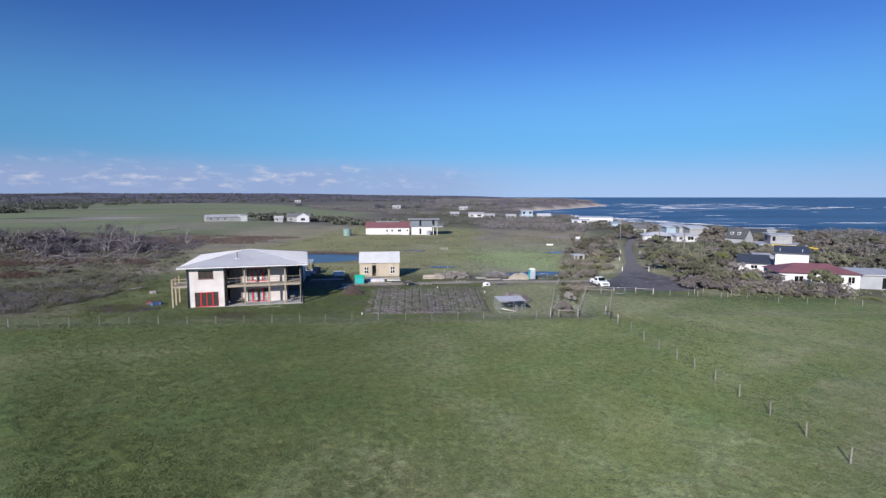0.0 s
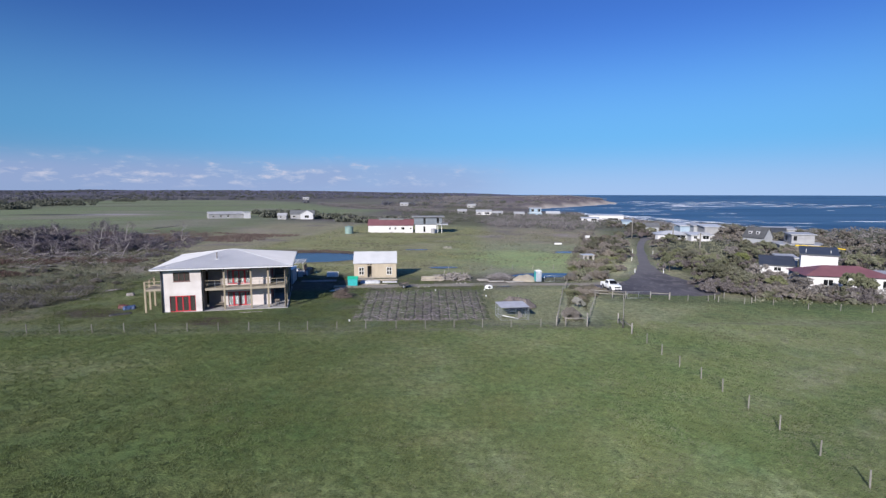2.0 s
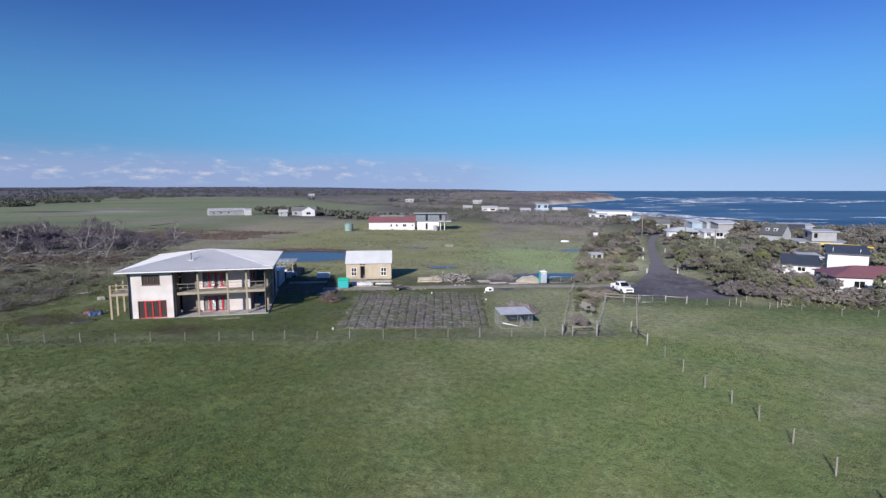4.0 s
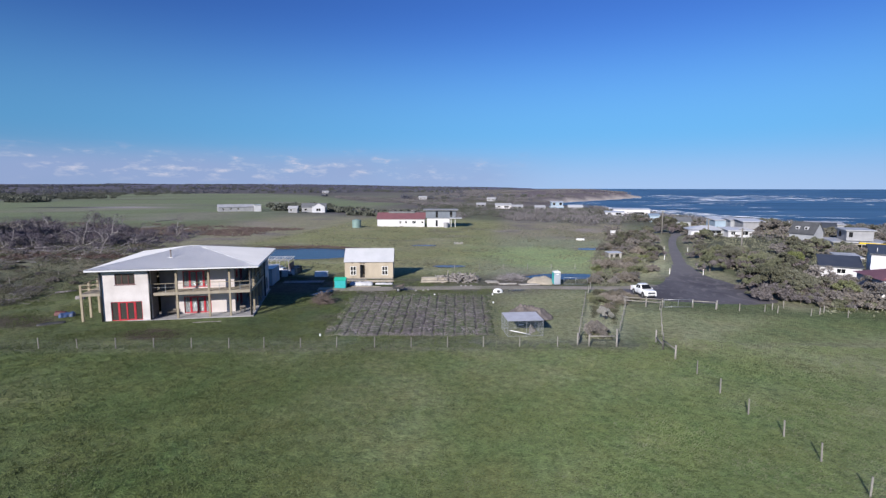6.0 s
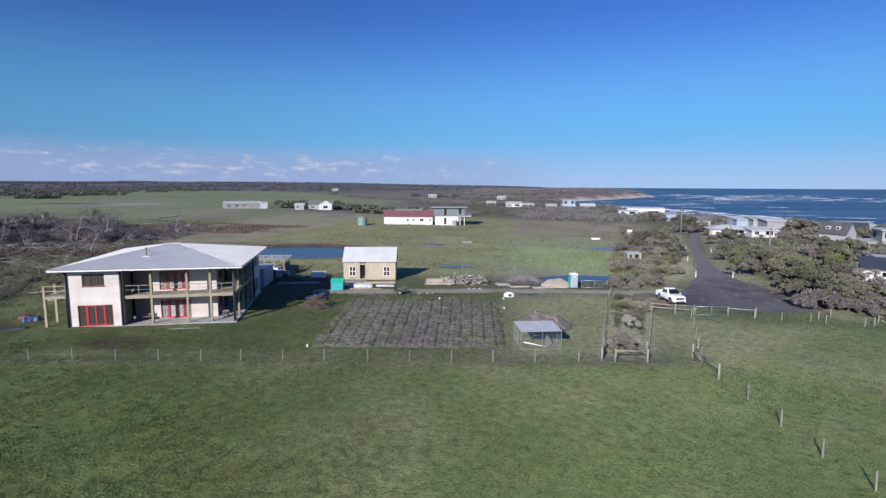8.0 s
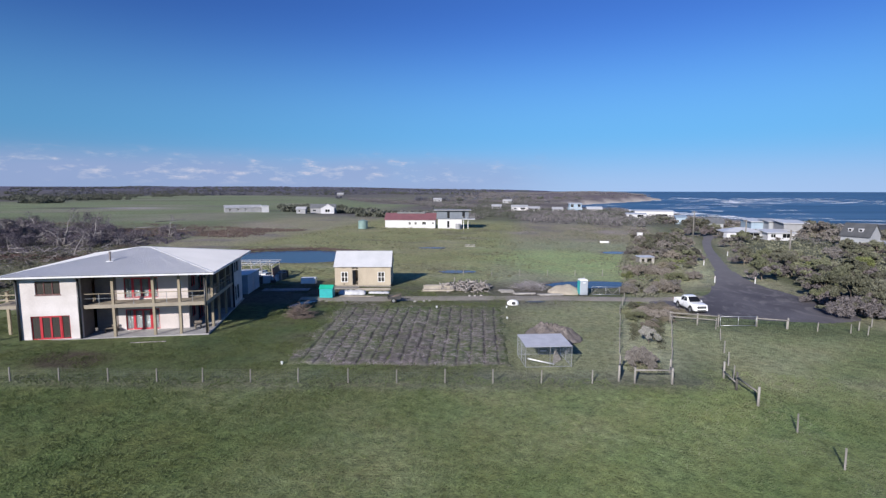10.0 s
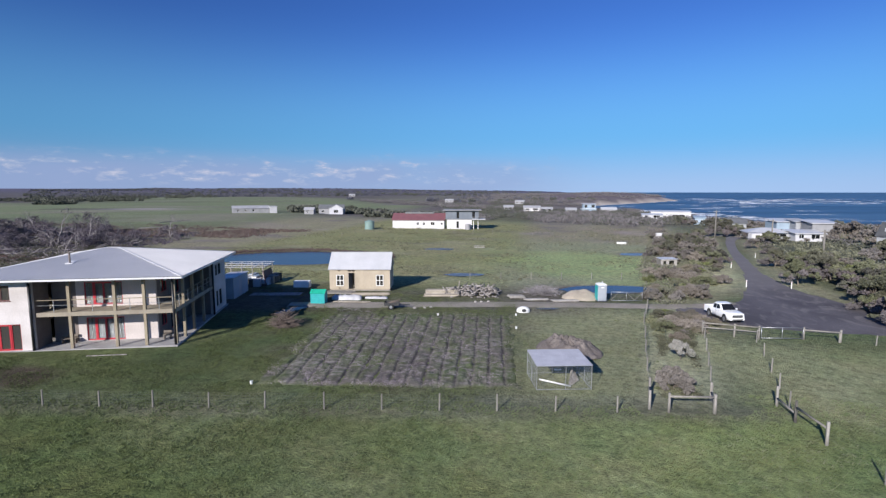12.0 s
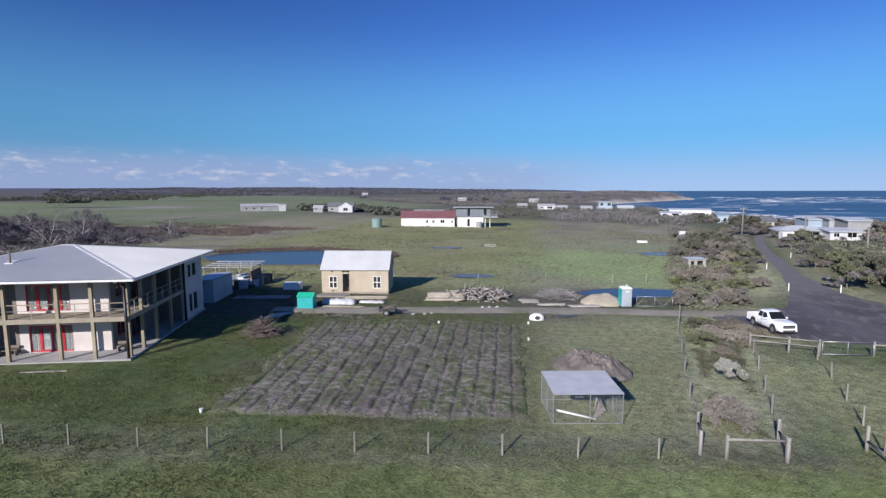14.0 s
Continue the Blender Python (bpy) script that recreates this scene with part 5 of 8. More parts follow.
for i in range(4):
    a, b = frame_pts[i], frame_pts[(i + 1) % 4]
    part("frame_rail", tube(bmesh.new(), a, b, 0.028, n=8), "steel", run)
    part("base_rail", tube(bmesh.new(), (a[0], a[1], 0.04), (b[0], b[1], 0.04), 0.02, n=6), "steel", run)
    bm = bmesh.new()
    A3, B3 = Vector(a), Vector(b)
    n = int((B3 - A3).length / 0.09)
    for k in range(1, n):
        q = A3.lerp(B3, k / n)
        tube(bm, q, (q.x, q.y, 0.04), 0.0022, n=3, caps=False)
    for k in range(1, 14):
        tube(bm, (a[0], a[1], a[2] * k / 14), (b[0], b[1], b[2] * k / 14), 0.0022, n=3, caps=False)
    part("netting", bm, "mesh", run)
for i in range(4):
    x0, x1 = i * W / 4 - 0.03, (i + 1) * W / 4 + 0.03
    bm = bmesh.new()
    v = [bm.verts.new(p) for p in ((x0, -0.06, h0 + 0.034 + 0.004 * (i % 2)), (x1, -0.06, h0 + 0.034 + 0.004 * (i % 2)), (x1, Dp + 0.05, h1 + 0.04 + 0.004 * (i % 2)), (x0, Dp + 0.05, h1 + 0.04 + 0.004 * (i % 2)))]
    w = [bm.verts.new(q.co + Vector((0, 0, 0.012))) for q in v]
    bm.faces.new(v[::-1]), bm.faces.new(w)
    for k in range(4):
        bm.faces.new((v[k], v[(k + 1) % 4], w[(k + 1) % 4], w[k]))
    part("roof_sheet", bm, "netroof", run, "pale grey roof sheeting")
solid("pipe", tube(bmesh.new(), (0.3, 0.6, 0.55), (2.5, 0.45, 0.07), 0.06, n=10), "white", "white plastic pipe lying in the bird run", "pipe", RUN, smooth=True)
solid("pipe_offcut", tube(bmesh.new(), (1.7, 1.9, 0.75), (2.2, 1.9, 0.75), 0.06, n=10), "white", "white perch pipe fixed across the bird run", "pipe", RUN, smooth=True)
for k in range(5):
    solid("board", beam(bmesh.new(), (2.4 + 0.22 * k, 0.5 + 0.2 * k, 0.04 + 0.02 * k), (3.0 + 0.05 * k, 1.9, 0.9 - 0.12 * k), 0.14, 0.03), "log" if k % 2 else "timber", "old board leaning in the bird run", "board", RUN, "boards in the run")


# ---- heaps ----
def heap(name, x, y, rx, ry, h, turn, material, label, category, seed=1.0, rough=0.3, n=64):
    """A mound with a round crest and a ragged foot, sitting on the ground."""
    bm = bmesh.new()
    rows = []
    for j in range(17):
        r = 1 - j / 16
        ring = []
        for i in range(n):
            t = 2 * math.pi * i / n
            k = r * (1 + rough * 0.22 * noise.noise((math.cos(t) * 1.6 + seed, math.sin(t) * 1.6, seed)))
            u, v = rx * k * math.cos(t), ry * k * math.sin(t)
            prof = (1 - k * k / 1.2) if k < 1 else 0
            z = h * max(0, prof) * (1 + rough * noise.noise((u * 1.1 + seed, v * 1.1, 4)) + 0.5 * rough * noise.noise((u * 3.7, v * 3.7, seed)) + 0.35 * rough * noise.noise((u * 8, v * 8, seed))) - (0.12 if j == 0 else 0)
            a = radians(turn)
            X, Y = x + u * math.cos(a) - v * math.sin(a), y + u * math.sin(a) + v * math.cos(a)
            ring.append(bm.verts.new((X, Y, gz(X, Y) + z - (0.05 if j == 0 else 0))))
        rows.append(ring)
    for a, b in zip(rows, rows[1:-1]):
        for i in range(n):
            bm.faces.new((a[i], a[(i + 1) % n], b[(i + 1) % n], b[i]))
    bm.faces.new(rows[-2])
    for v in rows[-1]:
        bm.verts.remove(v)
    return solid(name, bm, material, label, category, smooth=True)


heap("earth_mound", 1.3, 76.5, 2.9, 2.5, 1.15, -38, "soil", "brown heap of dug earth behind the bird run", "earth heap", 3.0, 0.50, 96)
heap("sand_mound", 4.0, 99.0, 2.5, 1.7, 1.15, 8, "sand", "heap of yellow builders sand beside the track", "sand pile", 6.0, 0.15)


def branch_mess(bm, cx, cy, rx, ry, h, n, r, seed, longest=2.0):
    k = random.Random(seed)
    for _ in range(n):
        t, d = k.uniform(0, 6.283), math.sqrt(k.random())
        x, y = cx + rx * d * math.cos(t), cy + ry * d * math.sin(t)
        z = h * (1 - d * d) * k.random() + 0.05
        a, l = k.uniform(0, 6.283), k.uniform(0.3, 1) * longest
        up = k.gauss(0.1, 0.25)
        p = Vector((x, y, gz(x, y) + z))
        q = p + Vector((math.cos(a), math.sin(a), up)) * l
        q.z = max(q.z, gz(q.x, q.y) + 0.03)
        mid = p.lerp(q, 0.5) + Vector((k.gauss(0, 0.1), k.gauss(0, 0.1), k.gauss(0.05, 0.08))) * l
        rr = r * k.uniform(0.4, 1.2)
        tube(bm, p, mid, rr, rr * 0.7, 4), tube(bm, mid, q, rr * 0.7, rr * 0.25, 4)
    return bm


solid("brush_pile", branch_mess(bmesh.new(), -25.9, 78.3, 1.05, 0.9, 1.5, 460, 0.036, 4, 1.4), "brushstick", "heap of cut brown branches on the grass", "brush pile", kind="stuff")
solid("brush_pile", branch_mess(bmesh.new(), -0.9, 100.6, 2.3, 1.5, 1.1, 380, 0.035, 8, 1.6), "dead", "grey heap of dead branches by the sand", "brush pile", kind="stuff")
solid("dead_sticks", branch_mess(bmesh.new(), -98, 108, 17, 13, 0.5, 420, 0.045, 24, 2.6), "dead", "bleached sticks strewn over the heath", "sticks", kind="stuff")
solid("dead_sticks", branch_mess(bmesh.new(), -70, 71, 9, 7, 0.4, 90, 0.03, 25, 1.6), "dead", "bleached sticks strewn over the low heath", "sticks", kind="stuff")
solid("brush_pile", branch_mess(bmesh.new(), -21.5, 85.6, 2.0, 0.4, 0.1, 14, 0.05, 14, 1.6), "log", "scattered offcuts beside the planted bed", "offcuts", kind="stuff")
rr = random.Random(9)
logm = [finish(tube(bmesh.new(), (-l / 2, 0, 0), (l / 2, 0, 0), r, r * 0.85, 9), "log", "log", True) for l, r in ((1.3, 0.075), (0.9, 0.065), (1.7, 0.06), (0.7, 0.09))]
pile = thing("log_pile", pose(-10.0, 98.2, gz(-10.0, 98.2)), "long heap of split grey firewood logs", "log pile")
for i in range(290):
    u, v = rr.uniform(-3.3, 3.4), rr.gauss(0, 0.9)
    h = max(0.1, 1.25 * math.exp(-(u / 3.6) ** 4 - (v / 1.5) ** 2))
    o = new("log", logm[i % 4])
    o.parent = pile
    o.location = (u, v + 0.19 * u, rr.uniform(0.1, 1) * h)
    o.rotation_euler = (rr.gauss(0, 0.3), rr.gauss(0, 0.35), rr.gauss(1.2, 0.8))
    o.scale = (rr.uniform(0.6, 1.1), 1, 1)


def stack(x, y, turn, l, w, layers, label, material="pale", per=5, gap=0.03, th=0.07):
    t = thing("timber_stack", pose(x, y, gz(x, y) - 0.01, 0, 0, turn), label, "timber stack", "timber stacks")
    k = random.Random(int(x * 10 + y))
    for j in range(layers):
        for i in range(per):
            a = w / per
            d = k.gauss(0, 0.12)
            part("board", cube(-l / 2 + d, l / 2 + d, -w / 2 + i * a + gap / 2, -w / 2 + (i + 1) * a - gap / 2, 0.1 + j * (th + 0.012), 0.1 + j * (th + 0.012) + th), material, t)
    for s in (-0.35, 0.35):
        part("bearer", cube(s * l - 0.05, s * l + 0.05, -w / 2, w / 2, -0.08, 0.098), "timber", t)
    return t


stack(-13.6, 95.6, 11, 4.2, 0.8, 3, "stack of long sawn boards beside the firewood")
stack(-13.9, 97.4, 11, 4.0, 0.9, 6, "taller stack of sawn boards beside the firewood")
stack(-22.6, 94.2, 12, 4.6, 1.3, 2, "low stack of pale battens in front of the cabin", "pale", 9, 0.09, 0.06)
stack(-26.8, 94.2, 8, 3.6, 1.4, 2, "stack of weathered boards in front of the cabin", "timber", 6)
stack(-23.4, 89.6, 6, 4.2, 0.5, 1, "reddish boards lying beside the track", "pale", 3)
stack(-1.6, 96.3, 14, 2.8, 0.6, 2, "pale weathered planks beside the track", "rubble", 3)
stack(1.9, 96.4, 14, 3.2, 0.7, 2, "pale planks beside the sand heap", "rubble", 3)
stack(-4.2, 97.0, 10, 1.9, 0.9, 3, "short stack of pale slabs beside the track", "rubble", 3, 0.05, 0.09)


def parcel(x, y, turn, l, w, h, material, label, name="wrapped_parcel", seed=2.0):
    bm = bmesh.new()
    nx, ny = 18, 8
    vs = []
    for i in range(nx + 1):
        row = []
        for j in range(ny + 1):
            t = math.pi * j / ny
            u = -l / 2 + l * i / nx
            e = 1 - max(0, abs(i / nx - 0.5) * 2 - 0.8) * 1.6
            k = 1 + 0.30 * noise.noise((u * 2.6, j * 0.9, seed)) + 0.12 * noise.noise((u * 7, j * 2.1, seed))
            row.append(bm.verts.new((u, -w / 2 * math.cos(t) * e * k, -0.02 + h * math.sin(t) ** 0.6 * e * k if 0 < j < ny else -0.03)))
        vs.append(row)
    for i in range(nx):
        for j in range(ny):
            bm.faces.new((vs[i][j], vs[i + 1][j], vs[i + 1][j + 1], vs[i][j + 1]))
    bm.faces.new(vs[0]), bm.faces.new(vs[-1][::-1])
    return solid(name, bm, material, label, "bundle", pose(x, y, gz(x, y), 0, 0, turn), smooth=True)


parcel(-24.6, 91.2, 12, 3.6, 1.1, 0.55, "tarp", "long bundle wrapped in white plastic sheet")
parcel(-21.3, 92.6, 12, 2.8, 0.7, 0.25, "tarp", "low strip of crumpled white sheeting", seed=5)
parcel(-52.4, 66.0, 40, 1.6, 0.9, 0.5, "bluetarp", "blue tarpaulin thrown over garden things", seed=7)
parcel(-58.6, 74.3, 20, 1.1, 0.6, 0.45, "log", "grey bundle lying in the grass", seed=9)
parcel(-51.3, 62.9, 42, 2.6, 0.5, 0.25, "dark", "dark bundle beside the blue tarpaulin", seed=11)
parcel(-53.6, 66.4, 20, 1.3, 0.7, 0.5, "redbrown", "faded red bundle beside the blue tarpaulin", seed=13)

# teal storage chest
chest = thing("storage_chest", pose(-27.1, 88.6, gz(-27, 88.5), 0, 0, 8), "teal plastic storage chest with a ribbed green lid", "chest")
part("body", cube(-0.85, 0.85, -0.6, 0.6, 0, 1.25), "teal", chest, bevel=0.04)
for k in range(5):
    part("rib", cube(-0.86, 0.86, -0.625, -0.602, 0.1 + k * 0.23, 0.2 + k * 0.23), "teal", chest)
bm = bmesh.new()
for s in range(6):
    x0 = -0.92 + s * 0.307
    v = [bm.verts.new(p) for p in ((x0, -0.68, 1.24), (x0 + 0.28, -0.68, 1.24), (x0 + 0.28, 0, 1.66), (x0, 0, 1.66), (x0 + 0.28, 0.68, 1.26), (x0, 0.68, 1.26))]
    bm.faces.new(v[:4]), bm.faces.new((v[3], v[2], v[4], v[5]))
    bm.faces.new((v[0], v[3], v[5])), bm.faces.new((v[1], v[4], v[2])), bm.faces.new((v[0], v[5], v[4], v[1]))
part("lid", bm, "teal_lid", chest, "ribbed green lid")

# portable toilet
wc = thing("portable_toilet", pose(6.25, 97.9, gz(6.2, 98), 0, 0, 14), "grey plastic portable toilet with a teal side", "toilet")
part("skid", cube(-0.6, 0.6, -0.6, 0.6, 0, 0.12), "dark", wc)
part("cabin", cube(-0.55, 0.55, -0.55, 0.55, 0.12, 2.1), "grey_panel", wc, bevel=0.04)
part("side_panel", cube(-0.575, -0.552, -0.5, 0.5, 0.2, 2.0), "teal", wc, "teal side panel")
part("door", cube(-0.42, 0.42, -0.58, -0.552, 0.18, 2.0), "grey_panel", wc, bevel=0.01)
part("door_label", cube(-0.2, 0.2, -0.586, -0.581, 1.75, 1.86), "white", wc, "white sign plate")
part("roof", tube(tube(bmesh.new(), (0, 0, 2.1), (0, 0, 2.2), 0.78, 0.74, 4), (0, 0, 2.2), (0, 0, 2.32), 0.74, 0.35, 4), "white", wc, "white domed roof").rotation_euler = (0, 0, radians(45))
part("vent_pipe", tube(bmesh.new(), (0.3, 0.4, 2.15), (0.3, 0.4, 2.45), 0.05, n=8), "white", wc)

# dome kennel, buckets
def dome(r, h, n=24, rows=8):
    """A domed shell with an upright foot."""
    bm = bmesh.new()
    rings = []
    for j in range(rows):
        a = math.pi / 2 * max(0, j - 1) / (rows - 1)
        rings.append([bm.verts.new((r * math.cos(a) * math.cos(6.2832 * i / n), r * math.cos(a) * math.sin(6.2832 * i / n), -0.03 if j == 0 else 0.16 + (h - 0.16) * math.sin(a))) for i in range(n)])
    for lo, hi in zip(rings, rings[1:]):
        for i in range(n):
            bm.faces.new((lo[i], lo[(i + 1) % n], hi[(i + 1) % n], hi[i]))
    bm.faces.new(rings[-1])
    return bm


kennel = thing("kennel", pose(-3.0, 89.9, gz(-3, 89.9), 0, 0, 10) @ Matrix.Diagonal((1.35, 1.0, 1.0, 1)), "white plastic dome kennel with a round doorway", "kennel")
part("shell", dome(0.55, 0.62), "white", kennel, smooth=True)
# solid dark disc stands in for the shade inside the opening
part("doorway", tube(bmesh.new(), (0, -0.55, 0.26), (0, -0.40, 0.26), 0.19, n=16), "dark", kennel, "dark disc in place of the shaded opening")
for n, (x, y) in enumerate(((-3.7, 87.9), (-3.4, 82.6), (-20.7, 64.1), (-12.0, 85.9))):
    bm = tube(bmesh.new(), (0, 0, -0.02), (0, 0, 0.26), 0.10, 0.13, 14)
    t = thing("bucket", pose(x, y, gz(x, y) + 0.01) @ Matrix.Scale(0.78, 4), "white plastic bucket standing on the grass", "bucket", "buckets")
    part("pail", bm, "white", t, smooth=False)
    part("rim", tube(bmesh.new(), (0, 0, 0.26), (0, 0, 0.285), 0.145, 0.145, 14), "white", t)

# small trailer with a drawbar
tr = thing("box_trailer", pose(-17.9, 88.0, gz(-18, 88), 0, 0, 12), "rusty dark box trailer parked by the track", "trailer")
part("tray", cube(-0.75, 0.9, -0.6, 0.6, 0.42, 0.5), "dark", tr)
for a in ((-0.75, 0.9, -0.63, -0.602, 0.45, 0.78), (-0.75, 0.9, 0.602, 0.63, 0.45, 0.78), (-0.78, -0.752, -0.6, 0.6, 0.45, 0.78)):
    part("side", cube(*a), "dark", tr)
for y in (-0.72, 0.72):
    w = part("wheel", tube(bmesh.new(), (0, y - 0.09, 0.32), (0, y + 0.09, 0.32), 0.32, n=20), "rubber", tr)
    part("rim", tube(bmesh.new(), (0, y - 0.1, 0.32), (0, y + 0.1, 0.32), 0.17, n=14), "steel", w)
part("drawbar", beam(beam(bmesh.new(), (0.9, -0.4, 0.44), (2.1, 0, 0.42), 0.07, 0.07), (0.9, 0.4, 0.44), (2.1, 0, 0.42), 0.07, 0.07), "dark", tr)
for i in range(7):
    part("branch", tube(bmesh.new(), (-0.9 + 0.1 * i, -0.4 + 0.12 * i, 0.6), (1.0, -0.5 + 0.2 * i, 0.9 + 0.07 * (i % 3)), 0.035, 0.015, 5), "brushstick", tr)
for i, (x, y) in enumerate(((-15.3, 88.5), (-14.2, 88.9), (-8.2, 93.6), (-7.4, 93.9), (-8.9, 93.3), (-13.6, 89.4))):
    bm = bmesh.new()
    lump(bm, (0, 0, 0.12), 0.19, 0.7, 0.35, 1, i * 3.0)
    solid("stone", bm, "rubble", "pale rough stone beside the track", "stone", pose(x, y, gz(x, y) - 0.05), "stones by the track")

# ---- store shed and frame behind the house ----
SH = pose(-39.0, 87.6, gz(-39, 88), 0, 0, 14)
st = thing("store_shed", SH, "pale blue-grey steel garden store beside the house", "shed")
part("wall", wall_with(bmesh.new(), 2.2, 2.5, 0.05, [], -0.1), "bluegrey", st).matrix_local = pose(-1.1, 0, 0)
part("wall", wall_with(bmesh.new(), 5.2, 2.5, 0.05, [(2.0, 2.9, 0, 2.0)], -0.1), "bluegrey", st).matrix_local = pose(1.1, 0.0, 0, 0, 0, 90)
part("wall", wall_with(bmesh.new(), 5.2, 2.5, 0.05, [], -0.1), "bluegrey", st).matrix_local = pose(-1.1, 5.2, 0, 0, 0, -90)
part("wall", wall_with(bmesh.new(), 2.2, 2.5, 0.05, [], -0.1), "bluegrey", st).matrix_local = pose(1.1, 5.2, 0, 0, 0, 180)
part("door", cube(1.06, 1.09, 2.02, 2.88, 0, 2.0), "grey_panel", st)
part("roof_sheet", corrugated(((-1.3, -0.2, 2.5), (1.3, -0.2, 2.62), (1.3, 5.4, 2.62), (-1.3, 5.4, 2.5)), 0.1, 0.008), "whiteroof", st, "white roof sheet")
fr = thing("pergola_frame", pose(-45.6, 96.2, gz(-44, 99), 0, 0, 14), "open white steel roof frame over stored building materials", "frame")
for x in (0, 1.5, 3.0, 4.5, 6.0):
    for y in (0, 4.5):
        part("post", cube(x - 0.05, x + 0.05, y - 0.05, y + 0.05, -0.1, 2.3), "timber", fr)
    part("rafter", beam(bmesh.new(), (x, -0.3, 2.33), (x, 4.9, 2.43), 0.11, 0.10), "agedroof", fr)
for k in range(4):
    y = -0.2 + 1.6 * k
    part("purlin", beam(bmesh.new(), (-0.3, y, 2.45 + 0.02 * y), (6.3, y, 2.45 + 0.02 * y), 0.14, 0.06), "agedroof", fr)
k = random.Random(3)
for i in range(44):
    x, y = -43.6 + k.uniform(0, 4.4), 95.2 + k.uniform(0, 5.5)
    s = (k.uniform(0.3, 1.1), k.uniform(0.3, 0.8), k.uniform(0.3, 1.2))
    bm = cube(-s[0], s[0], -s[1], s[1], 0, s[2])
    solid("crate", bm, k.choice(["white", "timber", "grey_panel", "dark", "dark", "tarp", "log", "greyroof", "bluegrey"]), "stored building materials under the frame", "crate", pose(x, y, gz(x, y) - 0.02, 0, 0, k.uniform(-20, 30)), "stored materials", bevel=0.03)
solid("panel", cube(-0.03, 0.03, -1.9, 1.9, 0, 2.1), "redbrown", "rust-brown sheet leaning on the roof frame", "panel", pose(-39.4, 98.6, gz(-39.4, 98.6), 0, -8, 14), bevel=0.01)
solid("pallet_board", cube(-1.1, 1.1, -0.5, 0.5, 0, 0.9), "white", "pale boxed pallet on the muddy yard", "crate", pose(-33.6, 97.2, gz(-33.6, 97.2) - 0.02, 0, 0, 10), bevel=0.03)
solid("sheeting", cube(-3.2, 3.2, -0.9, 0.9, 0, 0.06), "log", "grey sheets lying flat on the mud", "sheeting", pose(-34.5, 91.8, gz(-34.5, 91.8), 0, 0, 14))
solid("plank", cube(-1.5, 1.5, -0.06, 0.06, 0, 0.05), "log", "grey plank lying in the grass", "plank", pose(-35.3, 66.9, gz(-35.3, 66.9), 0, 0, 19))

# ---- parked pickup ----
UTE = pose(18.4, 91.8, gz(18.4, 91.8) + 0.05, 0, 0, -75) @ Matrix.Diagonal((0.86, 0.94, 1.0, 1))
ute = thing("pickup_truck", UTE, "white double-cab pickup parked at the edge of the turning circle", "pickup truck")


def loft(sections):
    """Cross sections (x, half width low, half width high, z low, z mid, z high) joined nose to tail."""
    bm = bmesh.new()
    rings = []
    for x, w0, w1, z0, zm, z1 in sections:
        pts = [(-w0 * 0.92, z0), (-w0, (z0 + zm) / 2), (-w0, zm), (-w1, z1 - 0.03), (-w1 * 0.9, z1), (w1 * 0.9, z1), (w1, z1 - 0.03), (w0, zm), (w0, (z0 + zm) / 2), (w0 * 0.92, z0)]
        rings.append([bm.verts.new((x, y, z)) for y, z in pts])
    for a, b in zip(rings, rings[1:]):
        for i in range(10):
            bm.faces.new((a[i], a[(i + 1) % 10], b[(i + 1) % 10], b[i]))
    bm.faces.new(rings[0][::-1]), bm.faces.new(rings[-1])
    return bm


part("body", loft([(2.64, 0.80, 0.72, 0.42, 0.66, 0.96), (2.52, 0.90, 0.82, 0.36, 0.74, 1.06), (1.9, 0.925, 0.85, 0.34, 0.84, 1.13), (1.2, 0.925, 0.86, 0.34, 0.92, 1.17), (0.9, 0.925, 0.88, 0.34, 0.95, 1.12),
                   (-0.95, 0.925, 0.90, 0.36, 0.98, 1.12), (-1.0, 0.925, 0.91, 0.42, 1.0, 1.10)]), "carwhite", ute, smooth=True, bevel=0.015)
part("cab", loft([(1.12, 0.80, 0.78, 1.08, 1.10, 1.14), (0.35, 0.80, 0.66, 1.08, 1.25, 1.70), (0.1, 0.80, 0.66, 1.08, 1.25, 1.765), (-0.7, 0.80, 0.66, 1.08, 1.25, 1.755), (-1.0, 0.80, 0.68, 1.08, 1.22, 1.60), (-1.08, 0.80, 0.74, 1.08, 1.12, 1.2)]), "carwhite", ute, smooth=True, bevel=0.01)
bm = bmesh.new()
for a in ((-2.62, -1.02, -0.92, -0.84, 0.48, 1.12), (-2.62, -1.02, 0.84, 0.92, 0.48, 1.12), (-2.66, -2.58, -0.9, 0.9, 0.5, 1.12), (-2.6, -1.02, -0.86, 0.86, 0.48, 0.62), (-1.06, -1.0, -0.88, 0.88, 0.5, 1.13)):
    box(bm, *a)
part("tray", bm, "carwhite", ute, "open load tray", bevel=0.02)
part("tray_liner", cube(-2.57, -1.07, -0.83, 0.83, 0.625, 0.66), "dark", ute)
bm = bmesh.new()
bm.faces.new([bm.verts.new(p) for p in ((1.06, -0.74, 1.16), (1.06, 0.74, 1.16), (0.40, 0.61, 1.69), (0.40, -0.61, 1.69))])
ret = bmesh.ops.extrude_face_region(bm, geom=bm.faces[:])
for v in ret["geom"]:
    if isinstance(v, bmesh.types.BMVert):
        v.co += Vector((0.035, 0, 0.03))
part("windscreen", bm, "carglass", ute, "dark windscreen")
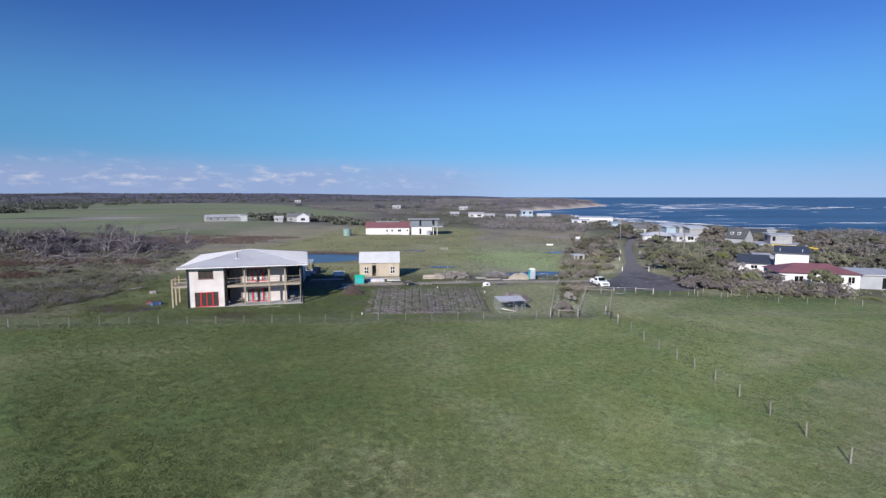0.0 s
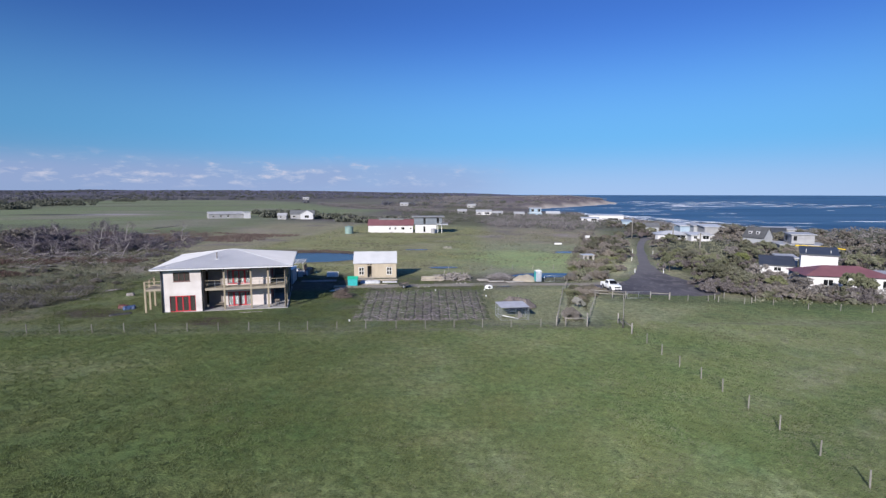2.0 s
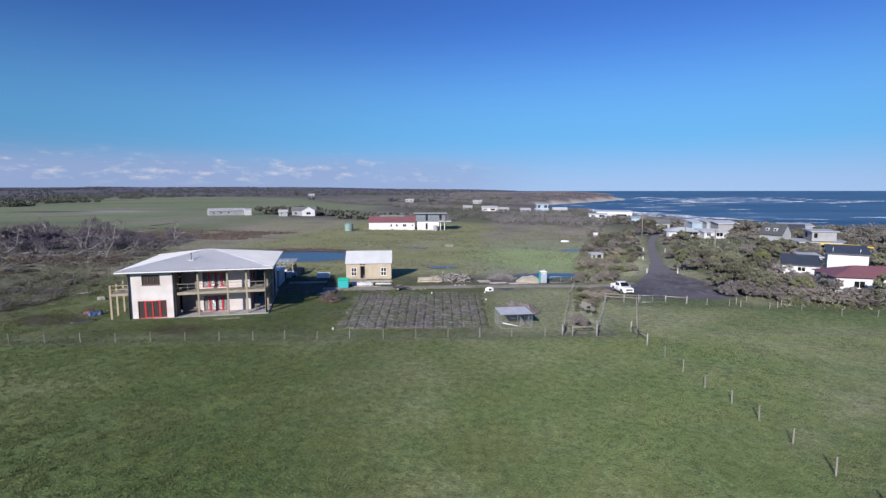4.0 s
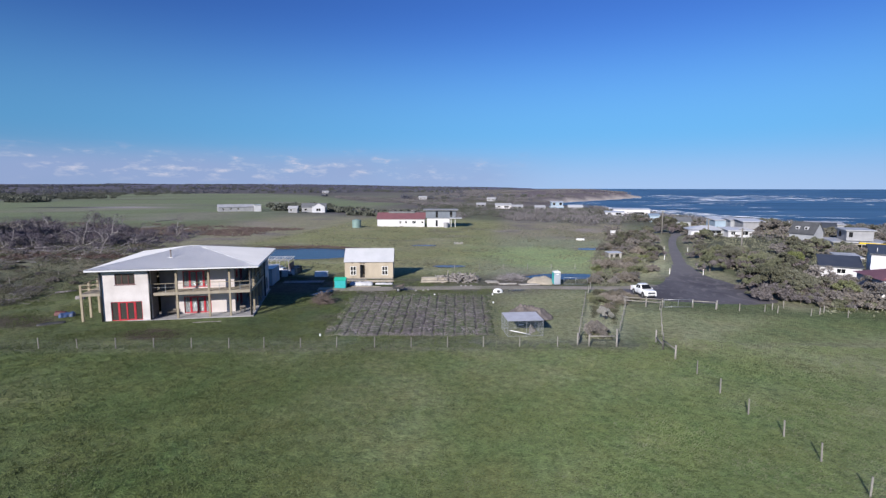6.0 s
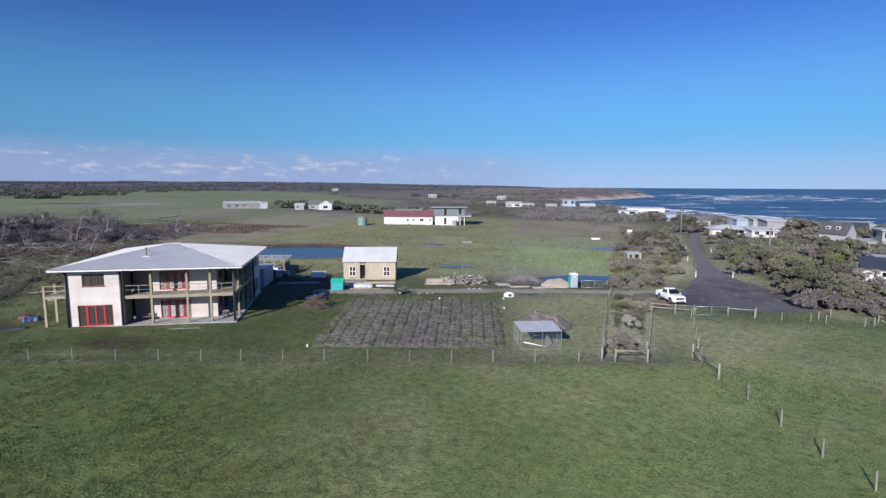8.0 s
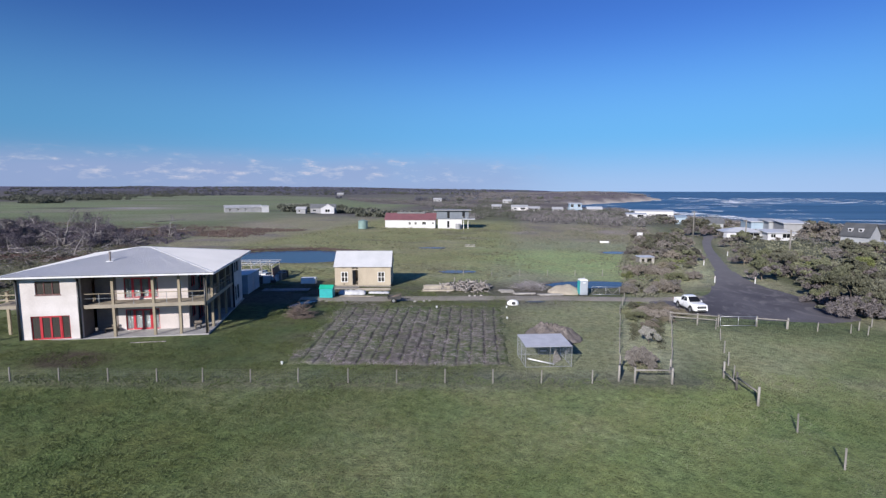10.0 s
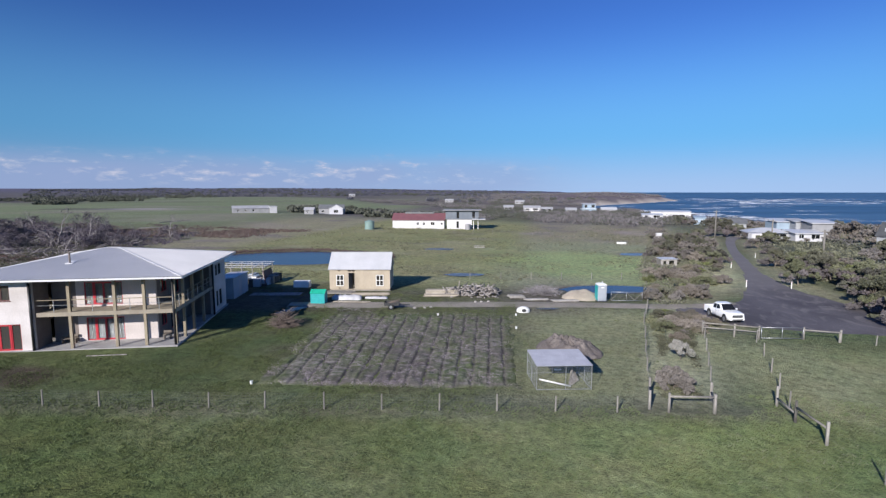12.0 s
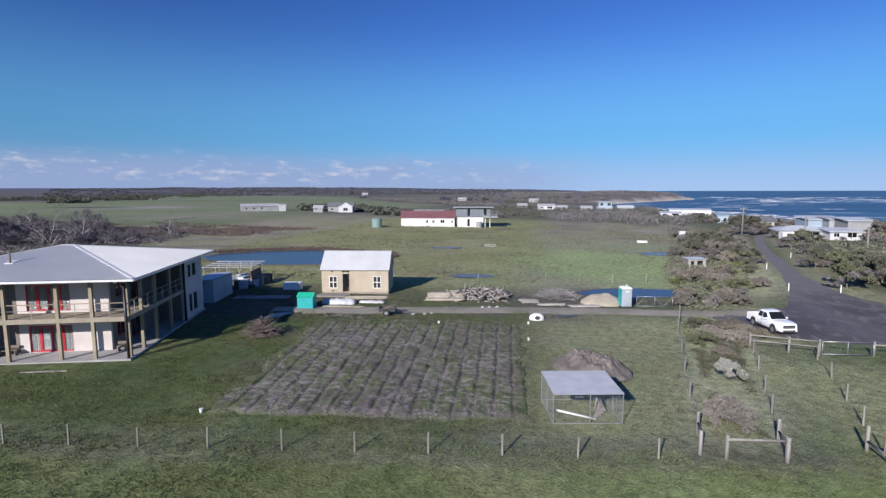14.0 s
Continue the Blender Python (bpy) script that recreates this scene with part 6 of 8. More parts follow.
for s in (-1, 1):
    for x0, x1, t0, t1 in ((0.62, -0.18, 0.28, -0.16), (-0.26, -0.88, -0.24, -0.74)):
        bm = bmesh.new()
        q = [bm.verts.new(p) for p in ((x0, s * 0.80, 1.17), (x1, s * 0.80, 1.17), (t1, s * 0.70, 1.62), (t0, s * 0.70, 1.62))]
        r = [bm.verts.new(v.co + Vector((0, s * 0.03, 0.0))) for v in q]
        bm.faces.new(q), bm.faces.new(r)
        for i in range(4):
            bm.faces.new((q[i], q[(i + 1) % 4], r[(i + 1) % 4], r[i]))
        part("side_window", bm, "carglass", ute)
    part("mirror", cube(0.62, 0.80, s * 0.95, s * 1.12, 1.12, 1.28) if s > 0 else cube(0.62, 0.80, -1.12, -0.95, 1.12, 1.28), "carwhite", ute, bevel=0.02)
    part("headlight", lump(bmesh.new(), (2.46, s * 0.70, 0.88), 0.18, 0.5, 0.0, 2), "lamp", ute, "clear headlight", True)
    part("tail_light", cube(-2.675, -2.655, s * 0.88 - 0.07, s * 0.88 + 0.03, 0.75, 1.05) if s > 0 else cube(-2.675, -2.655, -0.91, -0.81, 0.75, 1.05), "red", ute, "red tail light")
    for x in (1.6, -1.5):
        wh = part("wheel", tube(bmesh.new(), (x, s * 0.70, 0.37), (x, s * 0.94, 0.37), 0.38, n=26), "rubber", ute, bevel=0.03)
        part("rim", tube(bmesh.new(), (x, s * 0.80, 0.37), (x, s * 0.955, 0.37), 0.23, n=18), "steel", wh)
part("grille", cube(2.50, 2.675, -0.58, 0.58, 0.66, 0.94), "dark", ute, "dark grille", bevel=0.02)
part("grille_bar", cube(2.60, 2.69, -0.50, 0.50, 0.78, 0.82), "steel", ute, "bright grille bar")
part("intake", cube(2.60, 2.71, -0.60, 0.60, 0.40, 0.52), "dark", ute, "dark bumper intake")
part("roof_line", cube(-0.75, 0.15, -0.62, 0.62, 1.762, 1.772), "carwhite", ute)
for s in (-1, 1):
    for x in (1.6, -1.5):
        part("wheel_arch", tube(bmesh.new(), (x, s * 0.80, 0.42), (x, s * 0.932, 0.42), 0.47, n=24), "dark", ute, "dark wheel arch")
    part("sill", cube(-0.95, 1.1, min(s * 0.90, s * 0.95), max(s * 0.90, s * 0.95), 0.33, 0.42), "dark", ute)
    part("door_gap", cube(-0.225, -0.205, min(s * 0.90, s * 0.931), max(s * 0.90, s * 0.931), 0.45, 1.05), "dark", ute)
    part("door_handle", cube(-0.10, 0.06, min(s * 0.92, s * 0.95), max(s * 0.92, s * 0.95), 0.93, 0.97), "dark", ute)
part("bumper", cube(2.45, 2.70, -0.84, 0.84, 0.36, 0.58), "carwhite", ute, bevel=0.05)
part("rear_bumper", cube(-2.78, -2.66, -0.85, 0.85, 0.42, 0.56), "steel", ute, bevel=0.02)
part("aerial", tube(bmesh.new(), (1.05, 0.78, 1.1), (0.95, 0.78, 1.9), 0.008, n=5), "dark", ute)

# white edge markers along the lane
mk = thing("marker_post", pose(28.3, 113.0, gz(28.3, 113)), "white roadside marker post", "marker post", "marker posts")
part("blade", cube(-0.06, 0.06, -0.02, 0.02, -0.2, 1.05), "white", mk, bevel=0.008)
part("reflector", cube(-0.035, 0.035, -0.026, -0.021, 0.85, 0.95), "red", mk, "red reflector")
for x, y in ((34.3, 113.2), (33.0, 133.0), (38.2, 151.7), (43.6, 150.5)):
    copy_thing(mk, pose(x, y, gz(x, y)))

# ---- plants ----
def leaf_cloud(centres, radii, per, size, rs, flat=0.75, long=1.7):
    """Leaves as small folded quads round each centre."""
    k = len(centres) * per
    c = np.repeat(np.array(centres), per, 0)
    r = np.repeat(np.array(radii), per)[:, None]
    d = rs.normal(size=(k, 3))
    d /= np.linalg.norm(d, axis=1, keepdims=True)
    p = c + d * r * (rs.uniform(0.35, 1.0, (k, 1)) ** 0.6) * np.array([1, 1, flat])
    a = rs.normal(size=(k, 3)) + d * 0.6
    a /= np.linalg.norm(a, axis=1, keepdims=True)
    b = np.cross(a, rs.normal(size=(k, 3)))
    b /= np.linalg.norm(b, axis=1, keepdims=True)
    s = size * rs.uniform(0.6, 1.4, (k, 1))
    a, b = a * s * long / 2, b * s / 2
    v = np.stack([p - a, p + b, p + a, p - b], 1).reshape(-1, 3)
    return v, np.arange(4 * k).reshape(-1, 4)


def leaf_mesh(name, v, f, material):
    me = bpy.data.meshes.new(name)
    me.from_pydata(v.tolist(), [], f.tolist())
    me.materials.append(M[material])
    return me


def tree_model(name, seed, w, h, trunk_h, n, per, leaf, material, label, category, group, lean=0.5, bark="bark", slim=2.7, skirt=0.50):
    """A wind-shaped tree: leaning trunk, limbs to each bough, leaves in clumps with gaps between."""
    rs, k = np.random.RandomState(seed), random.Random(seed)
    centres, radii = [], []
    sub = 7
    for i in range(max(7, n // 5)):      # boughs: rounded masses with shaded gaps between them
        t, d = k.uniform(0, 6.283), math.sqrt(k.random())
        rb = w * k.uniform(0.24, 0.40)
        x, y = w * d * math.cos(t) * 0.80, w * d * math.sin(t) * 0.80
        top = h * (1 - skirt * d ** 2.2) * k.uniform(0.80, 1.0)
        z = max(trunk_h * 0.8 + rb * 0.3, top - rb * 0.8)
        for _ in range(sub):
            q = Vector((k.gauss(0, 1), k.gauss(0, 1), k.gauss(0.35, 0.8))).normalized() * rb * 0.72
            zz = max(0.12 * rb, z + q.z * 0.8)
            centres.append((x + q.x + lean * (zz / h), y + q.y, zz))
            radii.append(k.uniform(0.30, 0.52) * rb)
    per = max(10, int(n * per / len(centres)))
    n = len(centres)
    t = thing(name, Matrix(), label, category, group)
    under = [name == "tree" and material != "leaf_grey" and c[2] < h * k.uniform(0.26, 0.62) for c in centres]      # bare grey wood below the green
    for title, pick, amount, size, long, m in (("crown", False, per, leaf * 0.80, slim, material), ("twig_growth", True, int(per * 0.62), leaf * 0.62, 5.0, "leaf_under")):
        some = [i for i in range(n) if under[i] == pick]
        if some:
            v, f = leaf_cloud([centres[i] for i in some], [radii[i] * (1.12 if pick else 1.0) for i in some], amount, size, rs, 0.75, long)
            v[:, 2] = np.maximum(v[:, 2], 0.02)
            new(title, leaf_mesh(title, v, f, m)).parent = t
    bm = bmesh.new()
    base = Vector((0, 0, -0.2))
    fork = Vector((lean * 0.3, 0, max(0.25, trunk_h * 0.7)))
    tube(bm, base, fork, 0.045 * h * 0.55, 0.03 * h * 0.55, 7)
    for c, r in list(zip(centres, radii))[:: max(1, n // 14)]:
        q = Vector(c)
        mid = fork.lerp(q, 0.5) + Vector((k.gauss(0, 0.15), k.gauss(0, 0.15), 0.1 * h * k.random()))
        tube(bm, fork, mid, 0.018 * h * 0.6, 0.012 * h * 0.6, 5), tube(bm, mid, q, 0.012 * h * 0.6, 0.004 * h, 4)
    part("trunk", bm, bark, t)
    return t


def plant(model, x, y, s=1.0, turn=0.0, tall=1.0):
    m = pose(x, y, gz(x, y) - 0.03, 0, 0, turn) @ Matrix.Diagonal((s, s, s * tall, 1))
    t = copy_thing(model, Matrix())
    t.matrix_world = m
    return t


models = dict(
    teatree=tree_model("tree", 11, 3.0, 4.6, 1.2, 75, 260, 0.112, "leaf_olive", "wind-shaped olive coastal tea tree", "tree", "coastal trees", 0.7),
    teatree2=tree_model("tree", 12, 2.6, 4.0, 0.8, 70, 260, 0.108, "leaf_dark", "dark dense coastal tea tree", "tree", "coastal trees", 0.5, skirt=0.78),
    green=tree_model("tree", 13, 2.4, 3.4, 0.5, 70, 240, 0.108, "leaf_green", "rounded bright green coastal wattle", "tree", "coastal trees", 0.3, skirt=0.72),
    bare=tree_model("tree", 14, 2.8, 4.2, 0.9, 50, 60, 0.15, "leaf_grey", "grey half-bare coastal tree", "tree", "coastal trees", 0.6),
    fartree=tree_model("tree", 21, 3.0, 4.4, 1.0, 66, 150, 0.135, "leaf_olive", "wind-shaped olive coastal tree", "tree", "coastal trees", 0.6),
    fardark=tree_model("tree", 22, 2.7, 4.0, 0.8, 66, 150, 0.13, "leaf_dark", "dark dense coastal tree", "tree", "coastal trees", 0.5, skirt=0.75),
    fargrey=tree_model("tree", 23, 2.8, 4.2, 0.9, 56, 70, 0.15, "leaf_grey", "grey half-bare coastal tree", "tree", "coastal trees", 0.6),
    heath=tree_model("shrub", 15, 1.5, 1.5, 0.1, 44, 190, 0.068, "leaf_brown", "dry grey-brown heath shrub", "shrub", "heath shrubs", 0.1),
    olive=tree_model("shrub", 16, 1.6, 1.7, 0.1, 44, 190, 0.072, "leaf_olive", "low olive-green coastal shrub", "shrub", "heath shrubs", 0.15),
    silver=tree_model("shrub", 17, 1.2, 1.4, 0.1, 30, 70, 0.09, "leaf_grey", "pale silver-grey coastal shrub", "shrub", "heath shrubs", 0.1),
    dome=tree_model("shrub", 31, 1.35, 1.7, 0.1, 80, 180, 0.085, "leaf_dome", "dense domed grey-brown heath shrub", "shrub", "heath shrubs", 0.05),
    pale=tree_model("shrub", 32, 0.95, 1.9, 0.2, 110, 60, 0.09, "leaf_pale", "upright shrub with pale silvery flower heads", "shrub", "heath shrubs", 0.05),
    fresh=tree_model("shrub", 18, 1.3, 1.0, 0.05, 28, 70, 0.11, "leaf_green", "low bright green coastal shrub", "shrub", "heath shrubs", 0.1),
)
for n, m in enumerate(models.values()):      # the first of each kind stands in the scrub itself
    x, y = ((43.0, 108.5), (44, 112), (47, 93.5), (50.4, 105.6), (50, 137), (72, 133), (76, 142), (17.5, 104), (18.5, 110), (16.0, 100.8), (8.1, 69.7), (10.2, 76.4), (20.5, 106.5))[n]
    m.matrix_world = pose(x, y, gz(x, y) - 0.03, 0, 0, n * 47)

k = random.Random(21)
# the overgrown strip
for kind, x, y, s, tall in (("dome", 11.6, 82.6, 0.7, 0.6), ("silver", 12.6, 84.6, 0.5, 0.8), ("olive", 10.9, 85.6, 0.8, 0.9),
                            ("dome", 13.4, 86.6, 0.85, 0.75), ("dome", 12.2, 88.2, 0.85, 0.7), ("fresh", 10.6, 88.6, 0.9, 0.9), ("heath", 14.0, 88.9, 0.9, 0.95), ("olive", 12.2, 90.8, 0.9, 0.8), ("fresh", 12.6, 93.0, 0.9, 0.6),
                            ("heath", 15.0, 91.6, 0.8, 0.9), ("heath", 12.6, 100.2, 0.9, 1.0), ("silver", 13.3, 102.2, 1.0, 1.0), ("dome", 14.6, 87.6, 0.8, 0.7), ("heath", 16.3, 88.6, 0.75, 0.9), ("dome", 15.6, 90.0, 0.7, 0.8), ("heath", 13.4, 89.9, 0.9, 0.9), ("olive", 11.2, 87.0, 0.8, 0.75), ("heath", 14.2, 85.4, 0.6, 0.8), ("olive", 9.8, 83.0, 0.4, 0.7)):
    plant(models[kind], x, y, s, k.uniform(0, 360), tall)
# scrub between the paddock and the lane
for i in range(105):
    y = k.uniform(100, 204)
    lo = float(np.interp(y, (100, 126, 140, 180, 204), (13.5, 16.5, 20, 29, 33)))
    hi = float(np.interp(y, (100, 106, 116, 130, 167, 204), (17.0, 22.2, 26.4, 30.6, 40, 50)))
    x = k.uniform(lo, hi)
    big = y > 138 and k.random() < 0.5
    kind = k.choice(["fardark", "fartree", "fargrey"]) if big else k.choice(["heath", "dome", "olive", "heath", "silver", "dome", "fresh"])
    plant(models[kind], x, y, k.uniform(0.55, 0.8) if big else k.uniform(0.75, 1.35), k.uniform(0, 360), k.uniform(0.75, 1.05))
# trees on the seaward side of the lane
BY_CIRCLE = (("olive", 34.6, 94.2, 0.9, 0.8), ("teatree2", 36.6, 92.6, 1.25, 1.12), ("teatree2", 39.8, 91.6, 1.0, 0.9), ("teatree", 41.0, 94.0, 1.05, 0.9), ("teatree2", 38.8, 97.6, 1.1, 1.0), ("green", 36.6, 99.5, 0.9, 0.8), ("teatree2", 41.5, 98.5, 1.15, 0.95), ("teatree2", 45.0, 97.0, 1.05, 0.8), ("green", 40.2, 101.5, 0.9, 0.9), ("teatree", 36.9, 117.0, 1.0, 1.0), ("teatree2", 41.6, 136.5, 1.0, 0.95), ("green", 53.0, 121.5, 1.3, 1.05), ("teatree", 51.0, 117.5, 1.05, 0.95), ("teatree2", 50.2, 110.2, 0.95, 0.85), ("bare", 52.4, 107.2, 0.8, 0.75), ("teatree", 44.2, 116.0, 1.05, 0.95), ("teatree2", 43.0, 122.0, 1.1, 1.0), ("green", 46.5, 120.5, 1.0, 0.95), ("teatree2", 47.5, 112.0, 0.9, 0.7), ("teatree", 44.5, 127.5, 1.0, 0.9))
BY_HOUSES = (("teatree2", 47.0, 131.0, 1.0, 1.0), ("bare", 49.5, 95.2, 0.8, 0.6), ("bare", 53.0, 92.0, 0.8, 0.55), ("bare", 50.5, 89.8, 0.8, 0.7), ("bare", 55.0, 89.0, 0.8, 0.55), ("teatree2", 54.0, 88.2, 0.8, 0.6), ("green", 57.7, 89.7, 1.5, 0.95), ("teatree2", 58.5, 87.0, 0.6, 0.7), ("bare", 47.2, 89.2, 0.8, 0.7), ("teatree2", 49.5, 101.0, 0.75, 0.7), ("olive", 51.0, 108.0, 1.1, 0.95), ("teatree2", 48.0, 106.0, 0.75, 0.6), ("silver", 55.0, 104.5, 0.9, 0.8))
for kind, x, y, s, tall in BY_CIRCLE + BY_HOUSES:
    plant(models[kind], x, y, s, k.uniform(0, 360), tall)
for x, y, s in ((50.8, 102.0, 0.85), (53.2, 101.0, 0.95), (49.0, 98.2, 0.85), (46.8, 93.6, 0.8), (52.0, 95.4, 0.9)):
    plant(models["bare"], x, y, s, k.uniform(0, 360), 0.85)
for i in range(21):      # the tangled hedge of brush before the houses
    x = 43.0 + i * 0.85 + k.uniform(-0.3, 0.3)
    y = 89.4 - 0.05 * (x - 43) + k.uniform(-1.2, 1.6)
    kind = ("bare", "olive", "bare", "heath")[i % 4]
    plant(models[kind], x, y, k.uniform(0.52, 0.68) if kind == "bare" else k.uniform(0.85, 1.15), k.uniform(0, 360), k.uniform(0.8, 1.1))
for i in range(30):
    x = k.uniform(39, 84)
    y = 86.0 - 0.09 * (x - 39) + k.uniform(0, 4.0)
    if not (58 < x < 82 and y > 85.5):
        plant(models[k.choice(["olive", "fresh", "fresh", "olive", "heath"])], x, y, k.uniform(0.6, 1.1), k.uniform(0, 360), k.uniform(0.6, 1.0))


def clear(x, y, r=8.0):
    return all(math.hypot(x - a, y - b) > r for a, b in ((61, 98), (70, 97), (78, 97), (62, 111), (56, 113), (92, 165), (86, 172), (73, 198), (74, 218), (82, 207), (66, 204), (67, 231), (116, 228), (73, 295), (67, 208), (80, 440), (68, 424), (72, 122), (66, 127), (98, 166)))


for i in range(150):
    y = k.uniform(104, 300)
    lo = float(np.interp(y, (104, 120, 133, 167, 204, 300), (39, 40.5, 43.5, 50.5, 64, 60)))
    x = lo + (k.random() ** 1.3) * float(np.interp(y, (104, 300), (95, 70)))
    if clear(x, y, 7.5):
        plant(models[k.choice(["fartree", "fardark", "fardark", "fargrey", "fargrey", "fartree"])], x, y, k.uniform(0.75, 1.2), k.uniform(0, 360), k.uniform(0.6, 0.95))
for x, y, s in ((85, 195, 1.7), (90.5, 178, 1.35), (90, 150, 1.1), (52, 208, 1.6), (55.6, 207, 1.5), (108, 165, 1.3), (98, 140, 1.3), (88, 190, 1.3), (96, 183, 1.35), (101, 170, 1.3)):
    plant(models["fargrey" if s in (1.7, 1.3) else "fardark"], x, y, s, k.uniform(0, 360), 1.0)

for kind, x, y, s in (("fargrey", 64.0, 192.5, 0.7), ("fardark", 66.8, 190.5, 0.6), ("fargrey", 79.5, 195.0, 0.75), ("fardark", 82.0, 198.0, 0.8), ("fargrey", 58.5, 197.5, 0.7), ("fardark", 76.0, 206.0, 0.9), ("fargrey", 69.5, 208.0, 0.8),
                      ("fardark", 62.0, 210.5, 0.9), ("fargrey", 86.0, 168.0, 0.7), ("fardark", 80.5, 163.0, 0.9), ("fargrey", 77.0, 166.0, 0.9), ("fargrey", 85.0, 158.0, 0.7), ("fardark", 95.0, 156.0, 0.7), ("fargrey", 72.0, 191.5, 0.45)):
    plant(models[kind], x, y, s, k.uniform(0, 360), 0.85)

# dead scrub inland of the house
def dead_model(seed, h, spread=0.55, bulk=46):
    kk = random.Random(seed)
    bm = bmesh.new()
    ends = []

    def grow(p, d, l, r, depth):
        q = p + d * l
        mid = p.lerp(q, 0.5) + Vector((kk.gauss(0, 0.10), kk.gauss(0, 0.10), kk.gauss(0, 0.06))) * l
        n = 5 if depth > 2 else 3
        tube(bm, p, mid, r, r * 0.85, n, False), tube(bm, mid, q, r * 0.85, r * 0.6, n, False)
        if depth < 3:
            ends.append(q)
        if depth:
            for _ in range(kk.choice((2, 3, 3)) if depth > 1 else 3):
                n = (d + Vector((kk.gauss(0.15, spread), kk.gauss(0, spread), kk.gauss(-0.04, 0.4)))).normalized()
                grow(q if kk.random() < 0.7 else mid, n, l * kk.uniform(0.6, 0.85), max(0.012, r * 0.62), depth - 1)
    for _ in range(3):
        grow(Vector((kk.gauss(0, 0.3), kk.gauss(0, 0.3), -0.2)), Vector((kk.gauss(0.25, 0.5), kk.gauss(0, 0.5), 1)).normalized(), h * 0.34, h * 0.027, 4)
    for v in bm.verts:
        v.co.z = max(v.co.z, -0.2)
    t = thing("dead_tree", Matrix(), "bleached dead coastal tree with bare tangled branches", "dead tree", "dead trees")
    part("bough", bm, "dead", t)
    rs = np.random.RandomState(seed)
    c = [tuple(kk.choice(ends)) for _ in range(bulk)]
    v, f = leaf_cloud(c, [h * 0.15] * bulk, 30, 0.050, rs, 0.8, 8.0)
    o = new("fine_growth", leaf_mesh("fine_growth", v, f, "twigs"))
    o["kind"] = "stuff"
    o.parent = t
    return t


dead = [dead_model(31, 4.6), dead_model(32, 4.2), dead_model(33, 4.4, 0.7, 30)]
for m, (x, y) in zip(dead, ((-101, 128), (-112, 119), (-96, 130))):
    m.matrix_world = pose(x, y, gz(x, y))
BELT = [(-129, 124, 1.2), (-135, 136, 1.3), (-132, 128, 1.1), (-119, 117, 1.25), (-115, 120, 1.2), (-124, 121, 1.3), (-110, 127, 1.0), (-130, 126, 1.2)]
while len(BELT) < 70:      # a belt of standing dead trees, thickest along its far edge
    t = k.random()
    x, y = -89 - 62 * t + k.gauss(0, 4.5), 131 + 10 * t + k.gauss(0, 9)
    if noise.noise((x * 0.055, y * 0.075, 2)) > -0.06 and y < 158 and x < -88 - 0.2 * (y - 128) and y > 116 - 0.1 * (x + 100):
        BELT.append((x, y, k.choice((0.4, 0.55, 0.8, 1.1, 1.45)) * k.uniform(0.9, 1.1)))
for i in range(16):
    BELT.append((-126 - k.uniform(0, 42), 96 + k.uniform(0, 28), k.uniform(0.6, 1.1)))
for kind, x, y, s in (("fargrey", -131, 125, 1.6), ("fargrey", -137, 137, 1.5), ("fardark", -122, 141, 0.9), ("fardark", -105, 132, 0.55), ("fardark", -113, 122, 0.5), ("fargrey", -141, 128, 1.3), ("fardark", -135, 119, 0.6)):
    plant(models[kind], x, y, s, k.uniform(0, 360), 0.9)
for i, (x, y, s) in enumerate(BELT):
    plant(dead[i % 3], x, y, s, k.uniform(0, 360), k.uniform(0.9, 1.3))
for x, y, s in ((50.5, 88.6, 0.6), (53.5, 89.6, 0.65), (57.0, 88.4, 0.6), (60.6, 90.4, 0.4), (47.0, 91.0, 0.55), (44.8, 88.4, 0.45), (55.5, 93.2, 0.7), (59.5, 103.5, 0.7)):
    plant(dead[int(x) % 3], x, y, s, k.uniform(0, 360), 0.7)
for i in range(120):      # rough growth between the house and the dead trees
    y = k.uniform(76, 116)
    x = -63 - 0.42 * (y - 76) - 34 * k.random() ** 0.8
    if noise.noise((x * 0.09, y * 0.09, 77)) > -0.2:
        plant(models[k.choice(["heath", "olive", "dome", "heath", "silver"])], x, y, k.uniform(0.35, 0.85), k.uniform(0, 360), k.uniform(0.45, 0.8))
# fallen trunks
def fallen(x, y, l, r, turn, lift=0.5, seed=1):
    q = random.Random(seed)
    bm = tube(bmesh.new(), (-l / 2, 0, r * 0.8), (0, 0.15, r + lift * 0.3), r, r * 0.8, 7)
    tube(bm, (0, 0.15, r + lift * 0.3), (l / 2, -0.1, r + lift), r * 0.8, r * 0.35, 7)
    for _ in range(5):
        u = q.uniform(-0.1, 0.45) * l
        a = Vector((u, 0.05, r + lift * 0.5))
        b = a + Vector((q.uniform(0.2, 0.9), q.gauss(0, 0.8), q.uniform(0.1, 0.8))) * (0.24 * l)
        tube(bm, a, b, r * 0.35, r * 0.12, 5)
    solid("fallen_log", bm, "dead", "bleached fallen trunk lying in the heath", "log", pose(x, y, gz(x, y), 0, 0, turn), "fallen trunks")


